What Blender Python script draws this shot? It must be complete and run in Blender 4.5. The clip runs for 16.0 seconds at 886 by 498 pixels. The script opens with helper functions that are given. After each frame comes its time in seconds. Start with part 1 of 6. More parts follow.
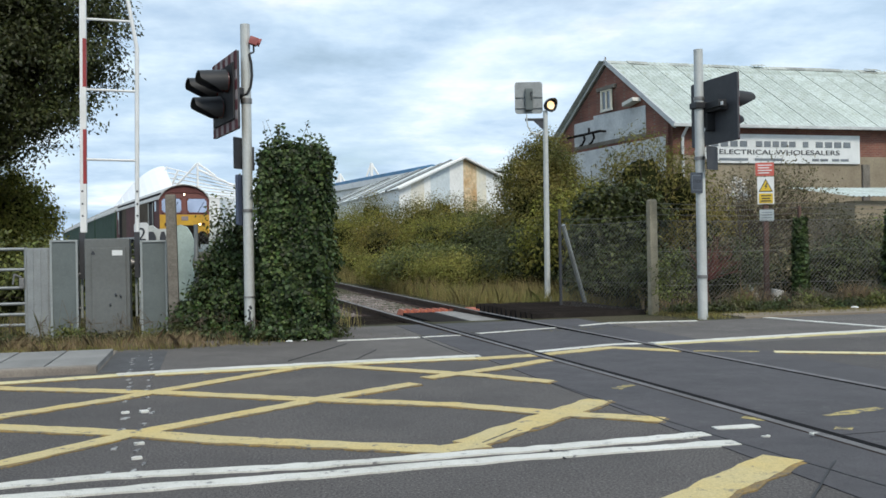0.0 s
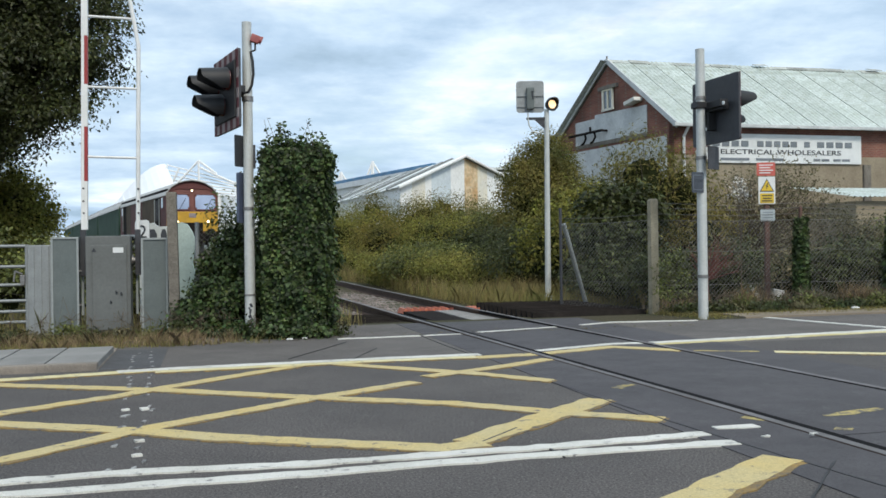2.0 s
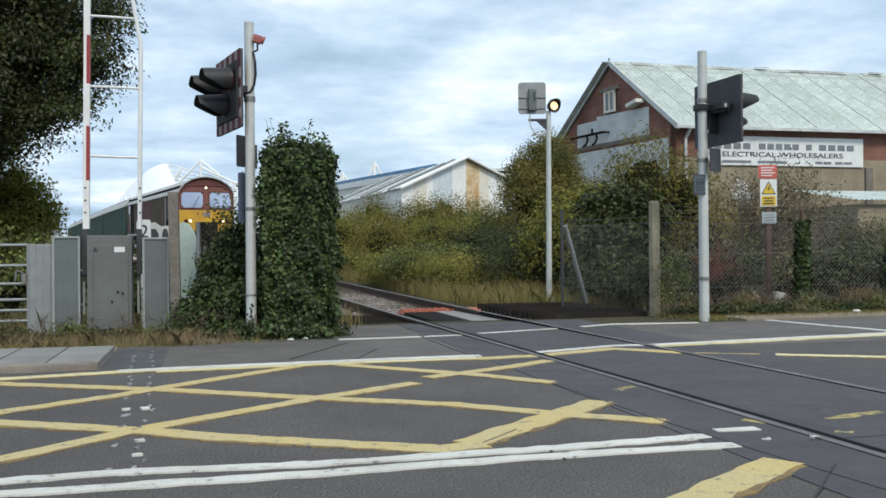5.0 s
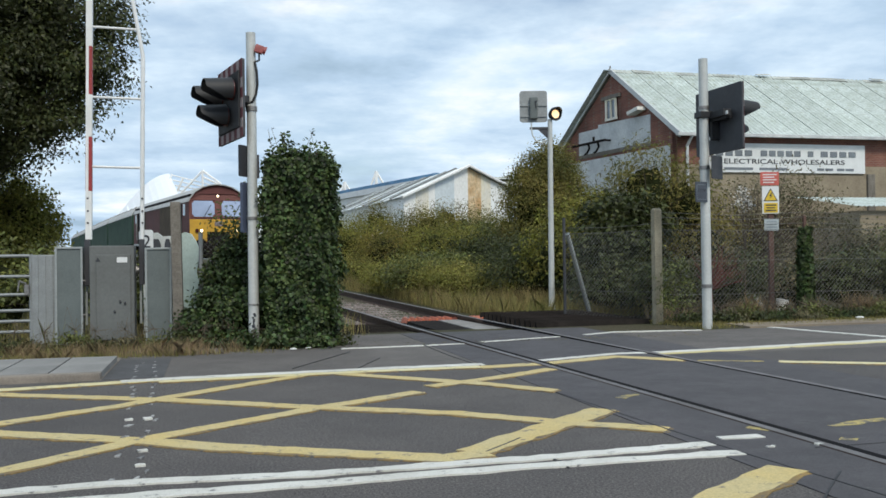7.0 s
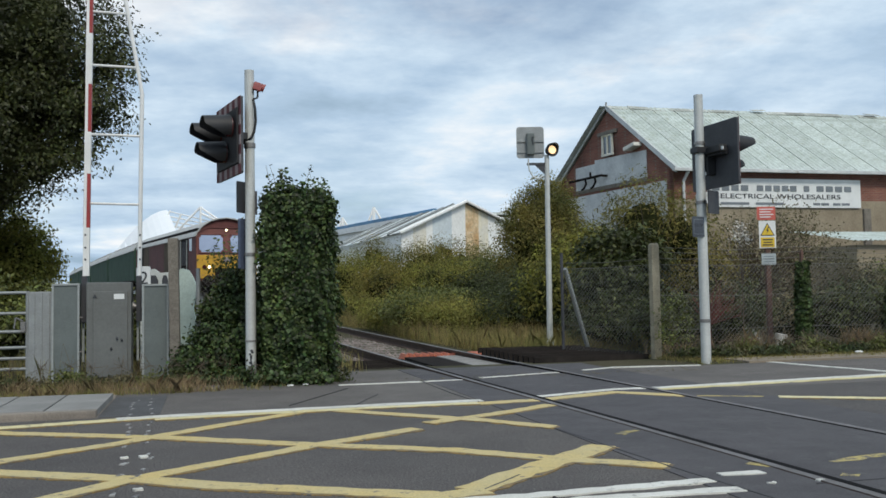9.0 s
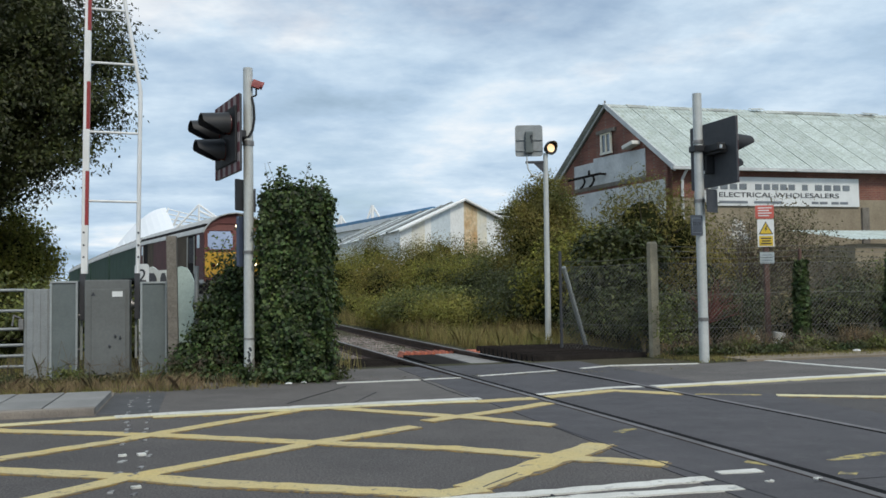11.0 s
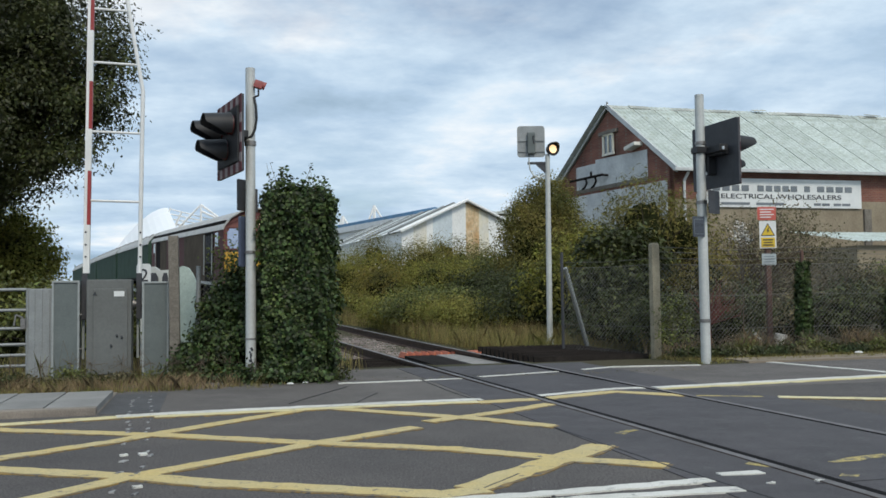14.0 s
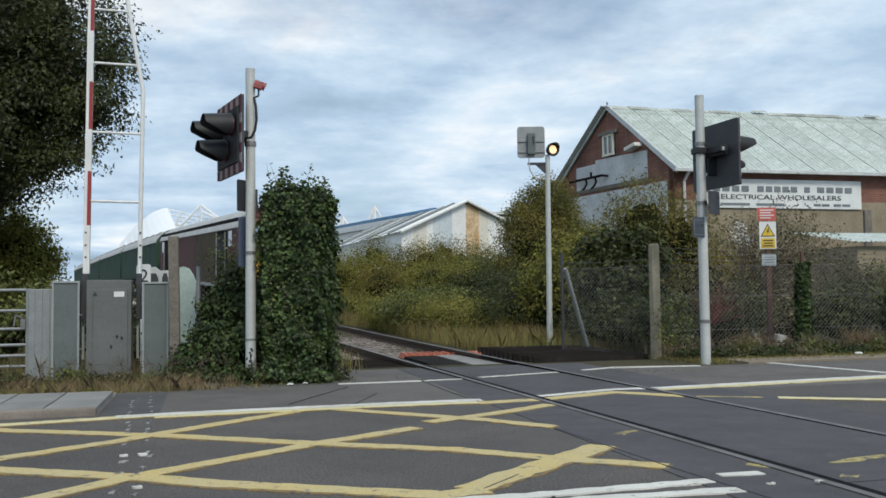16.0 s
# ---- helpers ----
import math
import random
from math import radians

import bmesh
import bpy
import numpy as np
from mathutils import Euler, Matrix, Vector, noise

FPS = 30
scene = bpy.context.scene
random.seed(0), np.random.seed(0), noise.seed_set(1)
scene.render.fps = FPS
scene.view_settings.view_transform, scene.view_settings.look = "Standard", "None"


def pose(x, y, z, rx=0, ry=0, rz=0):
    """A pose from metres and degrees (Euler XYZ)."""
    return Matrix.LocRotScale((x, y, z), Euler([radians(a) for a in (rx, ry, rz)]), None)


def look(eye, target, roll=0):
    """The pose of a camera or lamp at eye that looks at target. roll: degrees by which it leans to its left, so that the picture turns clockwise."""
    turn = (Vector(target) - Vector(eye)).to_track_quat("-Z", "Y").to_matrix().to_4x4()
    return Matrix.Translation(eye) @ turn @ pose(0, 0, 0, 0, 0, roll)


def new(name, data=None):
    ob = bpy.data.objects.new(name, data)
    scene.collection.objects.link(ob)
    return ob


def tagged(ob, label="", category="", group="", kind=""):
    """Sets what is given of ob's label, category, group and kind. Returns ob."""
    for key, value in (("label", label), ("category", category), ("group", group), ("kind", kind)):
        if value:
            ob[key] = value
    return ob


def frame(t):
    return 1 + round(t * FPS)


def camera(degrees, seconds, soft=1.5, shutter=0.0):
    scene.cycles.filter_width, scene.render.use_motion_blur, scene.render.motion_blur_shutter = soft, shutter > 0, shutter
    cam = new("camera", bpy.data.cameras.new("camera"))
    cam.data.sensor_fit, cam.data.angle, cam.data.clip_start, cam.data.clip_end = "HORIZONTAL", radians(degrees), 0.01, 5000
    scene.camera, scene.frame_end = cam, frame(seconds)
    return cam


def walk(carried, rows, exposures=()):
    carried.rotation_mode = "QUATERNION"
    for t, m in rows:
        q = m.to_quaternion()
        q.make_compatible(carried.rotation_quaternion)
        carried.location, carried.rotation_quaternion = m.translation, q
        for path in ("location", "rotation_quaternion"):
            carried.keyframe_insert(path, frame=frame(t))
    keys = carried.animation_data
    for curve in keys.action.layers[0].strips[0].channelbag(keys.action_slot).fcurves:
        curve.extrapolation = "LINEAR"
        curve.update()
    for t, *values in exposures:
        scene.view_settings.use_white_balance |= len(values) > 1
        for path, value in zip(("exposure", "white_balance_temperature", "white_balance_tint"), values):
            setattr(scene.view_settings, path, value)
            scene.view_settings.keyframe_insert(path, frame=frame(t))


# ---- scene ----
# ---------------------------------------------------------------- camera and its path
cam = camera(52, 16.0, soft=1.6)
EYE = (0.0, 0.0, 1.062)
TURNS = [  # seconds, then the camera's three angles in degrees
    (0.0, 90.156, 1.000, 0.003), (0.5, 90.128, 0.929, 0.035), (1.0, 90.053, 1.033, 0.062), (1.5, 90.081, 1.056, 0.064),
    (2.0, 90.072, 0.771, 0.049), (2.5, 90.053, 0.873, 0.069), (3.0, 90.074, 0.811, 0.074), (3.5, 90.099, 0.759, 0.136),
    (4.0, 90.130, 0.510, 0.099), (6.5, 90.144, 0.556, 0.205), (7.0, 90.683, 0.787, 0.270), (7.5, 91.681, 1.052, 0.258),
    (8.0, 92.356, 1.243, 0.228), (8.5, 92.922, 0.792, 0.141), (9.0, 92.921, 0.973, 0.131), (11.5, 92.786, 0.872, 0.021),
    (12.0, 92.821, 0.915, 0.002), (12.5, 92.778, 0.922, 0.054), (13.0, 92.820, 0.998, 0.053), (13.5, 92.851, 1.027, 0.129),
    (14.0, 92.841, 0.720, 0.136), (14.5, 92.864, 0.831, 0.160), (15.0, 92.861, 0.886, 0.156), (15.5, 92.838, 0.912, 0.180),
    (16.0, 92.876, 0.698, 0.133)]
walk(cam, [(t, pose(*EYE, a, b, c)) for t, a, b, c in TURNS], exposures=[(0.0, 0.26), (6.4, 0.22), (8.5, 0.0), (16.0, 0.04)])

# ---------------------------------------------------------------- light: bright overcast sky with gaps, soft sun
SUN_ELEVATION, SUN_AZIMUTH = 46.0, 158.0          # degrees; azimuth clockwise from +y


def make_world():
    w = bpy.data.worlds.new("sky")
    scene.world = w
    w.use_nodes = True
    nt = w.node_tree
    nt.nodes.clear()
    N, Lk = nt.nodes.new, nt.links.new
    out, bg = N("ShaderNodeOutputWorld"), N("ShaderNodeBackground")
    sky = N("ShaderNodeTexSky")
    sky.sky_type, sky.sun_disc = "NISHITA", False
    sky.sun_elevation, sky.sun_rotation = radians(SUN_ELEVATION), radians(SUN_AZIMUTH)
    dim = N("ShaderNodeMix")
    dim.data_type, dim.blend_type = "RGBA", "MULTIPLY"
    dim.inputs[0].default_value = 1.0
    dim.inputs[7].default_value = (0.105, 0.105, 0.105, 1)
    Lk(sky.outputs[0], dim.inputs[6])
    # cloud sheet: the view direction laid out on a flat layer overhead
    tc, sep = N("ShaderNodeTexCoord"), N("ShaderNodeSeparateXYZ")
    Lk(tc.outputs["Generated"], sep.inputs[0])
    lift = N("ShaderNodeMath")
    lift.operation, lift.inputs[1].default_value = "ADD", 0.13
    clampz = N("ShaderNodeMath")
    clampz.operation, clampz.inputs[1].default_value = "MAXIMUM", 0.0
    Lk(sep.outputs[2], clampz.inputs[0])
    Lk(clampz.outputs[0], lift.inputs[0])
    flat = []
    for axis in (0, 1):
        d = N("ShaderNodeMath")
        d.operation = "DIVIDE"
        Lk(sep.outputs[axis], d.inputs[0])
        Lk(lift.outputs[0], d.inputs[1])
        flat.append(d)
    comb = N("ShaderNodeCombineXYZ")
    Lk(flat[0].outputs[0], comb.inputs[0])
    Lk(flat[1].outputs[0], comb.inputs[1])

    def cloud(scale, detail, shift, stops):
        mp = N("ShaderNodeMapping")
        mp.inputs["Location"].default_value = shift
        n = N("ShaderNodeTexNoise")
        n.inputs["Scale"].default_value, n.inputs["Detail"].default_value = scale, detail
        n.inputs["Roughness"].default_value = 0.60
        r = N("ShaderNodeValToRGB")
        Lk(comb.outputs[0], mp.inputs[0])
        Lk(mp.outputs[0], n.inputs["Vector"])
        Lk(n.outputs[0], r.inputs[0])
        while len(r.color_ramp.elements) < len(stops):
            r.color_ramp.elements.new(0.5)
        for e, (p, c) in zip(r.color_ramp.elements, stops):
            e.position, e.color = p, (*c, 1)
        return r
    cover = cloud(0.62, 7, (1.7, 0.6, 0), [(0.33, (0.25, 0.25, 0.25)), (0.50, (1, 1, 1))])
    shade = cloud(1.15, 9, (6.3, 2.1, 4), [(0.30, (0.34, 0.47, 0.60)), (0.43, (0.47, 0.62, 0.785)), (0.55, (0.655, 0.795, 0.925)), (0.67, (0.92, 0.96, 0.99))])
    mixer = N("ShaderNodeMix")
    mixer.data_type = "RGBA"
    Lk(cover.outputs[0], mixer.inputs[0])
    Lk(dim.outputs[2], mixer.inputs[6])
    Lk(shade.outputs[0], mixer.inputs[7])
    Lk(mixer.outputs[2], bg.inputs[0])
    bg.inputs[1].default_value = 1.0
    Lk(bg.outputs[0], out.inputs[0])


def make_sun():
    sun = bpy.data.lights.new("sun", "SUN")
    sun.energy, sun.angle, sun.color = 1.9, radians(11), (1.0, 0.925, 0.80)
    a, e = radians(SUN_AZIMUTH), radians(SUN_ELEVATION)
    to_sun = Vector((math.sin(a) * math.cos(e), math.cos(a) * math.cos(e), math.sin(e)))
    ob = new("sun", sun)
    ob.matrix_basis = look(to_sun * 60, (0, 0, 0))


make_world()
make_sun()


# ---------------------------------------------------------------- materials
def material(name, color, rough=0.7, metal=0.0, second=None, patch=0.8, grain=60.0, amount=0.35, bump=0.25, spread=0.0,
             pick="object", coat=0.0, emit=0.0, worn=None, worn_at=0.62, worn_scale=6.0, through_light=0.0):
    """color to second in large patches, fine grain over it, a spread of value from piece to piece, and worn spots of a third colour."""
    m = bpy.data.materials.new(name)
    m.use_nodes = True
    nt = m.node_tree
    N, Lk = nt.nodes.new, nt.links.new
    b = nt.nodes["Principled BSDF"]
    b.inputs["Roughness"].default_value, b.inputs["Metallic"].default_value = rough, metal
    if rough >= 0.99:
        b.inputs["Specular IOR Level"].default_value = 0.1
    if coat:
        b.inputs["Coat Weight"].default_value, b.inputs["Coat Roughness"].default_value = coat, 0.15
    tc = N("ShaderNodeTexCoord")

    def tex(scale, detail=5.0, roughness=0.6):
        n = N("ShaderNodeTexNoise")
        n.inputs["Scale"].default_value, n.inputs["Detail"].default_value, n.inputs["Roughness"].default_value = scale, detail, roughness
        Lk(tc.outputs["Object"], n.inputs["Vector"])
        return n.outputs[0]

    def ramp(src, p0, p1):
        r = N("ShaderNodeMapRange")
        r.inputs[1].default_value, r.inputs[2].default_value = p0, p1
        Lk(src, r.inputs[0])
        return r.outputs[0]

    def mix(fac, a, c, blend="MIX"):
        x = N("ShaderNodeMix")
        x.data_type, x.blend_type = "RGBA", blend
        for sock, v in ((x.inputs[0], fac), (x.inputs[6], a), (x.inputs[7], c)):
            if isinstance(v, (int, float)):
                sock.default_value = v
            elif isinstance(v, tuple):
                sock.default_value = (*v, 1)
            else:
                Lk(v, sock)
        return x.outputs[2]
    second = second or tuple(c * 0.7 for c in color)
    col = mix(ramp(tex(patch), 0.35, 0.65), tuple(color), tuple(second))
    fine = tex(grain, 3.0, 0.7)
    g = N("ShaderNodeMapRange")
    g.inputs[1].default_value, g.inputs[2].default_value = 0.3, 0.7
    g.inputs[3].default_value, g.inputs[4].default_value = 1 - amount, 1 + amount
    Lk(fine, g.inputs[0])
    gc = N("ShaderNodeCombineColor")
    for k in range(3):
        Lk(g.outputs[0], gc.inputs[k])
    col = mix(1.0, col, gc.outputs[0], "MULTIPLY")
    if spread:
        if pick == "island":
            src = N("ShaderNodeNewGeometry").outputs["Random Per Island"]
        else:
            src = N("ShaderNodeObjectInfo").outputs["Random"]
        sp = N("ShaderNodeHueSaturation")
        v = N("ShaderNodeMapRange")
        v.inputs[3].default_value, v.inputs[4].default_value = 1 - spread, 1 + spread
        Lk(src, v.inputs[0])
        Lk(v.outputs[0], sp.inputs["Value"])
        hue = N("ShaderNodeMapRange")
        hue.inputs[3].default_value, hue.inputs[4].default_value = 0.5 - 0.035 * spread, 0.5 + 0.035 * spread
        mul = N("ShaderNodeMath")
        mul.operation, mul.inputs[1].default_value = "MULTIPLY", 7.31
        fr = N("ShaderNodeMath")
        fr.operation = "FRACT"
        Lk(src, mul.inputs[0])
        Lk(mul.outputs[0], fr.inputs[0])
        Lk(fr.outputs[0], hue.inputs[0])
        Lk(hue.outputs[0], sp.inputs["Hue"])
        Lk(col, sp.inputs["Color"])
        col = sp.outputs[0]
    if worn:
        wmask = ramp(tex(worn_scale, 8.0, 0.72), worn_at, worn_at + 0.07)
        col = mix(wmask, col, tuple(worn))
    Lk(col, b.inputs["Base Color"])
    rr = N("ShaderNodeMapRange")
    rr.inputs[3].default_value, rr.inputs[4].default_value = max(0.03, rough - 0.12), min(1, rough + 0.12)
    Lk(tex(patch * 4), rr.inputs[0])
    Lk(rr.outputs[0], b.inputs["Roughness"])
    if bump:
        bp = N("ShaderNodeBump")
        bp.inputs["Strength"].default_value, bp.inputs["Distance"].default_value = bump, 0.01
        Lk(fine, bp.inputs["Height"])
        Lk(bp.outputs[0], b.inputs["Normal"])
    if emit:
        b.inputs["Emission Color"].default_value, b.inputs["Emission Strength"].default_value = (*color, 1), emit
    if through_light:
        tr = N("ShaderNodeBsdfTranslucent")
        Lk(col, tr.inputs[0])
        ms = N("ShaderNodeMixShader")
        ms.inputs[0].default_value = through_light
        Lk(b.outputs[0], ms.inputs[1])
        Lk(tr.outputs[0], ms.inputs[2])
        Lk(ms.outputs[0], nt.nodes["Material Output"].inputs[0])
    return m


def brick_material(name, c1, c2, mortar):
    m = material(name, c1, 0.9)
    nt = m.node_tree
    b = nt.nodes["Principled BSDF"]
    tc, br = nt.nodes.new("ShaderNodeTexCoord"), nt.nodes.new("ShaderNodeTexBrick")
    mp = nt.nodes.new("ShaderNodeMapping")
    mp.inputs["Rotation"].default_value = (radians(90), 0, 0)
    nt.links.new(tc.outputs["Object"], mp.inputs[0])
    nt.links.new(mp.outputs[0], br.inputs["Vector"])
    br.inputs["Color1"].default_value, br.inputs["Color2"].default_value, br.inputs["Mortar"].default_value = (*c1, 1), (*c2, 1), (*mortar, 1)
    br.inputs["Scale"].default_value, br.inputs["Mortar Size"].default_value = 1.0, 0.008
    br.inputs["Brick Width"].default_value, br.inputs["Row Height"].default_value = 0.225, 0.075
    n = nt.nodes.new("ShaderNodeTexNoise")
    n.inputs["Scale"].default_value, n.inputs["Detail"].default_value = 0.7, 6
    nt.links.new(tc.outputs["Object"], n.inputs["Vector"])
    x = nt.nodes.new("ShaderNodeMix")
    x.data_type, x.blend_type = "RGBA", "MULTIPLY"
    x.inputs[0].default_value = 1.0
    g = nt.nodes.new("ShaderNodeMapRange")
    g.inputs[1].default_value, g.inputs[2].default_value, g.inputs[3].default_value, g.inputs[4].default_value = 0.3, 0.7, 0.55, 1.25
    cc = nt.nodes.new("ShaderNodeCombineColor")
    nt.links.new(n.outputs[0], g.inputs[0])
    for k in range(3):
        nt.links.new(g.outputs[0], cc.inputs[k])
    nt.links.new(br.outputs[0], x.inputs[6])
    nt.links.new(cc.outputs[0], x.inputs[7])
    nt.links.new(x.outputs[2], b.inputs["Base Color"])
    return m


def glass_material(name, tint=(0.35, 0.4, 0.45)):
    m = material(name, tint, 0.06, 0.65, amount=0.05, bump=0.0)
    return m


M = dict(
    asphalt=material("asphalt", (0.101, 0.091, 0.086), 0.9, second=(0.070, 0.064, 0.062), patch=0.6, grain=75, amount=0.85, bump=0.9, worn=(0.25, 0.24, 0.225), worn_at=0.60, worn_scale=42),
    crossing=material("crossing_asphalt", (0.073, 0.068, 0.073), 0.82, second=(0.053, 0.050, 0.054), patch=1.3, grain=110, amount=0.35, bump=0.3, worn=(0.10, 0.098, 0.095), worn_at=0.60, worn_scale=5),
    tan=material("tan_footway", (0.25, 0.205, 0.15), 0.95, second=(0.20, 0.165, 0.125), patch=1.5, grain=120, amount=0.2),
    footway=material("footway_asphalt", (0.130, 0.118, 0.109), 0.9, second=(0.094, 0.086, 0.080), patch=1.1, grain=190, amount=0.4, bump=0.4),
    patch=material("patch_asphalt", (0.085, 0.085, 0.088), 0.8, patch=2.0, grain=200, amount=0.3),
    groove=material("groove_shade_black", (0.010, 0.010, 0.011), 1.0, grain=90, bump=0),
    yellow_old=material("old_ochre_paint", (0.30, 0.195, 0.055), 0.8, second=(0.15, 0.11, 0.06), patch=6, grain=90, amount=0.3, bump=0.3, worn=(0.09, 0.085, 0.08), worn_at=0.52, worn_scale=14),
    tar=material("tar_seam", (0.022, 0.022, 0.024), 0.6, grain=90),
    yellow=material("yellow_paint", (0.54, 0.42, 0.17), 0.75, second=(0.50, 0.42, 0.22), patch=2.6, grain=90, amount=0.22, bump=0.3, worn=(0.16, 0.145, 0.12), worn_at=0.575, worn_scale=11),
    yellow_faded=material("faded_yellow_paint", (0.45, 0.36, 0.12), 0.7, patch=2.5, grain=120, worn=(0.09, 0.09, 0.09), worn_at=0.50, worn_scale=12),
    redtwig=material("red_twig", (0.16, 0.05, 0.04), 0.85, patch=4, grain=40, amount=0.3),
    white=material("white_road_paint", (0.68, 0.67, 0.62), 0.6, second=(0.54, 0.53, 0.48), patch=1.5, grain=120, amount=0.18, bump=0.3, worn=(0.2, 0.195, 0.19), worn_at=0.58, worn_scale=12),
    white_faded=material("faded_white_paint", (0.42, 0.42, 0.41), 0.7, patch=3, grain=120, worn=(0.10, 0.10, 0.105), worn_at=0.47, worn_scale=14),
    cream=material("cream_road_paint", (0.66, 0.60, 0.36), 0.65, second=(0.55, 0.47, 0.22), patch=1.3, grain=120, amount=0.16, bump=0.3, worn=(0.2, 0.18, 0.15), worn_at=0.58, worn_scale=11),
    slab=material("concrete_slab", (0.265, 0.26, 0.248), 0.9, second=(0.20, 0.198, 0.19), patch=1.5, grain=110, amount=0.2, spread=0.08),
    kerb=material("kerb_concrete", (0.245, 0.215, 0.18), 0.9, second=(0.16, 0.14, 0.12), patch=3, grain=100, amount=0.25, spread=0.1),
    soil=material("soil", (0.075, 0.062, 0.042), 1.0, second=(0.055, 0.06, 0.03), patch=0.35, grain=30, amount=0.5, bump=0.6),
    galv=material("galvanised_steel", (0.31, 0.33, 0.335), 0.6, 0.4, second=(0.25, 0.265, 0.27), patch=5, grain=60, amount=0.12, bump=0.08),
    pole=material("grey_pole_paint", (0.55, 0.57, 0.555), 0.5, 0.15, second=(0.47, 0.49, 0.48), patch=4, grain=40, amount=0.08, bump=0.05),
    cabinet=material("grey_cabinet_paint", (0.138, 0.147, 0.145), 0.7, second=(0.115, 0.122, 0.119), patch=2.2, grain=30, amount=0.08, bump=0.05, worn=(0.16, 0.15, 0.13), worn_at=0.70, worn_scale=4),
    cabinet_pale=material("pale_grey_steel", (0.142, 0.166, 0.166), 0.7, 0.1, second=(0.11, 0.13, 0.13), patch=2.5, grain=45, amount=0.1, bump=0.05),
    edge=material("pale_edge_steel", (0.38, 0.41, 0.41), 0.5, 0.3, grain=40, amount=0.1),
    black=material("black_plastic", (0.018, 0.019, 0.022), 0.55, grain=60, amount=0.2, bump=0.1),
    dark=material("dark_grey_board", (0.05, 0.053, 0.06), 0.6, second=(0.04, 0.042, 0.05), patch=2.5, grain=60, amount=0.15),
    blue_plate=material("blue_grey_plate", (0.075, 0.095, 0.15), 0.55, patch=3, grain=50, amount=0.12),
    stop_plate=material("stop_plate", (0.07, 0.085, 0.11), 0.6, patch=3, grain=50, amount=0.12),
    red=material("red_paint", (0.33, 0.035, 0.035), 0.55, second=(0.26, 0.03, 0.03), patch=4, grain=50, amount=0.12),
    dull_red=material("dull_red_paint", (0.11, 0.02, 0.028), 0.6, patch=4, grain=50, amount=0.12),
    redbox=material("faded_red_plastic", (0.38, 0.10, 0.095), 0.5, patch=8, grain=50, amount=0.12),
    white_paint=material("white_paint", (0.78, 0.79, 0.79), 0.45, second=(0.68, 0.69, 0.68), patch=2.5, grain=40, amount=0.06, bump=0.05),
    stripe_white=material("dull_white_stripe", (0.33, 0.28, 0.28), 0.6, patch=5, grain=50, amount=0.12),
    sign_white=material("sign_white", (0.74, 0.76, 0.76), 0.5, second=(0.66, 0.68, 0.68), patch=2, grain=30, amount=0.05, bump=0.03),
    sign_yellow=material("sign_yellow", (0.75, 0.52, 0.04), 0.5, patch=5, grain=40, amount=0.06, bump=0.03),
    sign_red=material("sign_red", (0.62, 0.13, 0.10), 0.5, patch=5, grain=40, amount=0.06, bump=0.03),
    sign_grey=material("sign_grey", (0.42, 0.48, 0.50), 0.5, patch=5, grain=40, amount=0.06),
    letter=material("dark_lettering", (0.035, 0.04, 0.05), 0.6, grain=30, amount=0.1),
    lettergrey=material("grey_lettering", (0.20, 0.23, 0.26), 0.6, grain=30, amount=0.1),
    concrete=material("weathered_concrete", (0.40, 0.345, 0.245), 0.95, second=(0.27, 0.235, 0.165), patch=4, grain=70, amount=0.3, bump=0.5, worn=(0.11, 0.10, 0.07), worn_at=0.60, worn_scale=9),
    timber=material("dark_timber", (0.014, 0.012, 0.011), 1.0, second=(0.026, 0.022, 0.020), patch=5, grain=60, amount=0.4, bump=0.5, spread=0.25),
    oldwood=material("old_grey_wood", (0.20, 0.182, 0.155), 0.9, second=(0.14, 0.126, 0.108), patch=6, grain=50, amount=0.3, bump=0.4),
    brownpost=material("rusty_brown_post", (0.13, 0.07, 0.055), 0.8, patch=6, grain=60, amount=0.3),
    sleeper=material("concrete_sleeper", (0.20, 0.185, 0.165), 0.95, patch=4, grain=60, amount=0.3, spread=0.15),
    rail=material("rusty_rail", (0.09, 0.055, 0.04), 0.75, 0.4, patch=4, grain=80, amount=0.3),
    railhead=material("polished_railhead", (0.20, 0.19, 0.19), 0.6, 0.35, second=(0.12, 0.11, 0.105), patch=2, grain=80, amount=0.15, bump=0.05),
    ballast=material("ballast_stone", (0.27, 0.225, 0.205), 0.95, second=(0.15, 0.12, 0.11), patch=1.2, grain=40, amount=0.3, spread=0.4, pick="island"),
    orange=material("orange_paint", (0.55, 0.16, 0.08), 0.75, second=(0.42, 0.13, 0.08), patch=6, grain=60, amount=0.25, worn=(0.12, 0.09, 0.08), worn_at=0.58, worn_scale=14),
    deck=material("grey_crossing_panel", (0.27, 0.26, 0.245), 0.9, second=(0.20, 0.19, 0.18), patch=3, grain=80, amount=0.25, worn=(0.13, 0.125, 0.12), worn_at=0.58, worn_scale=4),
    brick=brick_material("red_brick", (0.23, 0.088, 0.06), (0.165, 0.06, 0.045), (0.20, 0.15, 0.12)),
    render=material("beige_render", (0.31, 0.265, 0.19), 0.95, second=(0.23, 0.19, 0.135), patch=0.8, grain=12, amount=0.12, bump=0.2),
    whitewash=material("peeling_whitewash", (0.60, 0.62, 0.62), 0.9, second=(0.46, 0.48, 0.49), patch=1.2, grain=10, amount=0.12, bump=0.2, worn=(0.33, 0.30, 0.27), worn_at=0.62, worn_scale=2.2),
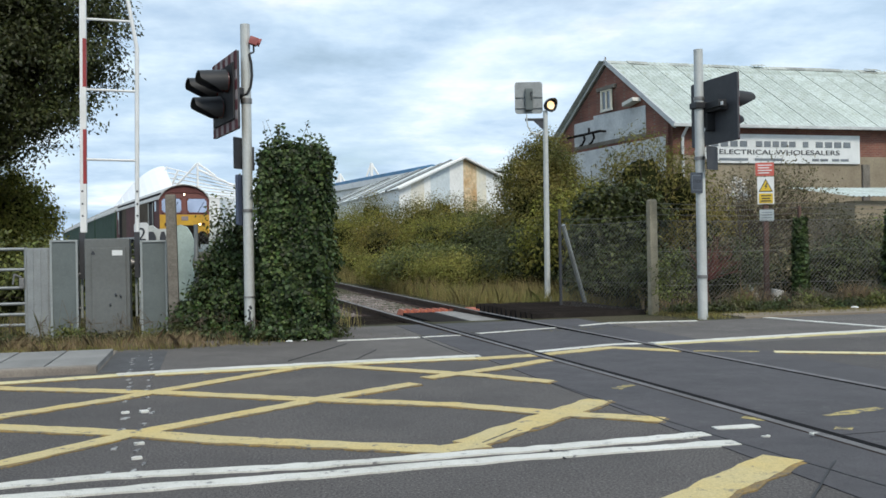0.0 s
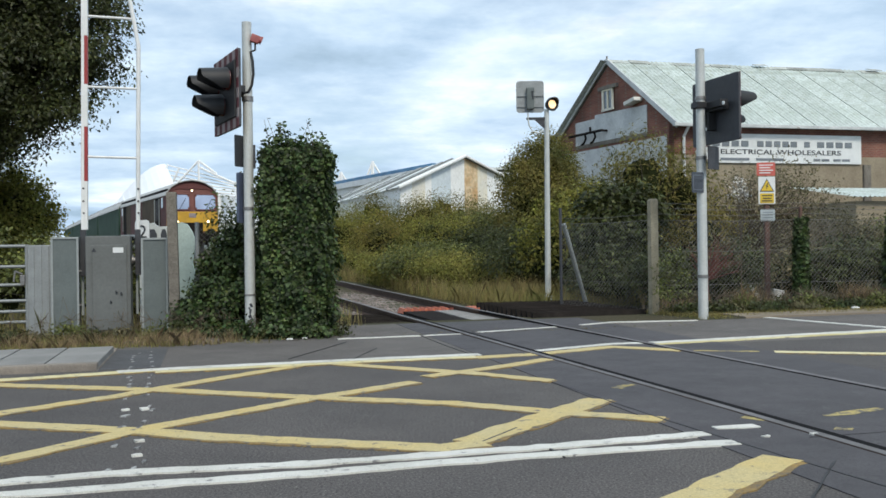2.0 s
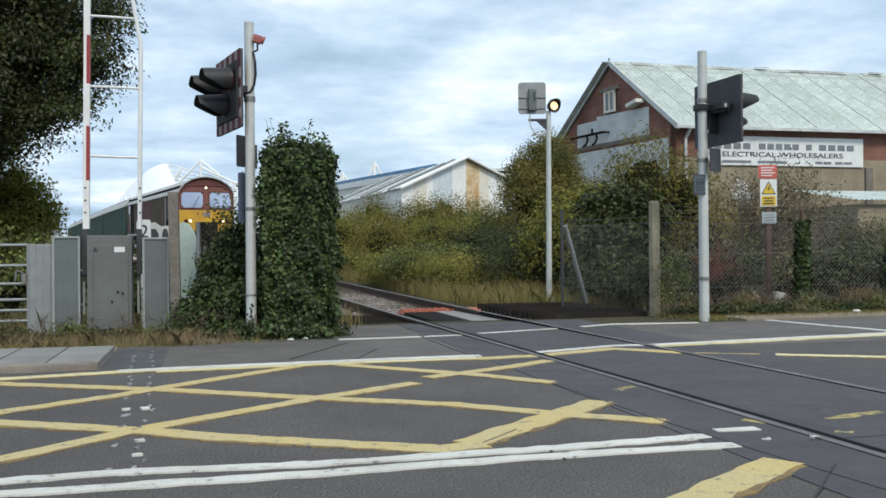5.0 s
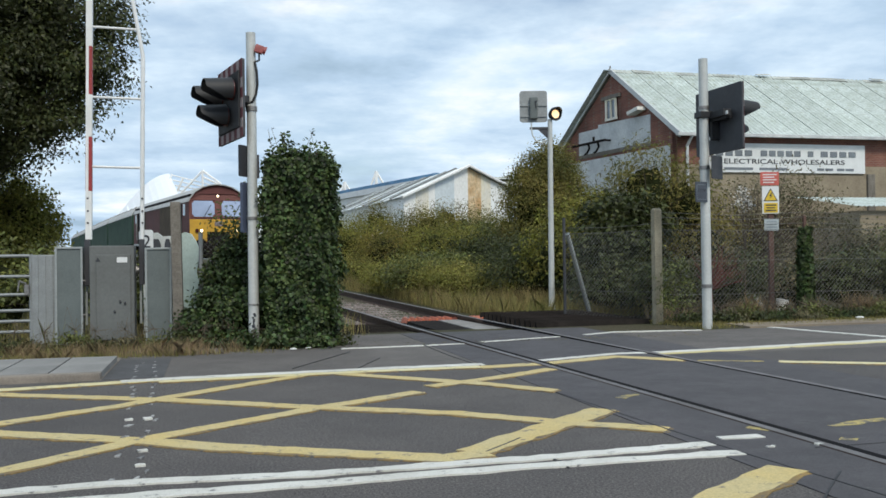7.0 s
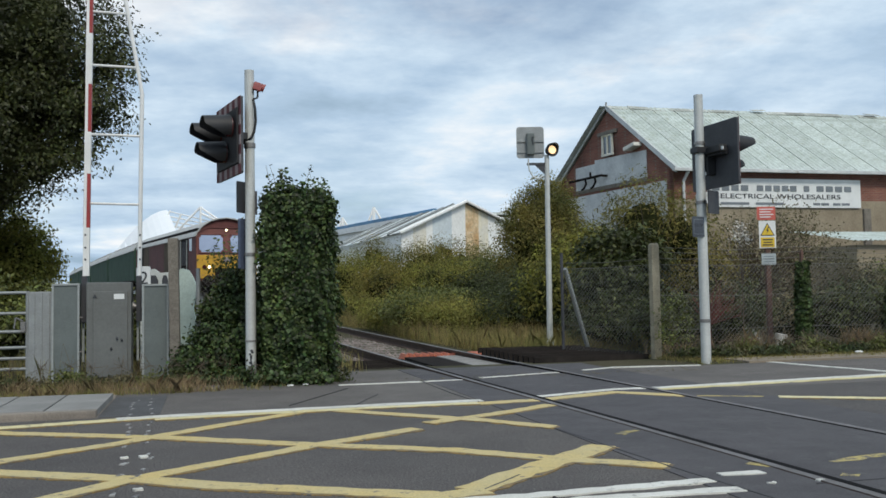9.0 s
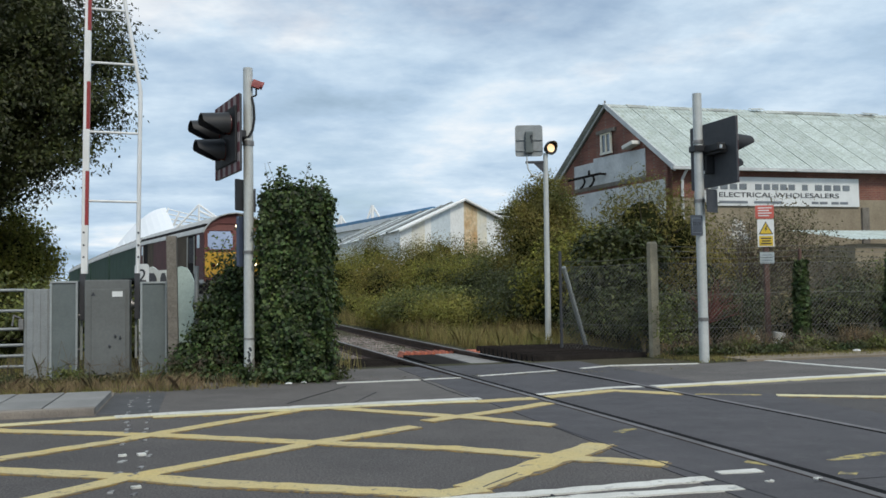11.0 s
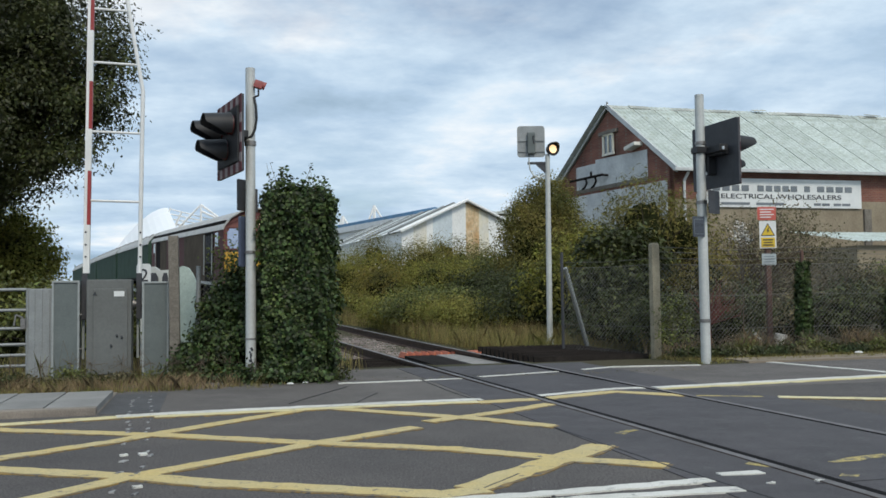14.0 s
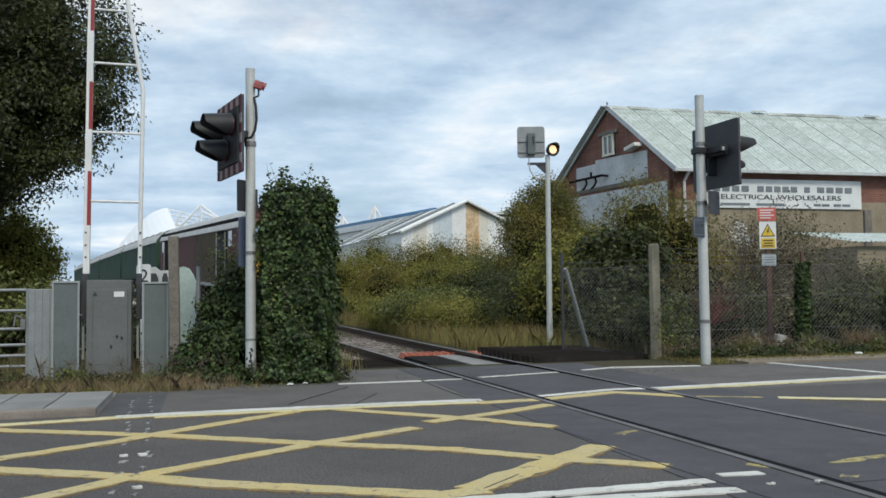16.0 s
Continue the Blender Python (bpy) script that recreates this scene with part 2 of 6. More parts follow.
    roof=material("lichen_cement_sheet", (0.52, 0.58, 0.56), 0.95, second=(0.37, 0.42, 0.38), patch=0.9, grain=7, amount=0.22, bump=0.4, worn=(0.33, 0.36, 0.29), worn_at=0.57, worn_scale=2.6, spread=0.10),
    ridge=material("ridge_tile", (0.46, 0.48, 0.44), 0.95, patch=2, grain=12, amount=0.2, spread=0.3),
    tin_white=material("white_tin_sheet", (0.86, 0.87, 0.86), 0.7, second=(0.78, 0.79, 0.77), patch=0.5, grain=5, amount=0.1, bump=0.05),
    tin_blue=material("pale_blue_tin", (0.66, 0.73, 0.76), 0.7, second=(0.56, 0.63, 0.67), patch=0.4, grain=4, amount=0.1, bump=0.05),
    tin_rust=material("rusty_tin", (0.52, 0.33, 0.16), 0.8, second=(0.74, 0.62, 0.42), patch=0.9, grain=4, amount=0.25),
    tin_cream=material("cream_tin", (0.80, 0.73, 0.54), 0.7, second=(0.68, 0.67, 0.62), patch=0.5, grain=4, amount=0.12),
    tin_roof=material("grey_tin_roof", (0.72, 0.76, 0.75), 0.7, second=(0.54, 0.58, 0.58), patch=0.35, grain=3, amount=0.12),
    blue_trim=material("blue_trim", (0.10, 0.27, 0.48), 0.5, patch=0.5, grain=4, amount=0.08),
    stadium=material("white_steel", (0.90, 0.91, 0.91), 0.6, second=(0.86, 0.87, 0.88), patch=0.1, grain=2, amount=0.04, bump=0),
    maroon=material("maroon_paint", (0.105, 0.030, 0.028), 0.8, second=(0.080, 0.026, 0.023), patch=1.2, grain=25, amount=0.15, bump=0.03),
    maroon_front=material("faded_maroon_paint", (0.165, 0.055, 0.045), 0.65, second=(0.125, 0.042, 0.035), patch=1.5, grain=25, amount=0.12, bump=0.03),
    goldband=material("dirty_gold_band", (0.125, 0.098, 0.072), 1.0, second=(0.09, 0.07, 0.055), patch=1.0, grain=25, amount=0.15, bump=0.03),
    cab_yellow=material("warning_yellow", (0.62, 0.36, 0.03), 0.5, second=(0.48, 0.27, 0.03), patch=1.5, grain=30, amount=0.08, bump=0.03),
    silver=material("silver_roof_paint", (0.48, 0.48, 0.47), 0.7, 0.0, second=(0.36, 0.36, 0.35), patch=0.9, grain=15, amount=0.12),
    green_loco=material("dark_green_paint", (0.030, 0.068, 0.044), 0.9, second=(0.020, 0.048, 0.032), patch=0.8, grain=20, amount=0.15),
    loco_dark=material("loco_black", (0.020, 0.017, 0.016), 1.0, patch=2, grain=30, amount=0.3),
    steel=material("worn_steel", (0.30, 0.29, 0.28), 0.45, 0.7, patch=3, grain=40, amount=0.2),
    glass=glass_material("cab_glass", (0.55, 0.60, 0.74)),
    window_glass=glass_material("window_glass", (0.20, 0.22, 0.24)),
    lit=material("warm_lamp", (1.0, 0.86, 0.55), 0.4, amount=0.02, bump=0, emit=4.0),
    lit_amber=material("amber_lamp", (1.0, 0.66, 0.34), 0.4, second=(1.0, 0.75, 0.45), amount=0.02, bump=0, emit=1.1),
    lens=material("dark_lens", (0.10, 0.02, 0.02), 0.15, amount=0.05, bump=0),
    teal=material("pale_teal_paint", (0.46, 0.55, 0.50), 0.8, second=(0.38, 0.46, 0.42), patch=3, grain=40, amount=0.12, worn=(0.16, 0.17, 0.15), worn_at=0.63, worn_scale=5),
    palepaint=material("pale_painted_board", (0.55, 0.57, 0.55), 0.8, second=(0.45, 0.47, 0.45), patch=3, grain=40, amount=0.12),
    bark=material("bark", (0.075, 0.06, 0.045), 0.95, second=(0.05, 0.04, 0.03), patch=4, grain=40, amount=0.4, bump=0.6),
    twig=material("twig", (0.13, 0.10, 0.07), 0.9, patch=4, grain=40, amount=0.3),
    ivy=material("ivy_leaf", (0.064, 0.098, 0.024), 0.62, second=(0.026, 0.048, 0.013), patch=3.0, grain=20, amount=0.3, bump=0.1, spread=0.75, pick="island", through_light=0.2),
    # near-black for solids inside foliage, in place of shade between leaves
    shade_core=material("ivy_shadow_core", (0.030, 0.034, 0.012), 1.0, second=(0.014, 0.018, 0.006), patch=3.0, grain=14, amount=0.7, bump=1.0),
    leaf_dark=material("tree_leaf", (0.052, 0.062, 0.013), 0.55, second=(0.018, 0.022, 0.006), patch=1.0, grain=10, amount=0.25, bump=0, spread=0.5, pick="island", through_light=0.25),
    leaf_deep=material("deep_green_leaf", (0.065, 0.078, 0.018), 0.6, second=(0.032, 0.042, 0.010), patch=1.5, grain=8, amount=0.25, bump=0, spread=0.6, pick="island", through_light=0.25),
    leaf_yellow=material("yellowing_weed_leaf", (0.33, 0.295, 0.075), 0.8, second=(0.19, 0.20, 0.044), patch=1.3, grain=8, amount=0.25, bump=0, spread=0.5, pick="island", through_light=0.45),
    leaf_olive=material("scrub_leaf", (0.300, 0.275, 0.058), 0.8, second=(0.140, 0.155, 0.030), patch=1.1, grain=8, amount=0.25, bump=0, spread=0.55, pick="island", through_light=0.45),
    leaf_autumn=material("autumn_leaf", (0.270, 0.215, 0.046), 0.7, second=(0.110, 0.112, 0.022), patch=1.3, grain=8, amount=0.25, bump=0, spread=0.55, pick="island", through_light=0.45),
    leaf_green=material("shrub_leaf", (0.165, 0.180, 0.045), 0.6, second=(0.075, 0.092, 0.022), patch=1.5, grain=8, amount=0.25, bump=0, spread=0.55, pick="island", through_light=0.25),
    leaf_maple=material("maple_leaf", (0.265, 0.220, 0.055), 0.7, second=(0.095, 0.105, 0.024), patch=0.9, grain=8, amount=0.25, bump=0, spread=0.5, pick="island", through_light=0.45),
    leaf_brown=material("brown_leaf", (0.185, 0.155, 0.080), 0.8, second=(0.085, 0.088, 0.046), patch=1.4, grain=8, amount=0.3, bump=0, spread=0.5, pick="island", through_light=0.25),
    grass=material("dry_grass", (0.36, 0.28, 0.125), 0.8, second=(0.24, 0.20, 0.075), patch=0.8, grain=8, amount=0.25, bump=0, spread=0.5, pick="island", through_light=0.3),
    grass_green=material("green_grass", (0.25, 0.25, 0.075), 0.7, second=(0.31, 0.25, 0.10), patch=0.9, grain=8, amount=0.25, bump=0, spread=0.5, pick="island", through_light=0.45),
    grass_brown=material("brown_withered_grass", (0.36, 0.26, 0.155), 0.85, second=(0.22, 0.165, 0.085), patch=1.6, grain=8, amount=0.3, bump=0, spread=0.5, pick="island", through_light=0.3),
    petal=material("pale_seed_heads", (0.62, 0.60, 0.55), 0.8, grain=20, amount=0.1, bump=0),
    wire=material("old_wire", (0.20, 0.196, 0.185), 0.7, 0.4, patch=3, grain=30, amount=0.2, bump=0),
    litter=material("white_cup", (0.74, 0.74, 0.72), 0.6, grain=30, amount=0.08),
)


# ---------------------------------------------------------------- mesh helpers
def mesh_of(bm, name, smooth=False):
    me = bpy.data.meshes.new(name)
    bmesh.ops.recalc_face_normals(bm, faces=bm.faces)
    bm.to_mesh(me)
    bm.free()
    if smooth:
        me.polygons.foreach_set("use_smooth", [True] * len(me.polygons))
        me.set_sharp_from_angle(angle=radians(40))
    return me


def part(name, bm, mat, parent, label="", smooth=False, m=None):
    me = mesh_of(bm, name, smooth) if isinstance(bm, bmesh.types.BMesh) else bm
    if mat is not None:
        me.materials.clear()
        me.materials.append(M[mat])
    ob = new(name, me)
    ob.parent = parent
    if m is not None:
        ob.matrix_basis = m
    if label:
        tagged(ob, label)
    return ob


def thing(name, m, label, category, group="", kind=""):
    ob = new(name)
    ob.empty_display_size = 0.2
    ob.matrix_basis = m
    return tagged(ob, label, category, group, kind)


def solo(name, bm, mat, label, category="", group="", kind="", m=None, smooth=False):
    ob = part(name, bm, mat, None, "", smooth, m)
    return tagged(ob, label, category, group, kind)


def box(bm, c, s, bevel=0.0, rot=None):
    r = bmesh.ops.create_cube(bm, size=1.0)
    vs = r["verts"]
    mat = Matrix.Translation(c) @ (rot or Matrix()) @ Matrix.Diagonal((*s, 1))
    bmesh.ops.transform(bm, matrix=mat, verts=vs)
    if bevel:
        es = list({e for v in vs for e in v.link_edges})
        bmesh.ops.bevel(bm, geom=es, offset=bevel, segments=2, affect="EDGES", profile=0.7)
    return bm


def rod(bm, p0, p1, r0, r1=None, seg=10, caps=True):
    p0, p1 = Vector(p0), Vector(p1)
    d = p1 - p0
    m = Matrix.Translation((p0 + p1) / 2) @ d.to_track_quat("Z", "Y").to_matrix().to_4x4()
    bmesh.ops.create_cone(bm, cap_ends=caps, segments=seg, radius1=r0, radius2=r0 if r1 is None else r1, depth=d.length, matrix=m)
    return bm


def tube(bm, pts, r, seg=8):
    for a, b in zip(pts, pts[1:]):
        rod(bm, a, b, r, seg=seg)
    return bm


def plate(bm, poly, thick, rot=None):
    """A flat outline in the xz plane, thick along y."""
    front = [bm.verts.new((x, -thick / 2, z)) for x, z in poly]
    back = [bm.verts.new((x, thick / 2, z)) for x, z in poly]
    bm.faces.new(front)
    bm.faces.new(back[::-1])
    n = len(poly)
    for i in range(n):
        bm.faces.new((front[i], back[i], back[(i + 1) % n], front[(i + 1) % n]))
    if rot:
        bmesh.ops.transform(bm, matrix=rot, verts=front + back)
    return bm


def round_rect(w, h, r, n=4):
    out = []
    for cx, cz, a0 in ((w / 2 - r, h / 2 - r, 0), (-w / 2 + r, h / 2 - r, 90), (-w / 2 + r, -h / 2 + r, 180), (w / 2 - r, -h / 2 + r, 270)):
        for k in range(n + 1):
            a = radians(a0 + 90 * k / n)
            out.append((cx + r * math.cos(a), cz + r * math.sin(a)))
    return out


def raw_mesh(name, co, faces_n, mat):
    """A mesh of equal polygons: co has shape (count, corners, 3)."""
    n, k = co.shape[:2]
    me = bpy.data.meshes.new(name)
    me.vertices.add(n * k)
    me.vertices.foreach_set("co", co.reshape(-1).astype(np.float32))
    me.loops.add(n * k)
    me.loops.foreach_set("vertex_index", np.arange(n * k, dtype=np.int32))
    me.polygons.add(n)
    me.polygons.foreach_set("loop_start", np.arange(0, n * k, k, dtype=np.int32))
    me.update(calc_edges=True)
    me.materials.append(M[mat])
    return me


def text_mesh(body, size, depth=0.002):
    cu = bpy.data.curves.new("lettering", "FONT")
    cu.body, cu.size, cu.extrude, cu.align_x, cu.align_y = body, size, depth, "CENTER", "CENTER"
    ob = bpy.data.objects.new("lettering", cu)
    scene.collection.objects.link(ob)
    me = bpy.data.meshes.new_from_object(ob.evaluated_get(bpy.context.evaluated_depsgraph_get()))
    bpy.data.objects.remove(ob)
    return me


# ---------------------------------------------------------------- the plan: road axis u, away from the road v, and the track
CU, SU = 0.968, 0.251


def uv(u, v, z=0.0):
    return Vector((CU * u - SU * v, SU * u + CU * v, z))


ROAD_TURN = math.degrees(math.atan2(SU, CU))


def track_x(y):
    e = max(0.0, y - 1.57)
    return 4.19134 - 0.25699 * y - (0.00247 * e * e if e < 45 else 0.00247 * 2025 + 0.2223 * (e - 45))


def track_z(y):
    q = max(0.0, y - 8.06)
    return 0.00077 * q * q if q < 30 else 0.693 + 0.924 * (1 - math.exp(-(q - 30) / 20))


def smooth(a, b, x):
    t = min(1.0, max(0.0, (x - a) / (b - a)))
    return t * t * (3 - 2 * t)


def land(x, y):
    v = -SU * x + CU * y
    far = 0.12 * noise.noise(Vector((x * 0.15, y * 0.15, 0))) * smooth(16, 26, v)
    return track_z(min(y, 140.0)) - 0.025 - 0.13 * smooth(12.6, 16.0, v) + far


TRACK = []
for i in range(-240, 2400):
    yy = 2 + i * 0.06
    TRACK.append((track_x(yy), yy, track_z(yy)))
TRACK = np.array(TRACK)
ALONG = np.concatenate([[0], np.cumsum(np.linalg.norm(np.diff(TRACK, axis=0), axis=1))])
ALONG -= np.interp(2.0, TRACK[:, 1], ALONG)


def on_track(s):
    return Vector([float(np.interp(s, ALONG, TRACK[:, k])) for k in range(3)])


def track_pose(s, span=7.0):
    a, b = on_track(s - span), on_track(s + span)
    d = (a - b).normalized()
    side = Vector((-d.y, d.x, 0)).normalized()
    up = d.cross(side)
    m = Matrix((d, side, up)).transposed().to_4x4()
    return Matrix.Translation((a + b) / 2 + up * 0.0) @ m


# ---------------------------------------------------------------- ground, road, markings
def ground():
    xs = sorted(set([-900, -500, -250, -140, -90] + list(np.arange(-60, 61, 1.0)) + [90, 140, 250, 500, 900]))
    ys = sorted(set([-500, -200, -80, -40, -20] + list(np.arange(-12, 80, 1.0)) + [85, 92, 100, 120, 140, 180, 260, 420, 900, 2500]))
    bm = bmesh.new()
    grid = [[bm.verts.new((x, y, land(x, y))) for x in xs] for y in ys]
    for j in range(len(ys) - 1):
        for i in range(len(xs) - 1):
            bm.faces.new((grid[j][i], grid[j][i + 1], grid[j + 1][i + 1], grid[j + 1][i]))
    solo("ground", bm, "soil", "bare brown soil and leaf litter", kind="structure", smooth=True)


def slab_uv(bm, u0, u1, v0, v1, z0, z1, bevel=0.0):
    box(bm, uv((u0 + u1) / 2, (v0 + v1) / 2, (z0 + z1) / 2), (u1 - u0, v1 - v0, z1 - z0), bevel, Matrix.Rotation(radians(ROAD_TURN), 4, "Z"))


def carriageway():
    bm = bmesh.new()
    slab_uv(bm, -70, 70, -1.4, 8.85, -0.12, 0.0)
    solo("road", bm, "asphalt", "worn grey asphalt road over the crossing", kind="structure")
    bm = bmesh.new()
    slab_uv(bm, -1.0, 70, 8.85, 11.75, -0.12, 0.002)
    solo("pavement", bm, "footway", "flush grey asphalt footway", kind="structure")
    bm = bmesh.new()
    slab_uv(bm, 0.9, 2.62, 11.75, 12.95, -0.12, 0.0)
    solo("pavement", bm, "footway", "cracked grey asphalt strip beside the track", kind="structure")
    bm = bmesh.new()
    slab_uv(bm, 2.62, 5.45, -1.4, 12.9, -0.1, 0.005)
    solo("crossing_surface", bm, "crossing", "smooth dark asphalt between the rails", kind="structure")
    bm = bmesh.new()
    slab_uv(bm, -0.99, -0.45, 8.86, 10.6, -0.05, 0.005)
    solo("pavement_patch", bm, "patch", "dark asphalt patch in the footway", kind="structure")
    bm = bmesh.new()
    slab_uv(bm, 7.6, 70, 11.76, 12.45, -0.12, 0.03)
    solo("side_pavement", bm, "tan", "tan gritty footway beside the fence", kind="structure")
    bm = bmesh.new()
    slab_uv(bm, -70, 70, -4.5, -1.4, -0.12, 0.1)
    solo("near_pavement", bm, "footway", "grey asphalt footway", kind="structure")


def ribbon(name, pts, width, mat, label, z=0.009, ragged=0.014, seed=0):
    """A painted line along pts with uneven edges."""
    rnd = random.Random(seed + len(pts) * 7 + int(abs(pts[0][0]) * 100))
    line = [Vector((p[0], p[1], 0)) for p in pts]
    fine = []
    for a, b in zip(line, line[1:]):
        n = max(2, int((b - a).length / 0.09))
        fine += [a.lerp(b, k / n) for k in range(n)]
    fine.append(line[-1])
    bm = bmesh.new()
    prev = None
    for k, p in enumerate(fine):
        d = (fine[min(k + 1, len(fine) - 1)] - fine[max(k - 1, 0)]).normalized()
        side = Vector((-d.y, d.x, 0))
        w0, w1 = width / 2 + rnd.uniform(-ragged, ragged), width / 2 + rnd.uniform(-ragged, ragged)
        row = (bm.verts.new(p + side * w0 + Vector((0, 0, z))), bm.verts.new(p - side * w1 + Vector((0, 0, z))))
        if prev:
            bm.faces.new((prev[0], prev[1], row[1], row[0]))
        prev = row
    ret = bmesh.ops.extrude_face_region(bm, geom=bm.faces[:])
    bmesh.ops.translate(bm, vec=(0, 0, -(z + 0.003)), verts=[v for v in ret["geom"] if isinstance(v, bmesh.types.BMVert)])
    return solo(name, bm, mat, label, kind="structure")


def markings():
    y, w, c = "yellow", "white", "cream"
    yl, wl = "worn yellow box-junction line on asphalt", "worn white road line on asphalt"
    hatch = [
        ([(-4.6, 7.75), (-3.66, 7.46), (-2.14, 7.05), (-1.16, 6.68), (0.04, 6.28), (0.77, 5.86), (1.34, 5.59)], 0.16, y),
        ([(-4.4, 6.2), (-2.81, 5.73), (-1.90, 5.46), (-1.26, 5.21), (-0.02, 4.86), (0.20, 4.98)], 0.17, y),
        ([(-3.9, 5.0), (-3.00, 6.12), (-2.48, 6.77), (-2.20, 7.23), (-1.23, 8.68)], 0.15, y),
        ([(-2.9, 3.9), (-2.31, 4.71), (-1.89, 5.42), (-1.45, 5.97), (-0.94, 6.60), (-0.24, 7.31)], 0.145, y),
        ([(0.12, 5.0), (1.08, 6.36)], 0.205, y),
        ([(-0.16, 7.62), (0.58, 8.27), (0.99, 8.72)], 0.15, y),
        ([(-1.05, 8.58), (0.30, 7.74), (0.85, 7.27)], 0.15, y),
        ([(0.70, 3.45), (1.67, 4.53)], 0.20, y),
        ([(0.29, 8.91), (0.92, 9.13), (1.78, 9.72), (2.41, 9.28)], 0.19, y),
        ([(-2.6, 8.14), (-0.7, 8.72), (0.30, 8.95)], 0.15, c),
        ([(-9.0, 6.05), (-3.79, 7.73), (-3.01, 8.09), (-2.63, 8.26)], 0.17, c),
        ([(3.28, 9.04), (4.30, 8.76), (6.5, 8.1)], 0.16, c),
    ]
    for k, (pts, width, mat) in enumerate(hatch):
        ribbon("yellow_line", pts, width, mat, yl, 0.0062 + 0.0002 * k, seed=k)
        if mat in (y, c):                                              # ochre remains of an older coat along the near edge
            ribbon("old_paint_edge", [(a + 0.012, b - 0.042) for a, b in pts], width, "yellow_old", "ochre edge of an older worn line", 0.0056 + 0.00006 * k, 0.016, 140 + k)
    lines = [
        ([(-2.95, 8.17), (-2.62, 8.32), (-0.6, 8.93), (0.35, 9.16)], 0.17, w), ([(0.95, 9.42), (1.81, 9.98), (2.25, 10.08)], 0.13, w),
        ([(2.30, 10.06), (5.41, 11.18), (12.0, 13.35)], 0.17, w), ([(2.30, 9.90), (5.41, 11.02), (12.0, 13.2)], 0.13, c),
        ([(-6.0, 3.25), (-2.09, 4.24), (-1.61, 4.39), (-0.65, 4.54), (0.51, 4.84), (1.47, 5.14)], 0.105, w),
        ([(-6.0, 3.02), (-1.84, 4.05), (-0.85, 4.28), (0.61, 4.69), (1.56, 4.90)], 0.105, w),
        ([(-1.30, 10.98), (-0.31, 11.24)], 0.09, w), ([(-0.27, 11.25), (0.22, 11.43)], 0.08, w),
        ([(0.42, 11.60), (1.62, 12.33)], 0.09, w), ([(1.87, 12.50), (2.39, 12.92), (3.62, 13.03)], 0.10, w),
        ([(4.74, 13.39), (5.10, 12.55), (5.60, 11.52)], 0.11, w), ([(1.56, 5.28), (1.82, 5.34)], 0.09, w),
    ]
    for k, (pts, width, mat) in enumerate(lines):
        ribbon("white_line", pts, width, mat, wl, 0.0088 + 0.0002 * k, seed=40 + k)
    faded = [([(1.28, 6.85), (1.45, 7.02)], 0.08), ([(1.83, 5.62), (2.02, 5.46)], 0.06), ([(2.35, 5.62), (2.80, 5.85)], 0.07), ([(2.53, 9.26), (3.15, 9.1)], 0.07), ([(2.24, 5.24), (2.32, 5.19)], 0.07)]
    for k, (pts, width) in enumerate(faded):
        ribbon("faded_line", pts, width, "yellow_faded", "almost worn away yellow line", 0.0064, 0.02, 70 + k)
    rnd = random.Random(3)
    for k in range(30):                                           # worn studs in two rows across the lane
        y0 = 4.45 + 0.185 * k
        for row, x0 in enumerate((-1.65 - 0.313 * (y0 - 4.39), -1.51 - 0.306 * (y0 - 4.44))):
            if rnd.random() < 0.62:
                x = x0 + rnd.uniform(-0.03, 0.03)
                a = rnd.uniform(-0.05, 0.05)
                ribbon("faded_stud_mark", [(x, y0 - 0.025 + a), (x + rnd.uniform(-0.012, 0.012), y0 + 0.035 + a)], rnd.uniform(0.012, 0.034), "white_faded", "almost worn away white stud mark", 0.0086, 0.006, 90 + k)
    for x, y, w in ((-2.06, 6.20, 0.10), (-2.18, 6.17, 0.05), (-1.74, 5.14, 0.06), (-1.63, 4.77, 0.05), (-0.65, 4.51, 0.05), (1.37, 5.06, 0.06), (1.77, 5.03, 0.04), (2.05, 5.08, 0.05)):
        ribbon("white_paint_chip", [(x - 0.02, y - 0.01), (x + 0.025, y + 0.015)], w * 0.7, "white", "chip of white road paint", 0.012, 0.01, int(abs(x) * 77))
    seams = [([(-0.29, 11.24), (0.05, 9.9), (0.33, 9.0)], 0.012), ([(0.85, 7.2), (1.34, 5.57), (1.70, 4.55), (2.2, 3.2)], 0.012), ([(-1.55, 9.0), (-1.15, 10.6)], 0.015),
             ([(0.20, 5.0), (0.42, 5.38)], 0.012), ([(0.52, 4.9), (0.60, 4.60)], 0.014), ([(1.3, 3.4), (1.9, 4.45)], 0.01), ([(2.0, 5.0), (2.6, 5.15), (3.4, 5.6)], 0.008), ([(-0.9, 8.95), (-0.75, 9.9)], 0.01)]
    for k, (pts, width) in enumerate(seams):
        ribbon("tar_seam", pts, width, "tar", "thin dark tar seam in the asphalt", 0.0075, 0.003, 110 + k)


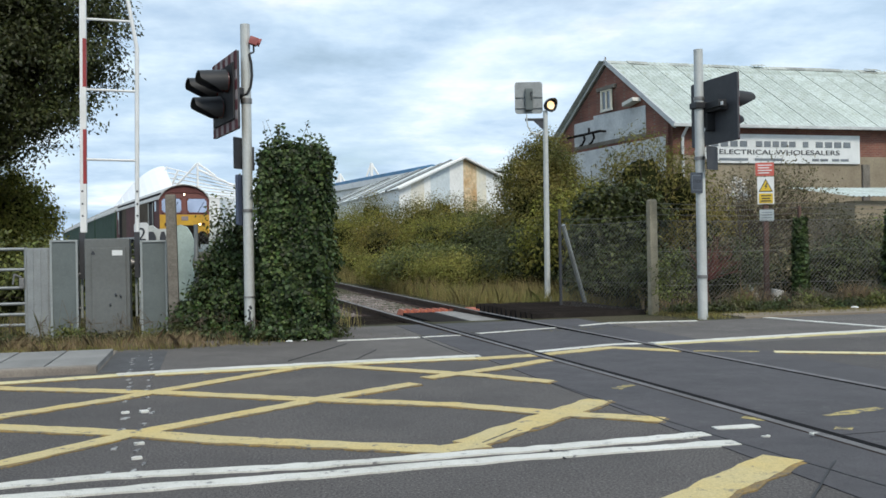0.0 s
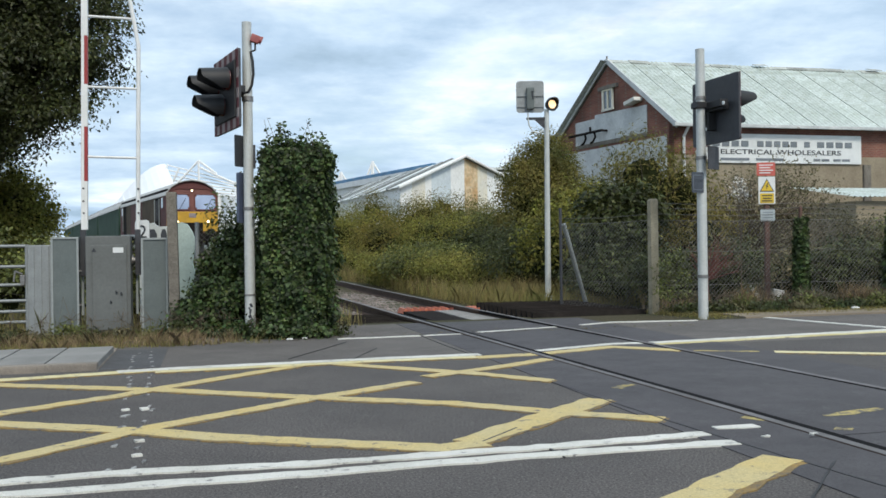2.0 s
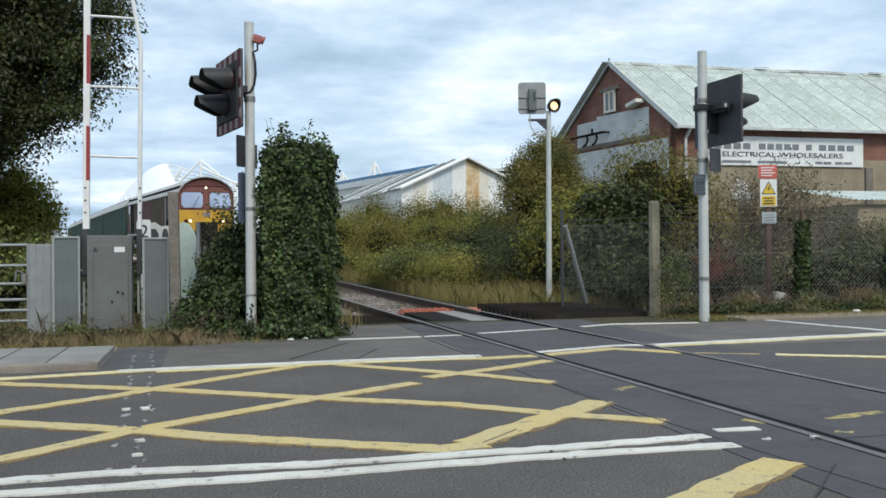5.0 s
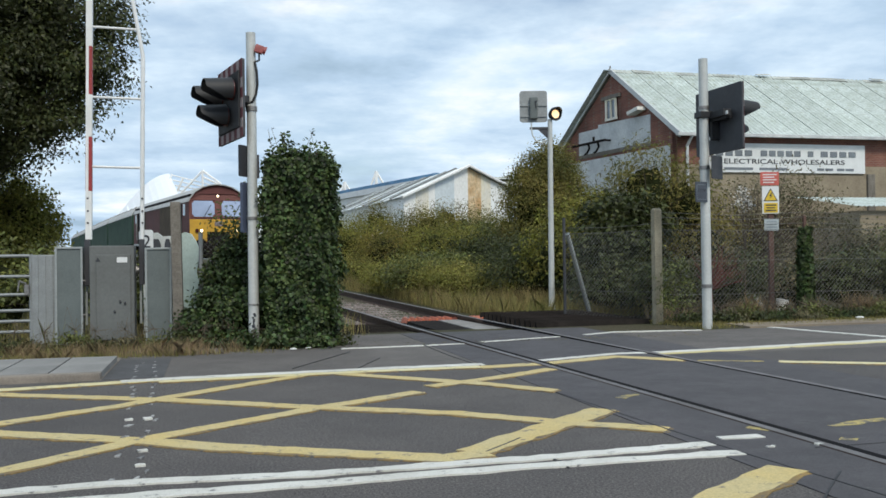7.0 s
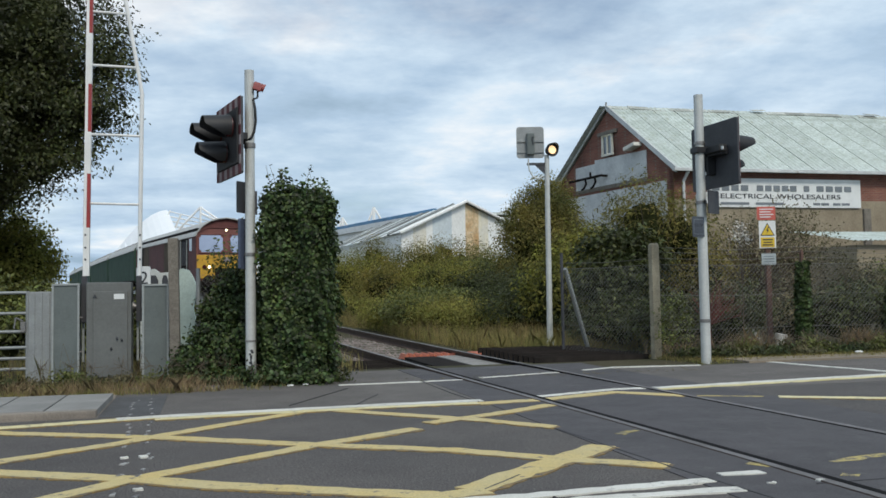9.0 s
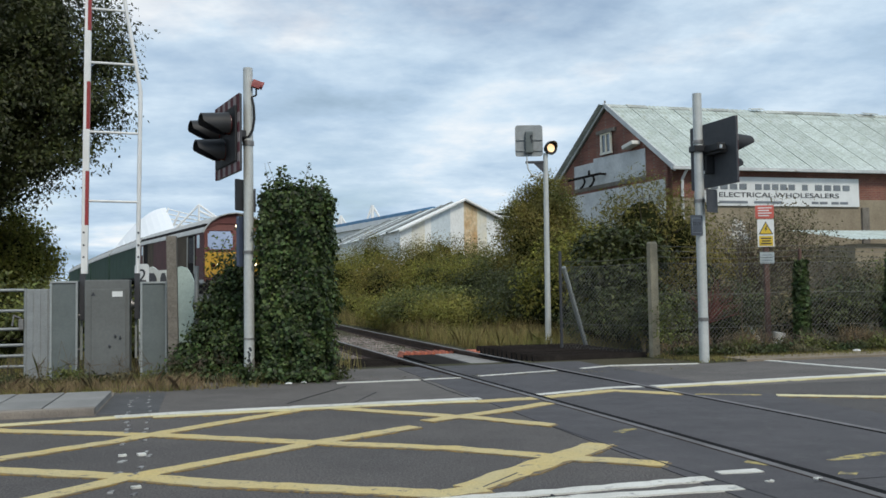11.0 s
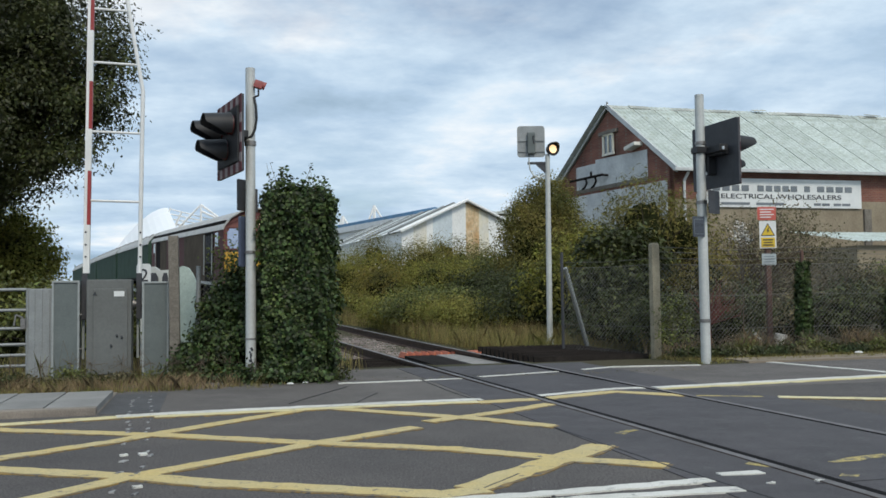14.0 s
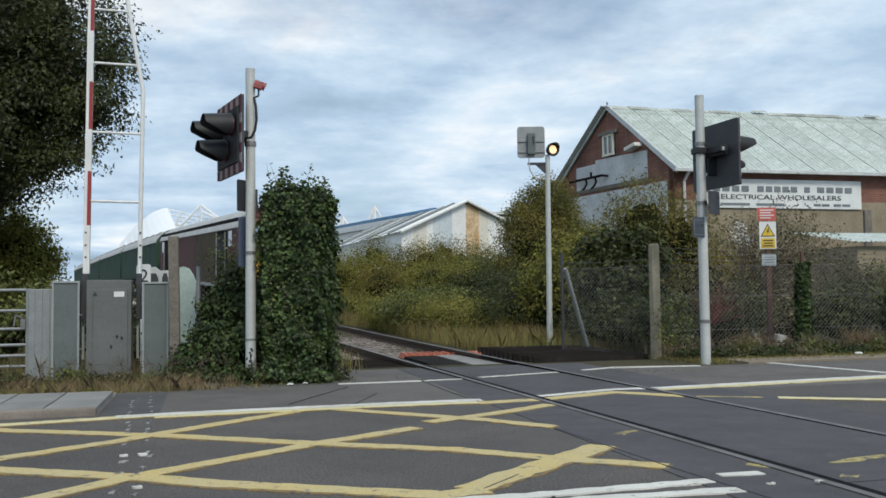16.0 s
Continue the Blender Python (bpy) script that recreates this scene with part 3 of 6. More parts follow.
def pavement_slabs():
    base = thing("slab_pavement", Matrix(), "raised pavement of pale concrete slabs", "pavement", kind="structure")
    shared = {}
    for k in range(24):
        u1 = -1.0 - 0.47 * k
        for row, (v0, v1) in enumerate(((9.0, 10.45),)):
            if row not in shared:
                bm = bmesh.new()
                box(bm, (0, 0, 0.04), (0.456, v1 - v0 - 0.008, 0.08), 0.008)
                shared[row] = mesh_of(bm, "slab")
            part("slab", shared[row], "slab", base, m=Matrix.Translation(uv(u1 - 0.235, (v0 + v1) / 2, -0.012 + 0.003 * ((k * 7 + row * 3) % 3))) @ pose(0, 0, 0, 0, 0, ROAD_TURN))
    bm = bmesh.new()
    box(bm, (0, 0, 0), (0.908, 0.135, 0.2), 0.02)
    me = mesh_of(bm, "kerb_stone")
    for k in range(12):
        part("kerb_stone", me, "kerb", base, m=Matrix.Translation(uv(-1.0 - 0.456 - 0.912 * k, 8.925, -0.03)) @ pose(0, 0, 0, 0, 0, ROAD_TURN))
    bm = bmesh.new()
    slab_uv(bm, -70, -1.0, 8.87, 10.9, -0.1, 0.008)
    part("bed", bm, "kerb", base)


# ---------------------------------------------------------------- track
def sweep(s0, s1, step, profile, offset):
    bm = bmesh.new()
    prev = None
    n = int((s1 - s0) / step)
    for k in range(n + 1):
        s = s0 + (s1 - s0) * k / n
        p, q = on_track(s - 0.1), on_track(s + 0.1)
        d = (q - p).normalized()
        right = Vector((d.y, -d.x, 0)).normalized()
        c = on_track(s) + right * offset
        row = [bm.verts.new(c + right * x + Vector((0, 0, z))) for x, z in profile]
        if prev:
            for i in range(len(row)):
                j = (i + 1) % len(row)
                bm.faces.new((prev[i], prev[j], row[j], row[i]))
        prev = row
    return bm


def railway():
    track = thing("railway_track", Matrix(), "single rusty railway track curving away on ballast", "track", kind="structure")
    web = [(-0.07, -0.15), (0.07, -0.15), (0.07, -0.135), (0.012, -0.12), (0.012, -0.04), (0.034, -0.03), (0.034, 0.008), (-0.034, 0.008), (-0.034, -0.03), (-0.012, -0.04), (-0.012, -0.12), (-0.07, -0.135)]
    head = [(-0.030, 0.0085), (0.030, 0.0085), (0.030, 0.0115), (-0.030, 0.0115)]
    for off in (-0.75, 0.75):
        r = part("rail", sweep(-12, 95, 0.8, web, off), "rail", track)
        part("rail_head", sweep(-12, 95, 0.8, head, off), "railhead", r, "polished steel running surface")
        sgn = 1 if off < 0 else -1
        gw = 0.100 if off < 0 else 0.050
        # solid near-black strip paints the shade of an open groove
        groove = [(sgn * 0.036, -0.02), (sgn * gw, -0.02), (sgn * gw, 0.0095), (sgn * 0.036, 0.0095)]
        part("flange_groove", sweep(-12, 13.5, 0.8, groove, off), "groove", track, "black strip standing in for the shaded flangeway beside the rail")
    bm = bmesh.new()
    box(bm, (0, 0, 0), (2.5, 0.25, 0.16), 0.02)
    me = mesh_of(bm, "sleeper")
    for k in range(90):
        s = 16.0 + 0.65 * k
        p, q = on_track(s - 0.3), on_track(s + 0.3)
        a = math.degrees(math.atan2(q.y - p.y, q.x - p.x)) - 90
        part("sleeper", me, "sleeper", track, m=Matrix.Translation(on_track(s) + Vector((0, 0, -0.232))) @ pose(0, 0, 0, 0, 0, a))
    # ballast stones
    rng = np.random.default_rng(4)
    n = 9000
    s = 15.5 + 38 * rng.random(n) ** 1.4
    off = rng.normal(0, 0.75, n).clip(-1.9, 1.9)
    px, py, pz = (np.interp(s, ALONG, TRACK[:, k]) for k in range(3))
    qx, qy = (np.interp(s + 0.2, ALONG, TRACK[:, k]) for k in range(2))
    dx, dy = qx - px, qy - py
    ln = np.hypot(dx, dy)
    cx, cy = px + dy / ln * off, py - dx / ln * off
    cz = pz - 0.165 - 0.05 * np.maximum(0, np.abs(off) - 1.2)
    ctr = np.stack([cx, cy, cz], 1)
    size = rng.uniform(0.018, 0.04, n)
    base = np.array([(1, 0, 0), (-1, 0, 0), (0, 1, 0), (0, -1, 0), (0, 0, 1), (0, 0, -1)], float)
    tri = np.array([(0, 2, 4), (2, 1, 4), (1, 3, 4), (3, 0, 4), (2, 0, 5), (1, 2, 5), (3, 1, 5), (0, 3, 5)])
    verts = ctr[:, None] + base[None] * size[:, None, None] * rng.uniform(0.6, 1.2, (n, 6, 1))
    me = bpy.data.meshes.new("ballast")
    me.from_pydata(verts.reshape(-1, 3).tolist(), [], (tri[None] + 6 * np.arange(n)[:, None, None]).reshape(-1, 3).tolist())
    tagged(part("ballast", me, "ballast", track, "loose brown-grey ballast stones"), kind="stuff")
    bed = [(-1.9, -0.4), (1.9, -0.4), (1.35, -0.185), (-1.35, -0.185)]
    part("ballast_bed", sweep(14.0, 110, 1.0, bed, 0), "ballast", track)


def crossing_boards():
    deck = thing("crossing_deck", Matrix(), "grey crossing panels between the rails with orange-painted ends", "deck", kind="structure")
    turn = Matrix.Rotation(radians(ROAD_TURN), 4, "Z")
    for k, (u0, u1, v0, v1, mat, lab) in enumerate((
            (3.36, 3.92, 12.92, 15.9, "timber", "dark timber panel"), (3.94, 4.55, 12.92, 15.9, "deck", ""),
            (4.80, 5.05, 16.3, 16.9, "orange", "orange-painted board end"))):
        bm = bmesh.new()
        box(bm, (0, 0, 0), (u1 - u0, v1 - v0, 0.12), 0.012)
        part("panel", bm, mat, deck, lab, m=Matrix.Translation(uv((u0 + u1) / 2, (v0 + v1) / 2, -0.085 + 0.004 * (k % 2))) @ turn)
    bm = bmesh.new()
    plate(bm, [(-0.062, 0), (0.062, 0), (0.014, 0.12), (-0.014, 0.12)], 0.52)
    ridge = mesh_of(bm, "ridge")
    for k in range(8):                                            # ridged ends between the rails, painted orange
        part("ridge", ridge, "orange", deck, "orange-painted ridge", m=Matrix.Translation(uv(3.42 + 0.128 * k, 16.2 + 0.02 * (k % 2), -0.105)) @ turn)
    guard_l = thing("trespass_guard", Matrix.Translation(uv(2.5, 14.3, -0.26)) @ turn, "dark ridged timber trespass guard beside the track", "guard", "timber guards")
    guard_r = thing("trespass_guard", Matrix.Translation(uv(5.85, 14.9, -0.17)) @ turn, "dark ridged timber trespass guard beside the track", "guard", "timber guards")
    for g, width, length in ((guard_l, 1.15, 2.7), (guard_r, 1.95, 3.3)):
        bm = bmesh.new()
        n = int(length / 0.25)
        for sx in (-0.35, 0.35):
            box(bm, (sx * width, 0, 0.03), (0.12, length, 0.06))
        part("bearer", bm, "timber", g)
        bm = bmesh.new()
        plate(bm, [(-0.085, 0), (0.085, 0), (0.014, 0.18), (-0.014, 0.18)], width)
        bmesh.ops.transform(bm, matrix=Matrix.Rotation(radians(90), 4, "Z"), verts=bm.verts)
        me = mesh_of(bm, "slat")
        for k in range(n):
            part("slat", me, "timber", g, m=pose(0, -length / 2 + 0.25 * (k + 0.5), 0.06))


# ---------------------------------------------------------------- signals and barrier
def signal_head(parent, m):
    """Wig-wag board, faces +x in its own space, centred."""
    w, h = 1.14, 0.96
    board = part("backboard", plate(bmesh.new(), round_rect(w, h, 0.03), 0.03, Matrix.Rotation(radians(90), 4, "Z")), "dark", parent, "dark grey backing board", m=m)
    n = 9
    for side in (-1, 1):
        for k in range(n):
            a = -w / 2 + w / n * k
            bm = bmesh.new()
            box(bm, (0.019, a + w / n / 2, side * (h / 2 - 0.06)), (0.006, w / n - 0.002, 0.12))
            part("stripe", bm, "dull_red" if k % 2 == 0 else "stripe_white", board, "red stripe" if k % 2 == 0 else "dull white stripe")
        for k in range(6):
            bm = bmesh.new()
            box(bm, (0.019, side * (w / 2 - 0.04), -0.37 + 0.74 / 6 * (k + 0.5)), (0.006, 0.08, 0.74 / 6 - 0.002))
            part("stripe", bm, "dull_red" if k % 2 else "stripe_white", board, "red stripe" if k % 2 else "dull white stripe")
    bm = bmesh.new()
    box(bm, (0.03, 0, 0.0), (0.025, 0.95, 0.70), 0.01)
    part("lamp_panel", bm, "black", board, "black lamp panel")
    for y, z in ((-0.27, 0.13), (0.27, 0.13), (0.0, -0.16)):
        bm = bmesh.new()
        seg = 20
        ring0, ring1 = [], []
        for k in range(seg + 1):
            a = radians(-50 + 280 * k / seg)
            depth = 0.09 + 0.25 * min(1.0, max(0.0, (math.sin(a) + 0.75) / 0.9))
            ring0.append(bm.verts.new((0.08, y + 0.155 * math.cos(a), z + 0.155 * math.sin(a))))
            ring1.append(bm.verts.new((0.08 + depth, y + 0.145 * math.cos(a), z + 0.135 * math.sin(a) - 0.015)))
        for k in range(seg):
            bm.faces.new((ring0[k], ring0[k + 1], ring1[k + 1], ring1[k]))
        bm.normal_update()
        bmesh.ops.solidify(bm, geom=bm.faces[:], thickness=0.008)
        part("hood", bm, "black", board, "long black lamp hood", smooth=True)
        bm = bmesh.new()
        rod(bm, (0.06, y, z), (0.10, y, z), 0.13, 0.12, 24)
        part("lens", bm, "lens", board, "unlit dark red lens")
    bm = bmesh.new()
    box(bm, (-0.075, 0, 0.02), (0.12, 0.7, 0.09), 0.01)
    box(bm, (-0.09, 0.02, -0.16), (0.14, 0.12, 0.26), 0.012)
    part("mounting", bm, "black", board, "black mounting bar and junction box")
    for y, z in ((-0.42, 0.05), (0.02, -0.27)):
        bm = bmesh.new()
        box(bm, (-0.165, y, z), (0.012, 0.05, 0.05), 0.006)
        part("pale_cap", bm, "sign_white", board, "small pale cap")
    return board


def signal_posts():
    m = Matrix.Translation((-2.46, 11.5, 0.0)) @ pose(0, 0, 0, 0, 0, ROAD_TURN)
    s = thing("crossing_signal", m, "level-crossing signal with red and white striped board on a grey post", "signal", "crossing signals")
    bm = bmesh.new()
    rod(bm, (0, 0, -0.1), (0, 0, 3.98), 0.066, 0.06, 24)
    part("post", bm, "pole", s, "grey galvanised post", smooth=True)
    for z, dz in ((1.6, 0.04), (0.52, 0.02), (2.98, 0.06)):
        part("collar", rod(bmesh.new(), (0, 0, z), (0, 0, z + dz), 0.073, seg=24), "steel", s, smooth=True)
    signal_head(s, Matrix.Translation((-0.245, 0.131, 3.085)) @ pose(0, 0, 0, 0, 0, 194.0))
    bm = bmesh.new()
    box(bm, (-0.11, 0.06, 3.10), (0.20, 0.20, 0.09), 0.01)
    part("bracket", bm, "black", s)
    bm = bmesh.new()
    box(bm, (0, 0, 0), (0.11, 0.09, 0.10), 0.015, Matrix.Rotation(radians(18), 4, "Y"))
    rod(bm, (0.04, 0, 0.0), (0.085, 0, -0.02), 0.04, 0.055, 16)
    part("warning_sounder", bm, "redbox", s, "faded red sounder box", smooth=True, m=pose(0.10, -0.06, 3.76))
    rnd = random.Random(2)
    for k in range(9):
        bm = bmesh.new()
        plate(bm, round_rect(rnd.uniform(0.02, 0.04), rnd.uniform(0.025, 0.05), 0.008), 0.002, pose(rnd.uniform(-0.035, 0.03), -0.068, 0.12 + 0.035 * k, 0, rnd.uniform(-40, 40), 0))
        part("scribble", bm, "letter", s, "dark scribble on the post")
    bm = bmesh.new()
    loop = [(0.045, -0.05, 3.60), (0.068, -0.06, 3.48), (0.075, -0.06, 3.32), (0.055, -0.06, 3.18), (0.01, -0.065, 3.09), (-0.06, -0.02, 3.06)]
    tube(bm, loop, 0.016)
    tube(bm, [(0.10, -0.06, 3.70), (0.10, -0.06, 3.62), (0.045, -0.05, 3.60)], 0.012)
    part("cable", bm, "black", s, "looped black cable", smooth=True)
    bm = bmesh.new()
    plate(bm, round_rect(0.30, 0.40, 0.02), 0.012, pose(-0.075, 0.06, 2.35, 0, 0, 52))
    part("sign_back", bm, "dark", s, "dark back of a small sign")
    bm = bmesh.new()
    plate(bm, round_rect(0.15, 0.64, 0.02), 0.04, pose(-0.09, 0.06, 1.76, 0, 0, 52))
    part("side_plate", bm, "blue_plate", s, "tall narrow blue-grey plate")
    bm = bmesh.new()
    box(bm, (0.068, 0.02, 2.28), (0.045, 0.045, 0.30), 0.008)
    part("clamp", bm, "dark", s)

    m = Matrix.Translation((3.81, 13.38, 0.0)) @ pose(0, 0, 0, 0, 0, ROAD_TURN)
    s = thing("crossing_signal", m, "level-crossing signal seen from behind its dark board on a grey post", "signal", "crossing signals")
    bm = bmesh.new()
    rod(bm, (0, 0, -0.1), (0, 0, 3.97), 0.072, 0.066, 24)
    part("post", bm, "pole", s, "grey galvanised post", smooth=True)
    for z in (3.22, 2.34, 0.6):
        part("collar", rod(bmesh.new(), (0, 0, z), (0, 0, z + 0.05), 0.079, seg=24), "steel", s, smooth=True)
    signal_head(s, Matrix.Translation((0.216, -0.056, 3.057)) @ pose(0, 0, 0, 0, 0, 3.5))
    bm = bmesh.new()
    box(bm, (0.11, -0.10, 3.12), (0.13, 0.7, 0.10), 0.01)
    box(bm, (-0.01, 0.0, 3.14), (0.19, 0.19, 0.09), 0.01)
    part("bracket", bm, "black", s)
    bm = bmesh.new()
    plate(bm, round_rect(0.34, 0.34, 0.02), 0.012, pose(0.13, -0.12, 2.36, 0, 0, 33))
    part("sign_back", bm, "dark", s, "dark back of a small sign")
    sp = part("stop_sign", plate(bmesh.new(), round_rect(0.23, 0.30, 0.02), 0.012), "stop_plate", s, "small weathered blue-grey stop plate", m=pose(-0.115, -0.09, 2.0, 0, 0, 14))
    box_bm = bmesh.new()
    box(box_bm, (0.0, 0.03, 0.02), (0.10, 0.06, 0.05), 0.006)
    part("clip", box_bm, "steel", sp)
    part("border", plate(bmesh.new(), round_rect(0.19, 0.22, 0.015), 0.004), "lettergrey", sp, "pale border", m=pose(0, -0.008, 0))
    part("sign_face", plate(bmesh.new(), round_rect(0.175, 0.205, 0.012), 0.004), "stop_plate", sp, m=pose(0, -0.0105, 0))
    part("lettering", text_mesh("STOP", 0.07), "letter", sp, "the word STOP", m=pose(0, -0.0135, 0.02, 90))


def lamp_post():
    m = Matrix.Translation((2.10, 18.39, -0.14)) @ pose(0, 0, 0, 0, 0, 0)
    s = thing("road_light_post", m, "slim grey post with a lit round lamp and square sign back", "signal")
    bm = bmesh.new()
    rod(bm, (0, 0, -0.05), (0.02, 0, 4.02), 0.062, 0.048, 20)
    part("post", bm, "pole", s, smooth=True)
    bm = bmesh.new()
    box(bm, (0, 0, 0.12), (0.16, 0.16, 0.28), 0.02)
    part("base", bm, "pole", s)
    bm = bmesh.new()
    plate(bm, round_rect(0.56, 0.64, 0.06), 0.02)
    pl = part("sign_back", bm, "galv", s, "pale grey back of a square sign", m=pose(-0.31, 0.02, 4.285))
    bm = bmesh.new()
    box(bm, (0.0, -0.06, -0.04), (0.16, 0.10, 0.44), 0.03)
    part("housing", bm, "cabinet_pale", pl, "grey lamp housing")
    bm = bmesh.new()
    box(bm, (0, -0.02, 0.02), (0.54, 0.025, 0.03))
    box(bm, (0, -0.02, -0.2), (0.54, 0.025, 0.03))
    part("rail", bm, "galv", pl)
    bm = bmesh.new()
    rod(bm, (0.03, -0.115, 0.07), (0.05, -0.115, -0.06), 0.012)
    rod(bm, (0.02, -0.115, 0.09), (0.06, -0.115, 0.09), 0.012)
    part("latch", bm, "dark", pl)
    bm = bmesh.new()
    tube(bm, [(-0.36, -0.02, 3.95), (-0.36, -0.02, 3.83), (-0.34, -0.02, 3.70), (-0.27, -0.02, 3.58), (-0.15, -0.02, 3.54), (-0.05, -0.01, 3.60)], 0.014)
    part("cable", bm, "pole", s, "looped grey cable", smooth=True)
    bm = bmesh.new()
    box(bm, (-0.18, 0, 3.84), (0.42, 0.05, 0.05), 0.008)
    plate(bm, [(-0.24, 3.83), (0.0, 3.83), (0.0, 3.60)], 0.03)
    part("bracket", bm, "dark", s)
    lamp = part("lamp", rod(bmesh.new(), (0, 0.12, 0), (0, -0.02, 0), 0.09, 0.135, 24), "black", s, "round lamp with a black hood", smooth=True, m=pose(0.12, -0.03, 4.12, 0, 0, 22))
    bm = bmesh.new()
    rod(bm, (0, -0.018, 0), (0, -0.03, 0), 0.085, 0.08, 24)
    part("lens", bm, "lit_amber", lamp, "lit warm white lens")
    bm = bmesh.new()
    seg = 24
    r0 = [bm.verts.new((0.14 * math.cos(2 * math.pi * k / seg), -0.02, 0.14 * math.sin(2 * math.pi * k / seg))) for k in range(seg)]
    r1 = [bm.verts.new((0.13 * math.cos(2 * math.pi * k / seg), -0.05 - 0.10 * max(0, math.sin(2 * math.pi * k / seg)), 0.13 * math.sin(2 * math.pi * k / seg))) for k in range(seg)]
    for k in range(seg):
        bm.faces.new((r0[k], r0[(k + 1) % seg], r1[(k + 1) % seg], r1[k]))
    bm.normal_update()
    bmesh.ops.solidify(bm, geom=bm.faces[:], thickness=0.015)
    part("hood", bm, "black", lamp, smooth=True)


def barrier():
    m = Matrix.Translation((-4.53, 12.25, 0.0)) @ pose(0, 0, 0, 0, 0, ROAD_TURN)
    b = thing("crossing_barrier", m, "raised level-crossing barrier with red and white boom and white rung frame", "barrier")
    ped = bmesh.new()
    box(ped, (0.0, 0.02, 0.645), (0.56, 0.36, 1.33), 0.02)
    cab = part("machine_cabinet", ped, "cabinet", b, "grey barrier machine cabinet", m=pose(0.03, -0.15, 0))
    bm = bmesh.new()
    box(bm, (0.02, -0.175, 0.63), (0.43, 0.03, 1.12), 0.012)
    door = part("door", bm, "cabinet", cab)
    bm = bmesh.new()
    box(bm, (0.13, -0.193, 1.12), (0.13, 0.006, 0.07))
    part("label", bm, "sign_white", door, "small white label")
    bm = bmesh.new()
    plate(bm, [(-0.03, 0), (0.03, 0), (0, 0.055)], 0.006, pose(-0.17, -0.193, 1.10))
    part("badge", bm, "letter", door, "small dark triangle badge")
    for x, z in ((0.10, 0.58), (0.16, 0.56), (0.03, 0.45)):
        bm = bmesh.new()
        rod(bm, (x, -0.19, z), (x + 0.01, -0.215, z - 0.02), 0.012)
        part("latch", bm, "dark", door)
    for side, x in ((-1, -0.31), (1, 0.385)):
        arm = bmesh.new()
        box(arm, (x, 0.0, 1.09), (0.07, 0.10, 0.62), 0.012)
        part("counter_arm", arm, "dark", b, "dark pivot arm")
        bm = bmesh.new()
        rod(bm, (x - 0.06, 0, 0.98), (x + 0.10, 0, 0.98), 0.045, seg=14)
        rod(bm, (x - 0.075, -0.02, 0.98), (x - 0.055, -0.02, 0.98), 0.07, seg=14)
        part("pivot", bm, "steel", b, smooth=True)
        bm = bmesh.new()
        box(bm, (x - 0.02, 0.06, 0.80), (0.03, 0.05, 1.1), 0.006)
        part("bracing", bm, "edge", b)
    bands = [(1.40, 2.05, "white_paint"), (2.05, 2.78, "red"), (2.78, 3.35, "white_paint"), (3.35, 4.0, "red"), (4.0, 4.7, "white_paint"), (4.7, 5.4, "red"), (5.4, 6.3, "white_paint")]
    for z0, z1, mat in bands:
        bm = bmesh.new()
        t0, t1 = (z0 - 1.4) * 0.011, (z1 - 1.4) * 0.011
        box(bm, (-0.29 + (t0 + t1) / 2, 0, (z0 + z1) / 2), (0.082, 0.09, z1 - z0), 0.008, Matrix.Rotation(0.011, 4, "Y"))
        part("boom", bm, mat, b, "red boom section" if mat == "red" else "white boom section")
    # white strip paints the light reflected along the boom's front
    bm = bmesh.new()
    box(bm, (-0.282, -0.049, 3.85), (0.036, 0.012, 4.9), 0.003, Matrix.Rotation(0.011, 4, "Y"))
    part("edge_strip", bm, "white_paint", b, "white strip painted as a highlight down the boom")
    bm = bmesh.new()
    rod(bm, (0.39, 0, 1.4), (0.425, 0, 3.90), 0.029, seg=12)
    part("side_bar", bm, "white_paint", b, "white frame bar", smooth=True)
    bm = bmesh.new()
    rod(bm, (0.425, 0, 3.90), (0.14, 0, 5.6), 0.027, seg=12)
    part("top_bar", bm, "white_paint", b, "white slanting frame bar", smooth=True)
    for z, x1 in ((2.37, 0.40), (3.31, 0.42), (4.26, 0.36), (5.0, 0.23)):
        bm = bmesh.new()
        rod(bm, (-0.28, 0, z + 0.012), (x1, 0, z), 0.017, seg=8)
        part("rung", bm, "white_paint", b, smooth=True)
    for z in (1.62, 1.78, 1.95):
        bm = bmesh.new()
        rod(bm, (0.40, -0.02, z), (0.40, -0.04, z), 0.014, seg=8)
        rod(bm, (-0.295, -0.045, z), (-0.295, -0.057, z), 0.014, seg=8)
        part("bolt", bm, "dark", b)


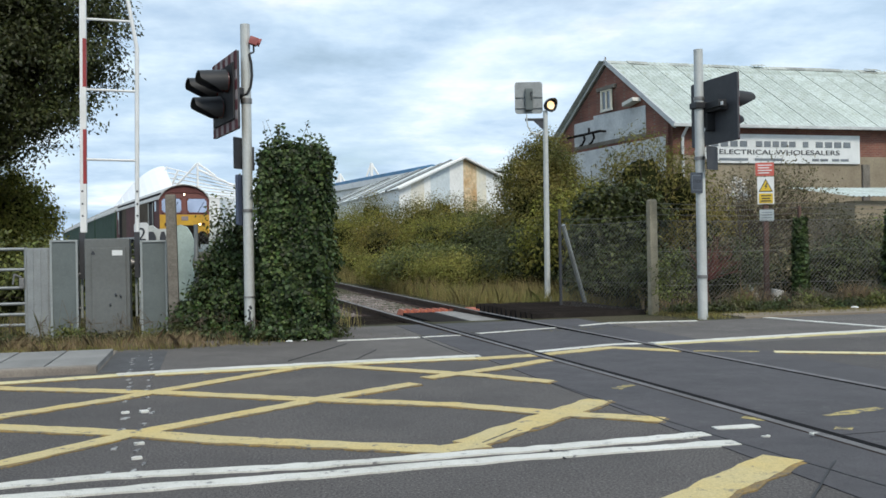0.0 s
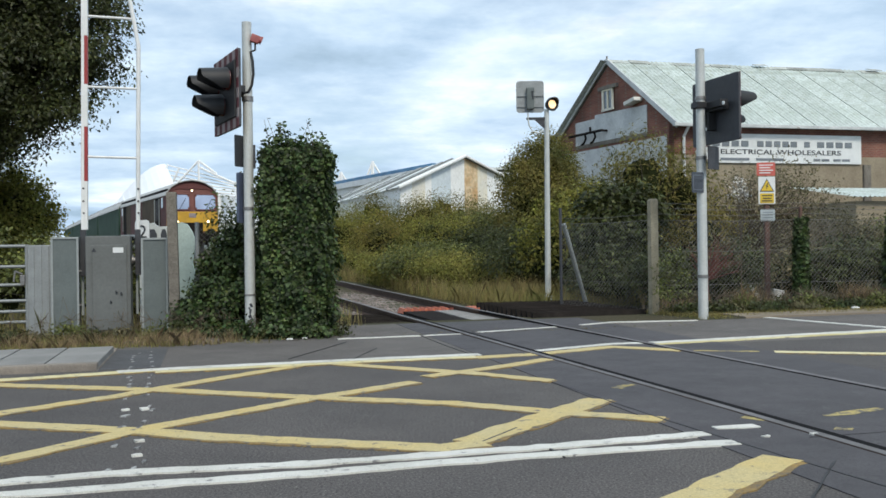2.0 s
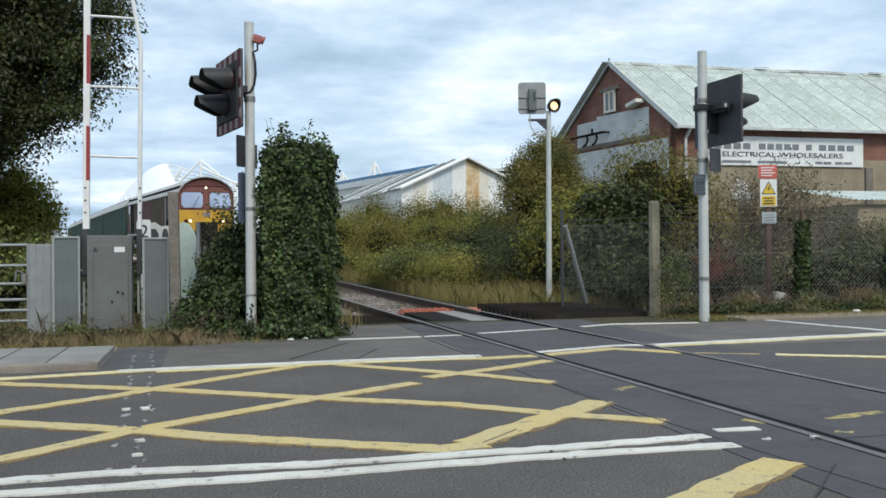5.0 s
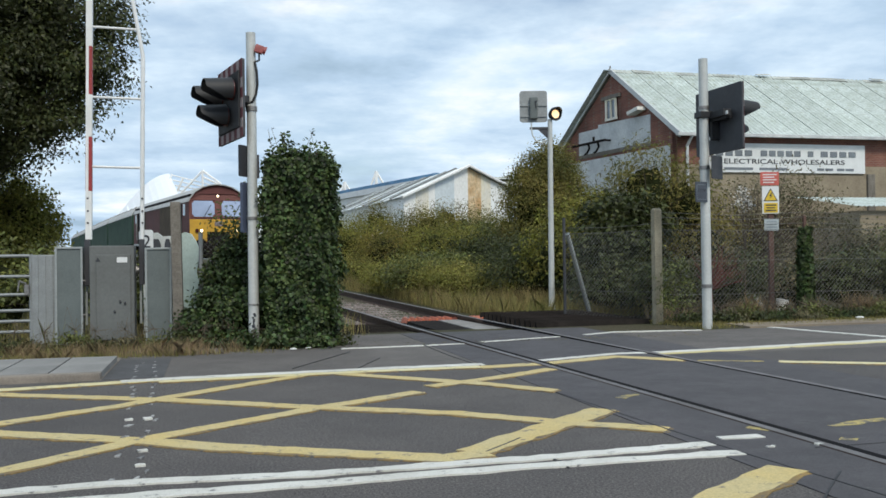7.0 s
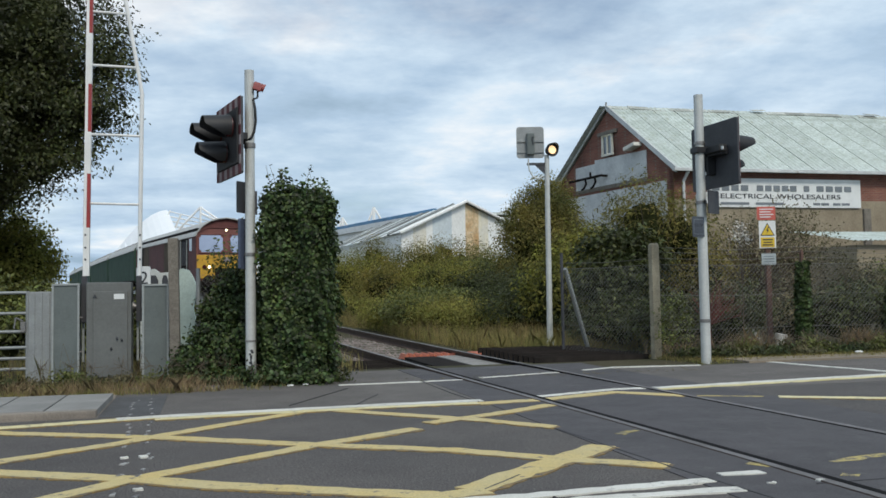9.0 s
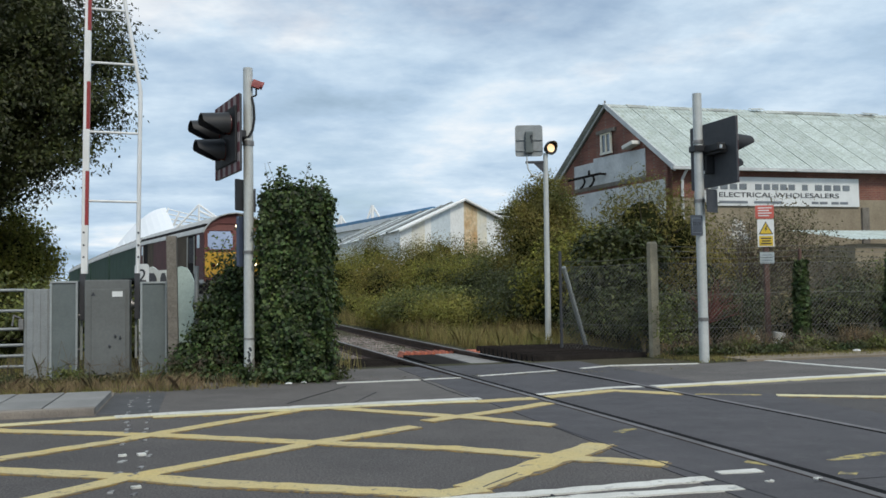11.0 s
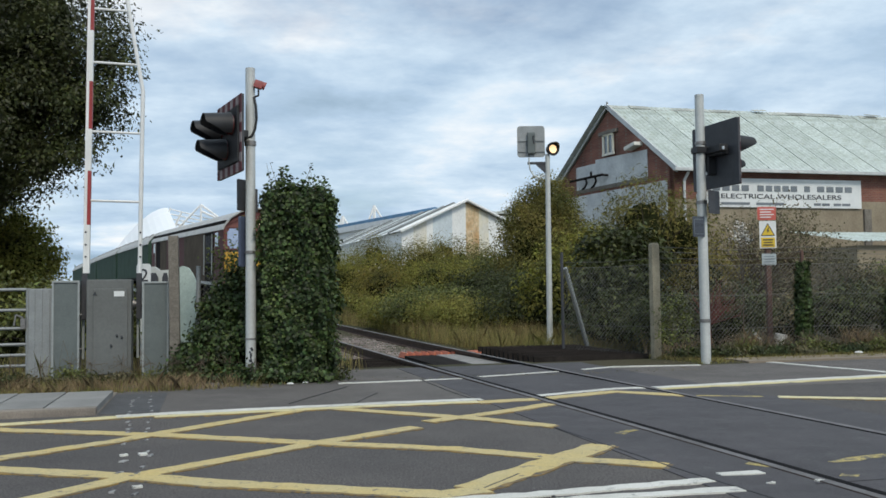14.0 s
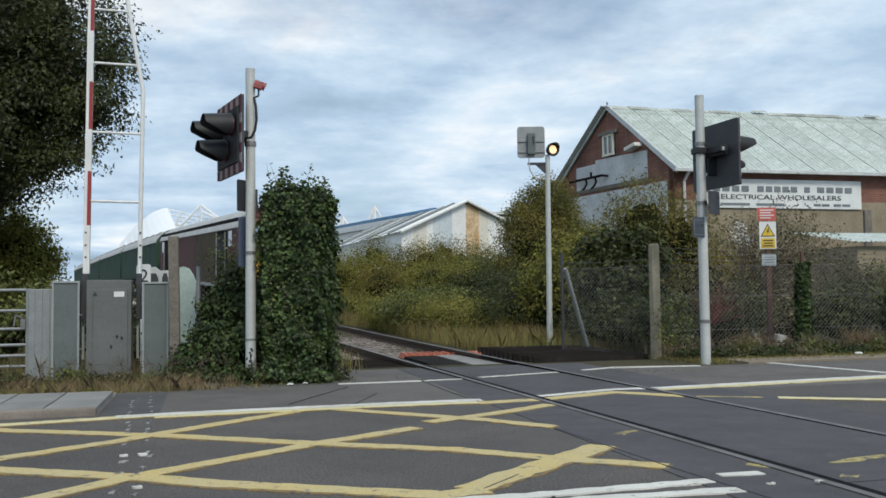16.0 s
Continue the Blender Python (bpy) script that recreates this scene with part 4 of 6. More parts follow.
def side_boxes():
    # flanking weight guards and housings beside the barrier machine
    for x, y, w, h, edge, lab in ((-4.98, 11.93, 0.34, 1.30, True, "tall narrow grey steel guard panel with pale edges"), (-3.88, 12.18, 0.34, 1.28, True, "tall narrow grey steel guard panel with pale edges"),
                                  (-5.31, 11.95, 0.31, 1.20, False, "plain galvanised steel guard post")):
        t = thing("guard_panel", Matrix.Translation((x, y, 0)) @ pose(0, 0, 0, 0, 0, ROAD_TURN), lab, "guard", "barrier guards")
        bm = bmesh.new()
        box(bm, (0, 0.1, h / 2), (w, 0.2, h), 0.012)
        if not edge:
            for k in (-1, 0, 1):
                box(bm, (k * 0.09, -0.005, h / 2), (0.03, 0.016, h - 0.02), 0.003)
        part("panel", bm, "cabinet_pale" if edge else "galv", t)
        if edge:
            bm = bmesh.new()
            for sx in (-1, 1):
                box(bm, (sx * (w / 2 - 0.012), -0.006, h / 2), (0.026, 0.02, h), 0.003)
            box(bm, (0, -0.006, h - 0.013), (w - 0.05, 0.02, 0.026), 0.003)
            part("edging", bm, "edge", t, "pale steel edging")
            bm = bmesh.new()
            for z in (0.4, 0.85):
                rod(bm, (w / 2, 0.02, z), (w / 2 + 0.03, 0.02, z), 0.012)
            part("hinge", bm, "steel", t)
    # field gate
    g = thing("field_gate", Matrix.Translation((-5.51, 12.0, 0.02)) @ pose(0, 0, 0, 0, 0, ROAD_TURN), "galvanised tubular steel field gate, closed and chained", "gate")
    for z in (1.17, 0.90, 0.66, 0.45, 0.31, 0.17):
        bm = bmesh.new()
        rod(bm, (0, 0, z), (-3.6, -0.1, z), 0.021, seg=10)
        part("bar", bm, "galv", g, smooth=True)
    for x in (0.0, -1.8, -3.6):
        bm = bmesh.new()
        rod(bm, (x, x / 36, 0.05), (x, x / 36, 1.19), 0.026, seg=10)
        part("upright", bm, "galv", g, smooth=True)
    bm = bmesh.new()
    pts = [(0.03 + 0.05 * k, -0.03 - 0.004 * k, 0.66 - 0.05 * math.sin(k / 8 * math.pi)) for k in range(9)]
    tube(bm, pts, 0.012, 6)
    part("chain", bm, "steel", g, "slack steel chain")
    bm = bmesh.new()
    box(bm, (-0.05, -0.04, 0.72), (0.06, 0.04, 0.14), 0.01)
    tube(bm, [(-0.05, -0.04, 0.8), (-0.14, -0.03, 0.84), (-0.16, -0.03, 0.7)], 0.012, 6)
    part("latch", bm, "steel", g)
    # weathered post at the edge of the ivy
    t = thing("weathered_post", Matrix.Translation((-3.57, 12.05, 0)) @ pose(0, 0, 0, 0, -1.0, 10), "weathered square concrete fence post", "post")
    bm = bmesh.new()
    box(bm, (0, 0, 0.91), (0.13, 0.13, 1.94), 0.02)
    part("shaft", bm, "oldwood", t)
    # numbered plate and pale boards behind
    t = thing("number_plate_board", Matrix.Translation((-4.27, 12.9, 0)), "small white trackside board with the figure 2 on a short post", "sign")
    bm = bmesh.new()
    rod(bm, (0, 0, -0.05), (0, 0, 1.4), 0.025)
    part("post", bm, "galv", t)
    bm = bmesh.new()
    plate(bm, round_rect(0.20, 0.33, 0.04), 0.02, pose(0, -0.03, 1.38))
    bd = part("board", bm, "sign_white", t)
    part("lettering", text_mesh("2", 0.26), "letter", bd, "black figure 2", m=pose(0.01, -0.045, 1.37, 90))
    t = thing("painted_hoarding", Matrix.Translation((-4.46, 13.9, -0.06)), "low pale-painted hoarding with dark arched gaps beside the track", "hoarding")
    bm = bmesh.new()
    plate(bm, [(-0.19, 0), (-0.19, 1.48), (-0.13, 1.58), (0.02, 1.60), (0.10, 1.54), (0.34, 1.55), (0.34, 0)], 0.06)
    part("board", bm, "palepaint", t)
    for x, w in ((0.01, 0.15), (0.19, 0.09)):
        bm = bmesh.new()
        plate(bm, [(x - w / 2, 0.1), (x - w / 2, 1.42), (x - w / 4, 1.50), (x + w / 4, 1.50), (x + w / 2, 1.42), (x + w / 2, 0.1)], 0.04, pose(0, -0.03, 0))
        part("dark_arch", bm, "dark", t, "dark arched gap")
    bm = bmesh.new()
    wavy = [(0.36, 0.0), (0.36, 1.56), (0.46, 1.60), (0.55, 1.57)] + [(0.62 + 0.03 * ((k * 5) % 3) - 0.02 * (k // 4), 1.46 - 0.16 * k) for k in range(9)]
    plate(bm, wavy, 0.06, pose(0, -0.03, 0))
    part("teal_board", bm, "teal", t, "pale teal painted board with a ragged edge")


# ---------------------------------------------------------------- fences and signs
def chain_link(p0, p1, z0, z1, pitch=0.075, r=0.0020):
    """Two families of slanting wires between two posts, as thin three-sided rods."""
    p0, p1 = Vector(p0), Vector(p1)
    length, hgt = (p1 - p0).length, z1 - z0
    along = (p1 - p0).normalized()
    out = Vector((-along.y, along.x, 0))
    quads = []
    for sgn in (1, -1):
        k = -hgt
        while k < length:
            a, b = (k, 0.0), (k + hgt, hgt)
            s0, h0 = (0.0, -a[0]) if a[0] < 0 else (a[0], 0.0)
            s1, h1 = (length, length - a[0]) if b[0] > length else (b[0], hgt)
            if sgn < 0:
                h0, h1 = hgt - h0, hgt - h1
            A, B = p0 + along * s0 + Vector((0, 0, z0 + h0)), p0 + along * s1 + Vector((0, 0, z0 + h1))
            d = (B - A)
            if d.length > 0.02:
                n = d.normalized().cross(out) * r
                o = out * r + out * (0.003 * sgn)
                tri = [n, -n, o * 1.5]
                for i in range(3):
                    e, g = tri[i], tri[(i + 1) % 3]
                    quads.append([A + e, B + e, B + g, A + g])
            k += pitch
    return raw_mesh("mesh_panel", np.array([[tuple(v) for v in q] for q in quads]), 4, "wire")


def fences():
    f = thing("chain_link_fence", Matrix(), "rusty chain-link fence on concrete posts with wire strands above", "fence")
    posts = [(2.09, 16.22, 1.78, 0.036, "dark"), (3.36, 14.58, 1.86, 0.064, "concrete"), (6.0, 15.27, 1.74, 0.024, "brownpost"), (9.3, 16.1, 1.8, 0.07, "concrete"), (12.3, 16.9, 1.8, 0.07, "concrete")]
    for x, y, h, r, mat in posts:
        bm = bmesh.new()
        z0 = land(x, y) - 0.1
        if mat == "dark":
            rod(bm, (x, y, z0), (x, y, h), r * 0.75, seg=12)
        else:
            box(bm, (x, y, (z0 + h - 0.05) / 2), (2 * r, 2 * r, h - 0.05 - z0), 0.01, Matrix.Rotation(radians(14), 4, "Z"))
            bmesh.ops.create_cone(bm, cap_ends=True, segments=4, radius1=r * 1.36, radius2=r * 1.0, depth=0.03, matrix=Matrix.Translation((x, y, h - 0.035)) @ pose(0, 0, 0, 0, 0, 59))
        part("post", bm, mat, f, "weathered concrete post" if mat == "concrete" else "thin steel post")
    bm = bmesh.new()
    rod(bm, (2.16, 16.3, 1.5), (2.68, 17.0, -0.1), 0.04, seg=12)
    part("strut", bm, "edge", f, "slanting steel strut", smooth=True)
    runs = list(zip(posts, posts[1:]))
    for a, b in runs:
        top = 1.50
        part("mesh_panel", chain_link((a[0], a[1], 0), (b[0], b[1], 0), 0.0, top), None, f, "diamond wire mesh")
        for k, z in enumerate((0.45, 1.0, top, 1.60, 1.70, 1.78) if a[0] > 3 else (0.5, top, 1.6)):
            bm = bmesh.new()
            mid = Vector(((a[0] + b[0]) / 2, (a[1] + b[1]) / 2, z - 0.015 - 0.008 * k))
            tube(bm, [(a[0], a[1], z), mid, (b[0], b[1], z)], 0.0035, 4)
            part("strand", bm, "wire", f, "slack fence wire")
    g = thing("chain_link_fence", Matrix(), "low chain-link fence half sunk in ivy", "fence")
    part("mesh_panel", chain_link((-3.45, 12.75, 0), (-1.95, 13.28, 0), 0.1, 1.42), None, g, "diamond wire mesh")
    for x, y in ((-3.46, 12.74), (-1.95, 13.28)):
        bm = bmesh.new()
        rod(bm, (x, y, -0.1), (x, y, 1.5), 0.03, seg=10)
        part("post", bm, "galv", g)
    # hazard signs on a brown post behind the fence
    t = thing("warning_sign_post", Matrix.Translation((5.62, 15.75, -0.24)), "brown post with a red, a yellow triangle and a grey sign", "sign")
    bm = bmesh.new()
    box(bm, (0, 0.05, 1.1), (0.08, 0.09, 2.4), 0.01)
    part("post", bm, "brownpost", t)
    rs = part("red_sign", plate(bmesh.new(), round_rect(0.32, 0.23, 0.015), 0.006), "sign_red", t, "red notice with unreadable white lines", m=pose(-0.02, -0.01, 2.63))
    for k in range(4):
        bm = bmesh.new()
        box(bm, (-0.02 * (k % 2), -0.005, 0.07 - 0.045 * k), (0.24 - 0.05 * (k % 2), 0.003, 0.018))
        part("text_bar", bm, "sign_white", rs)
    ws = part("hazard_sign", plate(bmesh.new(), round_rect(0.29, 0.48, 0.015), 0.006), "sign_white", t, "white hazard notice with a yellow warning triangle", m=pose(-0.01, -0.01, 2.26))
    part("triangle_border", plate(bmesh.new(), [(-0.125, -0.02), (0.125, -0.02), (0.0, 0.205)], 0.004), "letter", ws, "black triangle border", m=pose(0, -0.006, 0))
    part("triangle", plate(bmesh.new(), [(-0.102, -0.007), (0.102, -0.007), (0.0, 0.178)], 0.004), "sign_yellow", ws, "yellow triangle", m=pose(0, -0.009, 0))
    part("bolt_symbol", plate(bmesh.new(), [(0.012, 0.13), (-0.025, 0.065), (-0.002, 0.065), (-0.018, 0.02), (0.028, 0.078), (0.004, 0.078), (0.03, 0.13)], 0.004), "letter", ws, "black lightning symbol", m=pose(0, -0.012, 0))
    part("yellow_panel", plate(bmesh.new(), round_rect(0.24, 0.17, 0.01), 0.004), "sign_yellow", ws, "yellow text panel", m=pose(0, -0.006, -0.135))
    for k in range(3):
        bm = bmesh.new()
        box(bm, (0, -0.0095, -0.09 - 0.045 * k), (0.18 - 0.03 * (k % 2), 0.003, 0.02))
        part("text_bar", bm, "letter", ws)
    gs = part("grey_sign", plate(bmesh.new(), round_rect(0.25, 0.20, 0.012), 0.006), "sign_grey", t, "small grey notice with faint lines", m=pose(0.0, -0.01, 1.83))
    for k in range(3):
        bm = bmesh.new()
        box(bm, (0, -0.005, 0.05 - 0.045 * k), (0.18, 0.003, 0.012))
        part("text_bar", bm, "lettergrey", gs)
    # litter
    for x, y, s in ((-1.86, 10.90, 0.045), (-1.70, 11.02, 0.035), (6.6, 14.6, 0.07)):
        bm = bmesh.new()
        bmesh.ops.create_icosphere(bm, subdivisions=2, radius=s)
        for v in bm.verts:
            v.co = Vector((v.co.x, v.co.y * 0.7, abs(v.co.z) * 0.4)) + 0.3 * s * Vector((noise.noise(v.co * 30), noise.noise(v.co * 30 + Vector((3, 0, 0))), 0.2))
        solo("paper_scrap", bm, "litter", "crumpled scrap of white paper on the verge", "litter", m=pose(x, y, land(x, y) + 0.03))
    bm = bmesh.new()
    rod(bm, (0, 0, 0.0), (0.02, 0, 0.28), 0.085, 0.115, 16)
    solo("plastic_bucket", bm, "litter", "small white plastic bucket standing by the fence", "litter", m=pose(6.27, 17.2, land(6.27, 17.2) + 0.02, 4, 6, 0), smooth=True)
    bm = bmesh.new()
    box(bm, (0, 0, 0.2), (0.06, 0.02, 0.44), 0.004)
    solo("broken_batten", bm, "palepaint", "pale broken batten leaning in the grass", "litter", m=pose(6.12, 17.5, land(6.1, 17.5) + 0.06, 0, -38, 10))


# ---------------------------------------------------------------- buildings and distance
def quad_sheet(bm, a, b, c, d, thick=0.0):
    f = bm.faces.new([bm.verts.new(p) for p in (a, b, c, d)])
    if thick:
        bm.normal_update()
        bmesh.ops.solidify(bm, geom=[f], thickness=thick)
    return bm


def corrugated(width, slope, pitch, depth, rows=1):
    """A sheet in its own x (along) and y (up the slope), ridges running up the slope; lapped rows step slightly."""
    bm = bmesh.new()
    n = int(width / pitch * 4)
    prev = None
    for k in range(n + 1):
        x = width * k / n
        z = depth * math.sin(2 * math.pi * x / pitch)
        col = []
        for r in range(rows):
            for e in (0.0, 1.0):
                col.append(bm.verts.new((x, slope * (r + e) / rows + (0.06 if e and r < rows - 1 else 0), z + 0.02 * (1 - e) + 0.004 * math.sin(x * 1.7 + r))))
        if prev:
            for r in range(rows):
                i = 2 * r
                bm.faces.new((prev[i], col[i], col[i + 1], prev[i + 1]))
        prev = col
    return bm


def warehouse():
    W, L, eave, ridge_h = 8.82, 46.0, 6.0, 9.22
    SKEW = -0.167                                                 # the gable stands askew to the long wall
    base = 0.2
    m = Matrix.Translation((9.18, 36.0, 0)) @ pose(0, 0, 0, 0, 0, ROAD_TURN)     # x along the long wall, y along the gable
    b = thing("warehouse", m, "old red-brick warehouse with lichen-grey sheet roof and whitewashed gable", "building")
    bm = bmesh.new()
    box(bm, (L / 2, 0.15, (4.73 + eave) / 2), (L, 0.3, eave - 4.73))
    part("wall", bm, "brick", b, "red brick upper wall")
    bm = bmesh.new()
    box(bm, (L / 2, 0.15, (4.73 + base) / 2), (L, 0.33, 4.73 - base))
    part("lower_wall", bm, "render", b, "beige rendered lower wall")
    for x in (8.9, 17.5, 26.0):
        bm = bmesh.new()
        box(bm, (x, -0.05, 2.3), (0.34, 0.12, 4.2), 0.01)
        part("pilaster", bm, "oldwood", b)
    bm = bmesh.new()
    box(bm, (L / 2, W - 0.15, (base + eave) / 2), (L, 0.3, eave - base))
    part("rear_wall", bm, "brick", b)
    rot = Matrix.Rotation(radians(90), 4, "Z")
    for name, x in (("gable_wall", 0.15), ("gable_wall", L - 0.15)):
        bm = bmesh.new()
        plate(bm, [(0, base), (W, base), (W, eave), (W / 2, ridge_h - 0.1), (0, eave)], 0.3, rot)
        part(name, bm, "brick", b, "red brick gable", m=Matrix.Translation((x, 0, 0)))
    # whitewashed bands on the gable, left bare brick between
    for y0, y1, z0, z1, step in ((1.67, 7.04, 5.83, 7.06, 0.16), (0.42, 8.2, 3.0, 5.54, 0.0)):
        bm = bmesh.new()
        plate(bm, [(y0, z0), (y1, z0), (y1, z1 - step), (y1 - 1.6, z1 - step), (y1 - 1.6, z1), (y0, z1 - step * 0.6)], 0.03, rot)
        part("whitewash", bm, "whitewash", b, "peeling white painted band", m=Matrix.Translation((-0.02, 0, 0)))
    bm = bmesh.new()
    plate(bm, [(1.67, 5.66), (7.04, 5.66), (7.04, 5.83), (1.67, 5.83)], 0.035, rot)
    part("band_course", bm, "oldwood", b, "dirty grey course below the painted band", m=Matrix.Translation((-0.02, 0, 0)))
    # gable window
    w = part("window", plate(bmesh.new(), [(-0.36, -0.44), (0.36, -0.44), (0.36, 0.44), (-0.36, 0.44)], 0.06, rot), "window_glass", b, "small dark attic window", m=Matrix.Translation((-0.03, 4.36, 7.6)))
    for y, z, sy, sz in ((-0.36, 0, 0.11, 0.9), (0.36, 0, 0.11, 0.9), (0, 0.44, 0.8, 0.1), (0, -0.44, 0.9, 0.1), (0, 0, 0.07, 0.85)):
        bm = bmesh.new()
        box(bm, (-0.05, y, z), (0.06, sy, sz), 0.01)
        part("window_frame", bm, "tin_cream", w, "weathered cream frame")
    bm = bmesh.new()
    box(bm, (-0.06, 4.36, 8.14), (0.16, 1.35, 0.17), 0.02)
    part("lintel", bm, "oldwood", b)
    bm = bmesh.new()
    box(bm, (-0.2, 2.35, 7.2), (0.4, 0.75, 0.16), 0.03, Matrix.Rotation(radians(-10), 4, "X"))
    part("lamp_hood", bm, "tin_cream", b, "small cream hood on the gable")
    bm = bmesh.new()
    rod(bm, (-0.35, 4.4, 6.25), (-0.35, 7.05, 6.25), 0.06)
    for y in (5.0, 5.75):
        tube(bm, [(-0.35, y, 6.25), (-0.35, y - 0.10, 6.02), (-0.35, y + 0.10, 5.82), (-0.35, y + 0.28, 5.78)], 0.045)
    rod(bm, (-0.35, 5.3, 6.25), (-0.35, 5.3, 6.5), 0.05)
    rod(bm, (0, 4.5, 6.25), (-0.35, 4.5, 6.25), 0.05)
    part("hoist_bracket", bm, "loco_dark", b, "dark iron hoist bracket")
    # roof: two corrugated slopes of lapped sheets
    over = 0.35
    run = math.hypot(W / 2, ridge_h - eave)
    pitch = math.degrees(math.atan2(ridge_h - eave, W / 2))
    ext = over / math.cos(radians(pitch))
    front = part("roof_slope", corrugated(0.2, run + ext, 0.30, 0.02, 1), "roof", b, "pale lichen-covered corrugated sheets", m=Matrix.Translation((-0.06, -over, eave - over * math.tan(radians(pitch)) + 0.12)) @ pose(0, 0, 0, pitch))
    sw, sl = 1.05, run + ext
    one = mesh_of(corrugated(sw - 0.02, sl, 0.21, 0.016, 1), "roof_sheet")
    for i in range(int((L + 0.7) / sw)):
        part("roof_sheet", one, "roof", front, m=pose(0.1 + i * sw, 0.02 * (i % 3), 0.022 - 0.004 * (i % 3), 0.0))
    part("roof_slope", corrugated(L + 0.7, run + ext, 0.42, 0.02, 1), "roof", b, "pale lichen-covered corrugated sheets", m=Matrix.Translation((L + 0.35, W + over, eave - over * math.tan(radians(pitch)) + 0.12)) @ pose(0, 0, 0, 0, 0, 180) @ pose(0, 0, 0, pitch))
    bm = bmesh.new()
    plate(bm, [(-0.28, -0.14), (0, 0.03), (0.28, -0.14), (0.24, -0.18), (0, -0.03), (-0.24, -0.18)], 0.98, Matrix.Rotation(radians(90), 4, "Z"))
    me = mesh_of(bm, "ridge_tile")
    rnd = random.Random(5)
    for k in range(46):
        part("ridge_tile", me, "ridge", b, m=pose(k * 1.0 + 0.45, W / 2, ridge_h + 0.10 + rnd.uniform(-0.02, 0.04), rnd.uniform(-2, 2), rnd.uniform(-1.5, 1.5)))
    for k in range(4):                                            # slipped and missing pieces along the ridge
        bm = bmesh.new()
        box(bm, (0, 0, 0), (rnd.uniform(0.4, 0.9), 0.2, 0.03), 0.008)
        part("loose_tile", bm, "ridge", b, m=pose(rnd.uniform(1, 20), W / 2 - 0.2, ridge_h + 0.16, 20, rnd.uniform(-3, 3)))
    for y0, z0, y1, z1 in ((-0.35, eave - 0.16, W / 2, ridge_h + 0.1), (W + 0.35, eave - 0.16, W / 2, ridge_h + 0.1)):
        bm = bmesh.new()
        a, c = Vector((-0.09, y0, z0)), Vector((-0.09, y1, z1))
        d = c - a
        box(bm, (0, 0, 0), (0.06, d.length, 0.20), 0.01)
        part("bargeboard", bm, "whitewash", b, "white bargeboard", m=Matrix.Translation((a + c) / 2) @ Matrix.Rotation(math.atan2(d.z, d.y), 4, "X"))
    bm = bmesh.new()
    rod(bm, (-0.05, W / 2, ridge_h), (-0.05, W / 2, ridge_h + 0.3), 0.05, 0.03)
    part("finial", bm, "oldwood", b)
    bm = bmesh.new()
    box(bm, (L / 2, -0.42, eave - 0.13), (L + 0.6, 0.16, 0.13), 0.02)
    part("gutter", bm, "whitewash", b, "white gutter")
    bm = bmesh.new()
    tube(bm, [(0.35, -0.42, eave - 0.2), (0.35, -0.12, eave - 0.55), (0.35, -0.12, 0.3)], 0.055, 10)
    part("downpipe", bm, "whitewash", b, "white downpipe")
    bm = bmesh.new()
    rod(bm, (1.15, -0.3, 4.75), (1.15, 0.0, 4.85), 0.26, 0.22, 16)
    part("alarm_box", bm, "white_paint", b, "round white alarm box")
    for k in range(5):
        bm = bmesh.new()
        box(bm, (0.9 + 0.25 * k, -0.02, 5.35 + 0.1 * (k % 2)), (0.12, 0.05, 0.3), 0.02)
        part("vent_block", bm, "oldwood", b)
    # shop sign: trader's name as bars, trade in letters
    x0, x1, z0, z1 = 1.45, 8.60, 4.42, 5.60
    bm = bmesh.new()
    box(bm, ((x0 + x1) / 2, -0.06, (z0 + z1) / 2), (x1 - x0, 0.08, z1 - z0), 0.01)
    sg = part("shop_sign", bm, "sign_white", b, "long white signboard with dark lettering")
    for word, xa, xb in ((4, 1.58, 3.32), (5, 3.62, 5.56), (1, 5.82, 6.16), (4, 6.42, 8.20)):
        step = (xb - xa) / word
        for k in range(word):                                     # words of the name, as plain bars
            bm = bmesh.new()
            box(bm, (xa + step * (k + 0.5), -0.108, 5.20), (step * 0.74, 0.012, 0.23), 0.02)
            part("name_bar", bm, "lettergrey", sg)
    lt = text_mesh("ELECTRICAL WHOLESALERS", 0.25, 0.010)
    part("lettering", lt, "letter", sg, "the words ELECTRICAL WHOLESALERS", m=Matrix.Translation((4.80, -0.11, 4.86)) @ pose(0, 0, 0, 90) @ Matrix.Diagonal((1.80, 1.1, 1, 1)))
    for xa, xb in ((2.0, 3.3), (3.6, 4.9), (6.30, 6.62), (6.68, 7.05), (7.25, 7.6), (7.66, 8.05)):
        bm = bmesh.new()
        box(bm, ((xa + xb) / 2, -0.108, 4.57), (xb - xa, 0.012, 0.10))
        part("text_bar", bm, "lettergrey", sg)
    # set the gable askew: every point moves along the long wall with its depth
    lean = Matrix.Identity(4)
    lean[0][1] = SKEW
    for ob in list(b.children):
        if ob.data.users > 1:
            ob.location.x += SKEW * ob.location.y
        else:
            own = ob.matrix_basis.copy()
            ob.data.transform(own.inverted() @ lean @ own)
            if ob is w:
                for frame_bar in ob.children:
                    frame_bar.data.transform(own.inverted() @ lean @ own)
    along_slope = Matrix.Identity(4)
    along_slope[0][1] = SKEW * math.cos(radians(pitch))
    one.transform(along_slope)
    # lean-to in front of the long wall
    t = thing("lean_to_shed", Matrix.Translation(Vector((14.6, 32.0, 0.1))) @ pose(0, 0, 0, 0, 0, ROAD_TURN), "low shed with a pale mossy sheet roof", "shed")
    bm = bmesh.new()
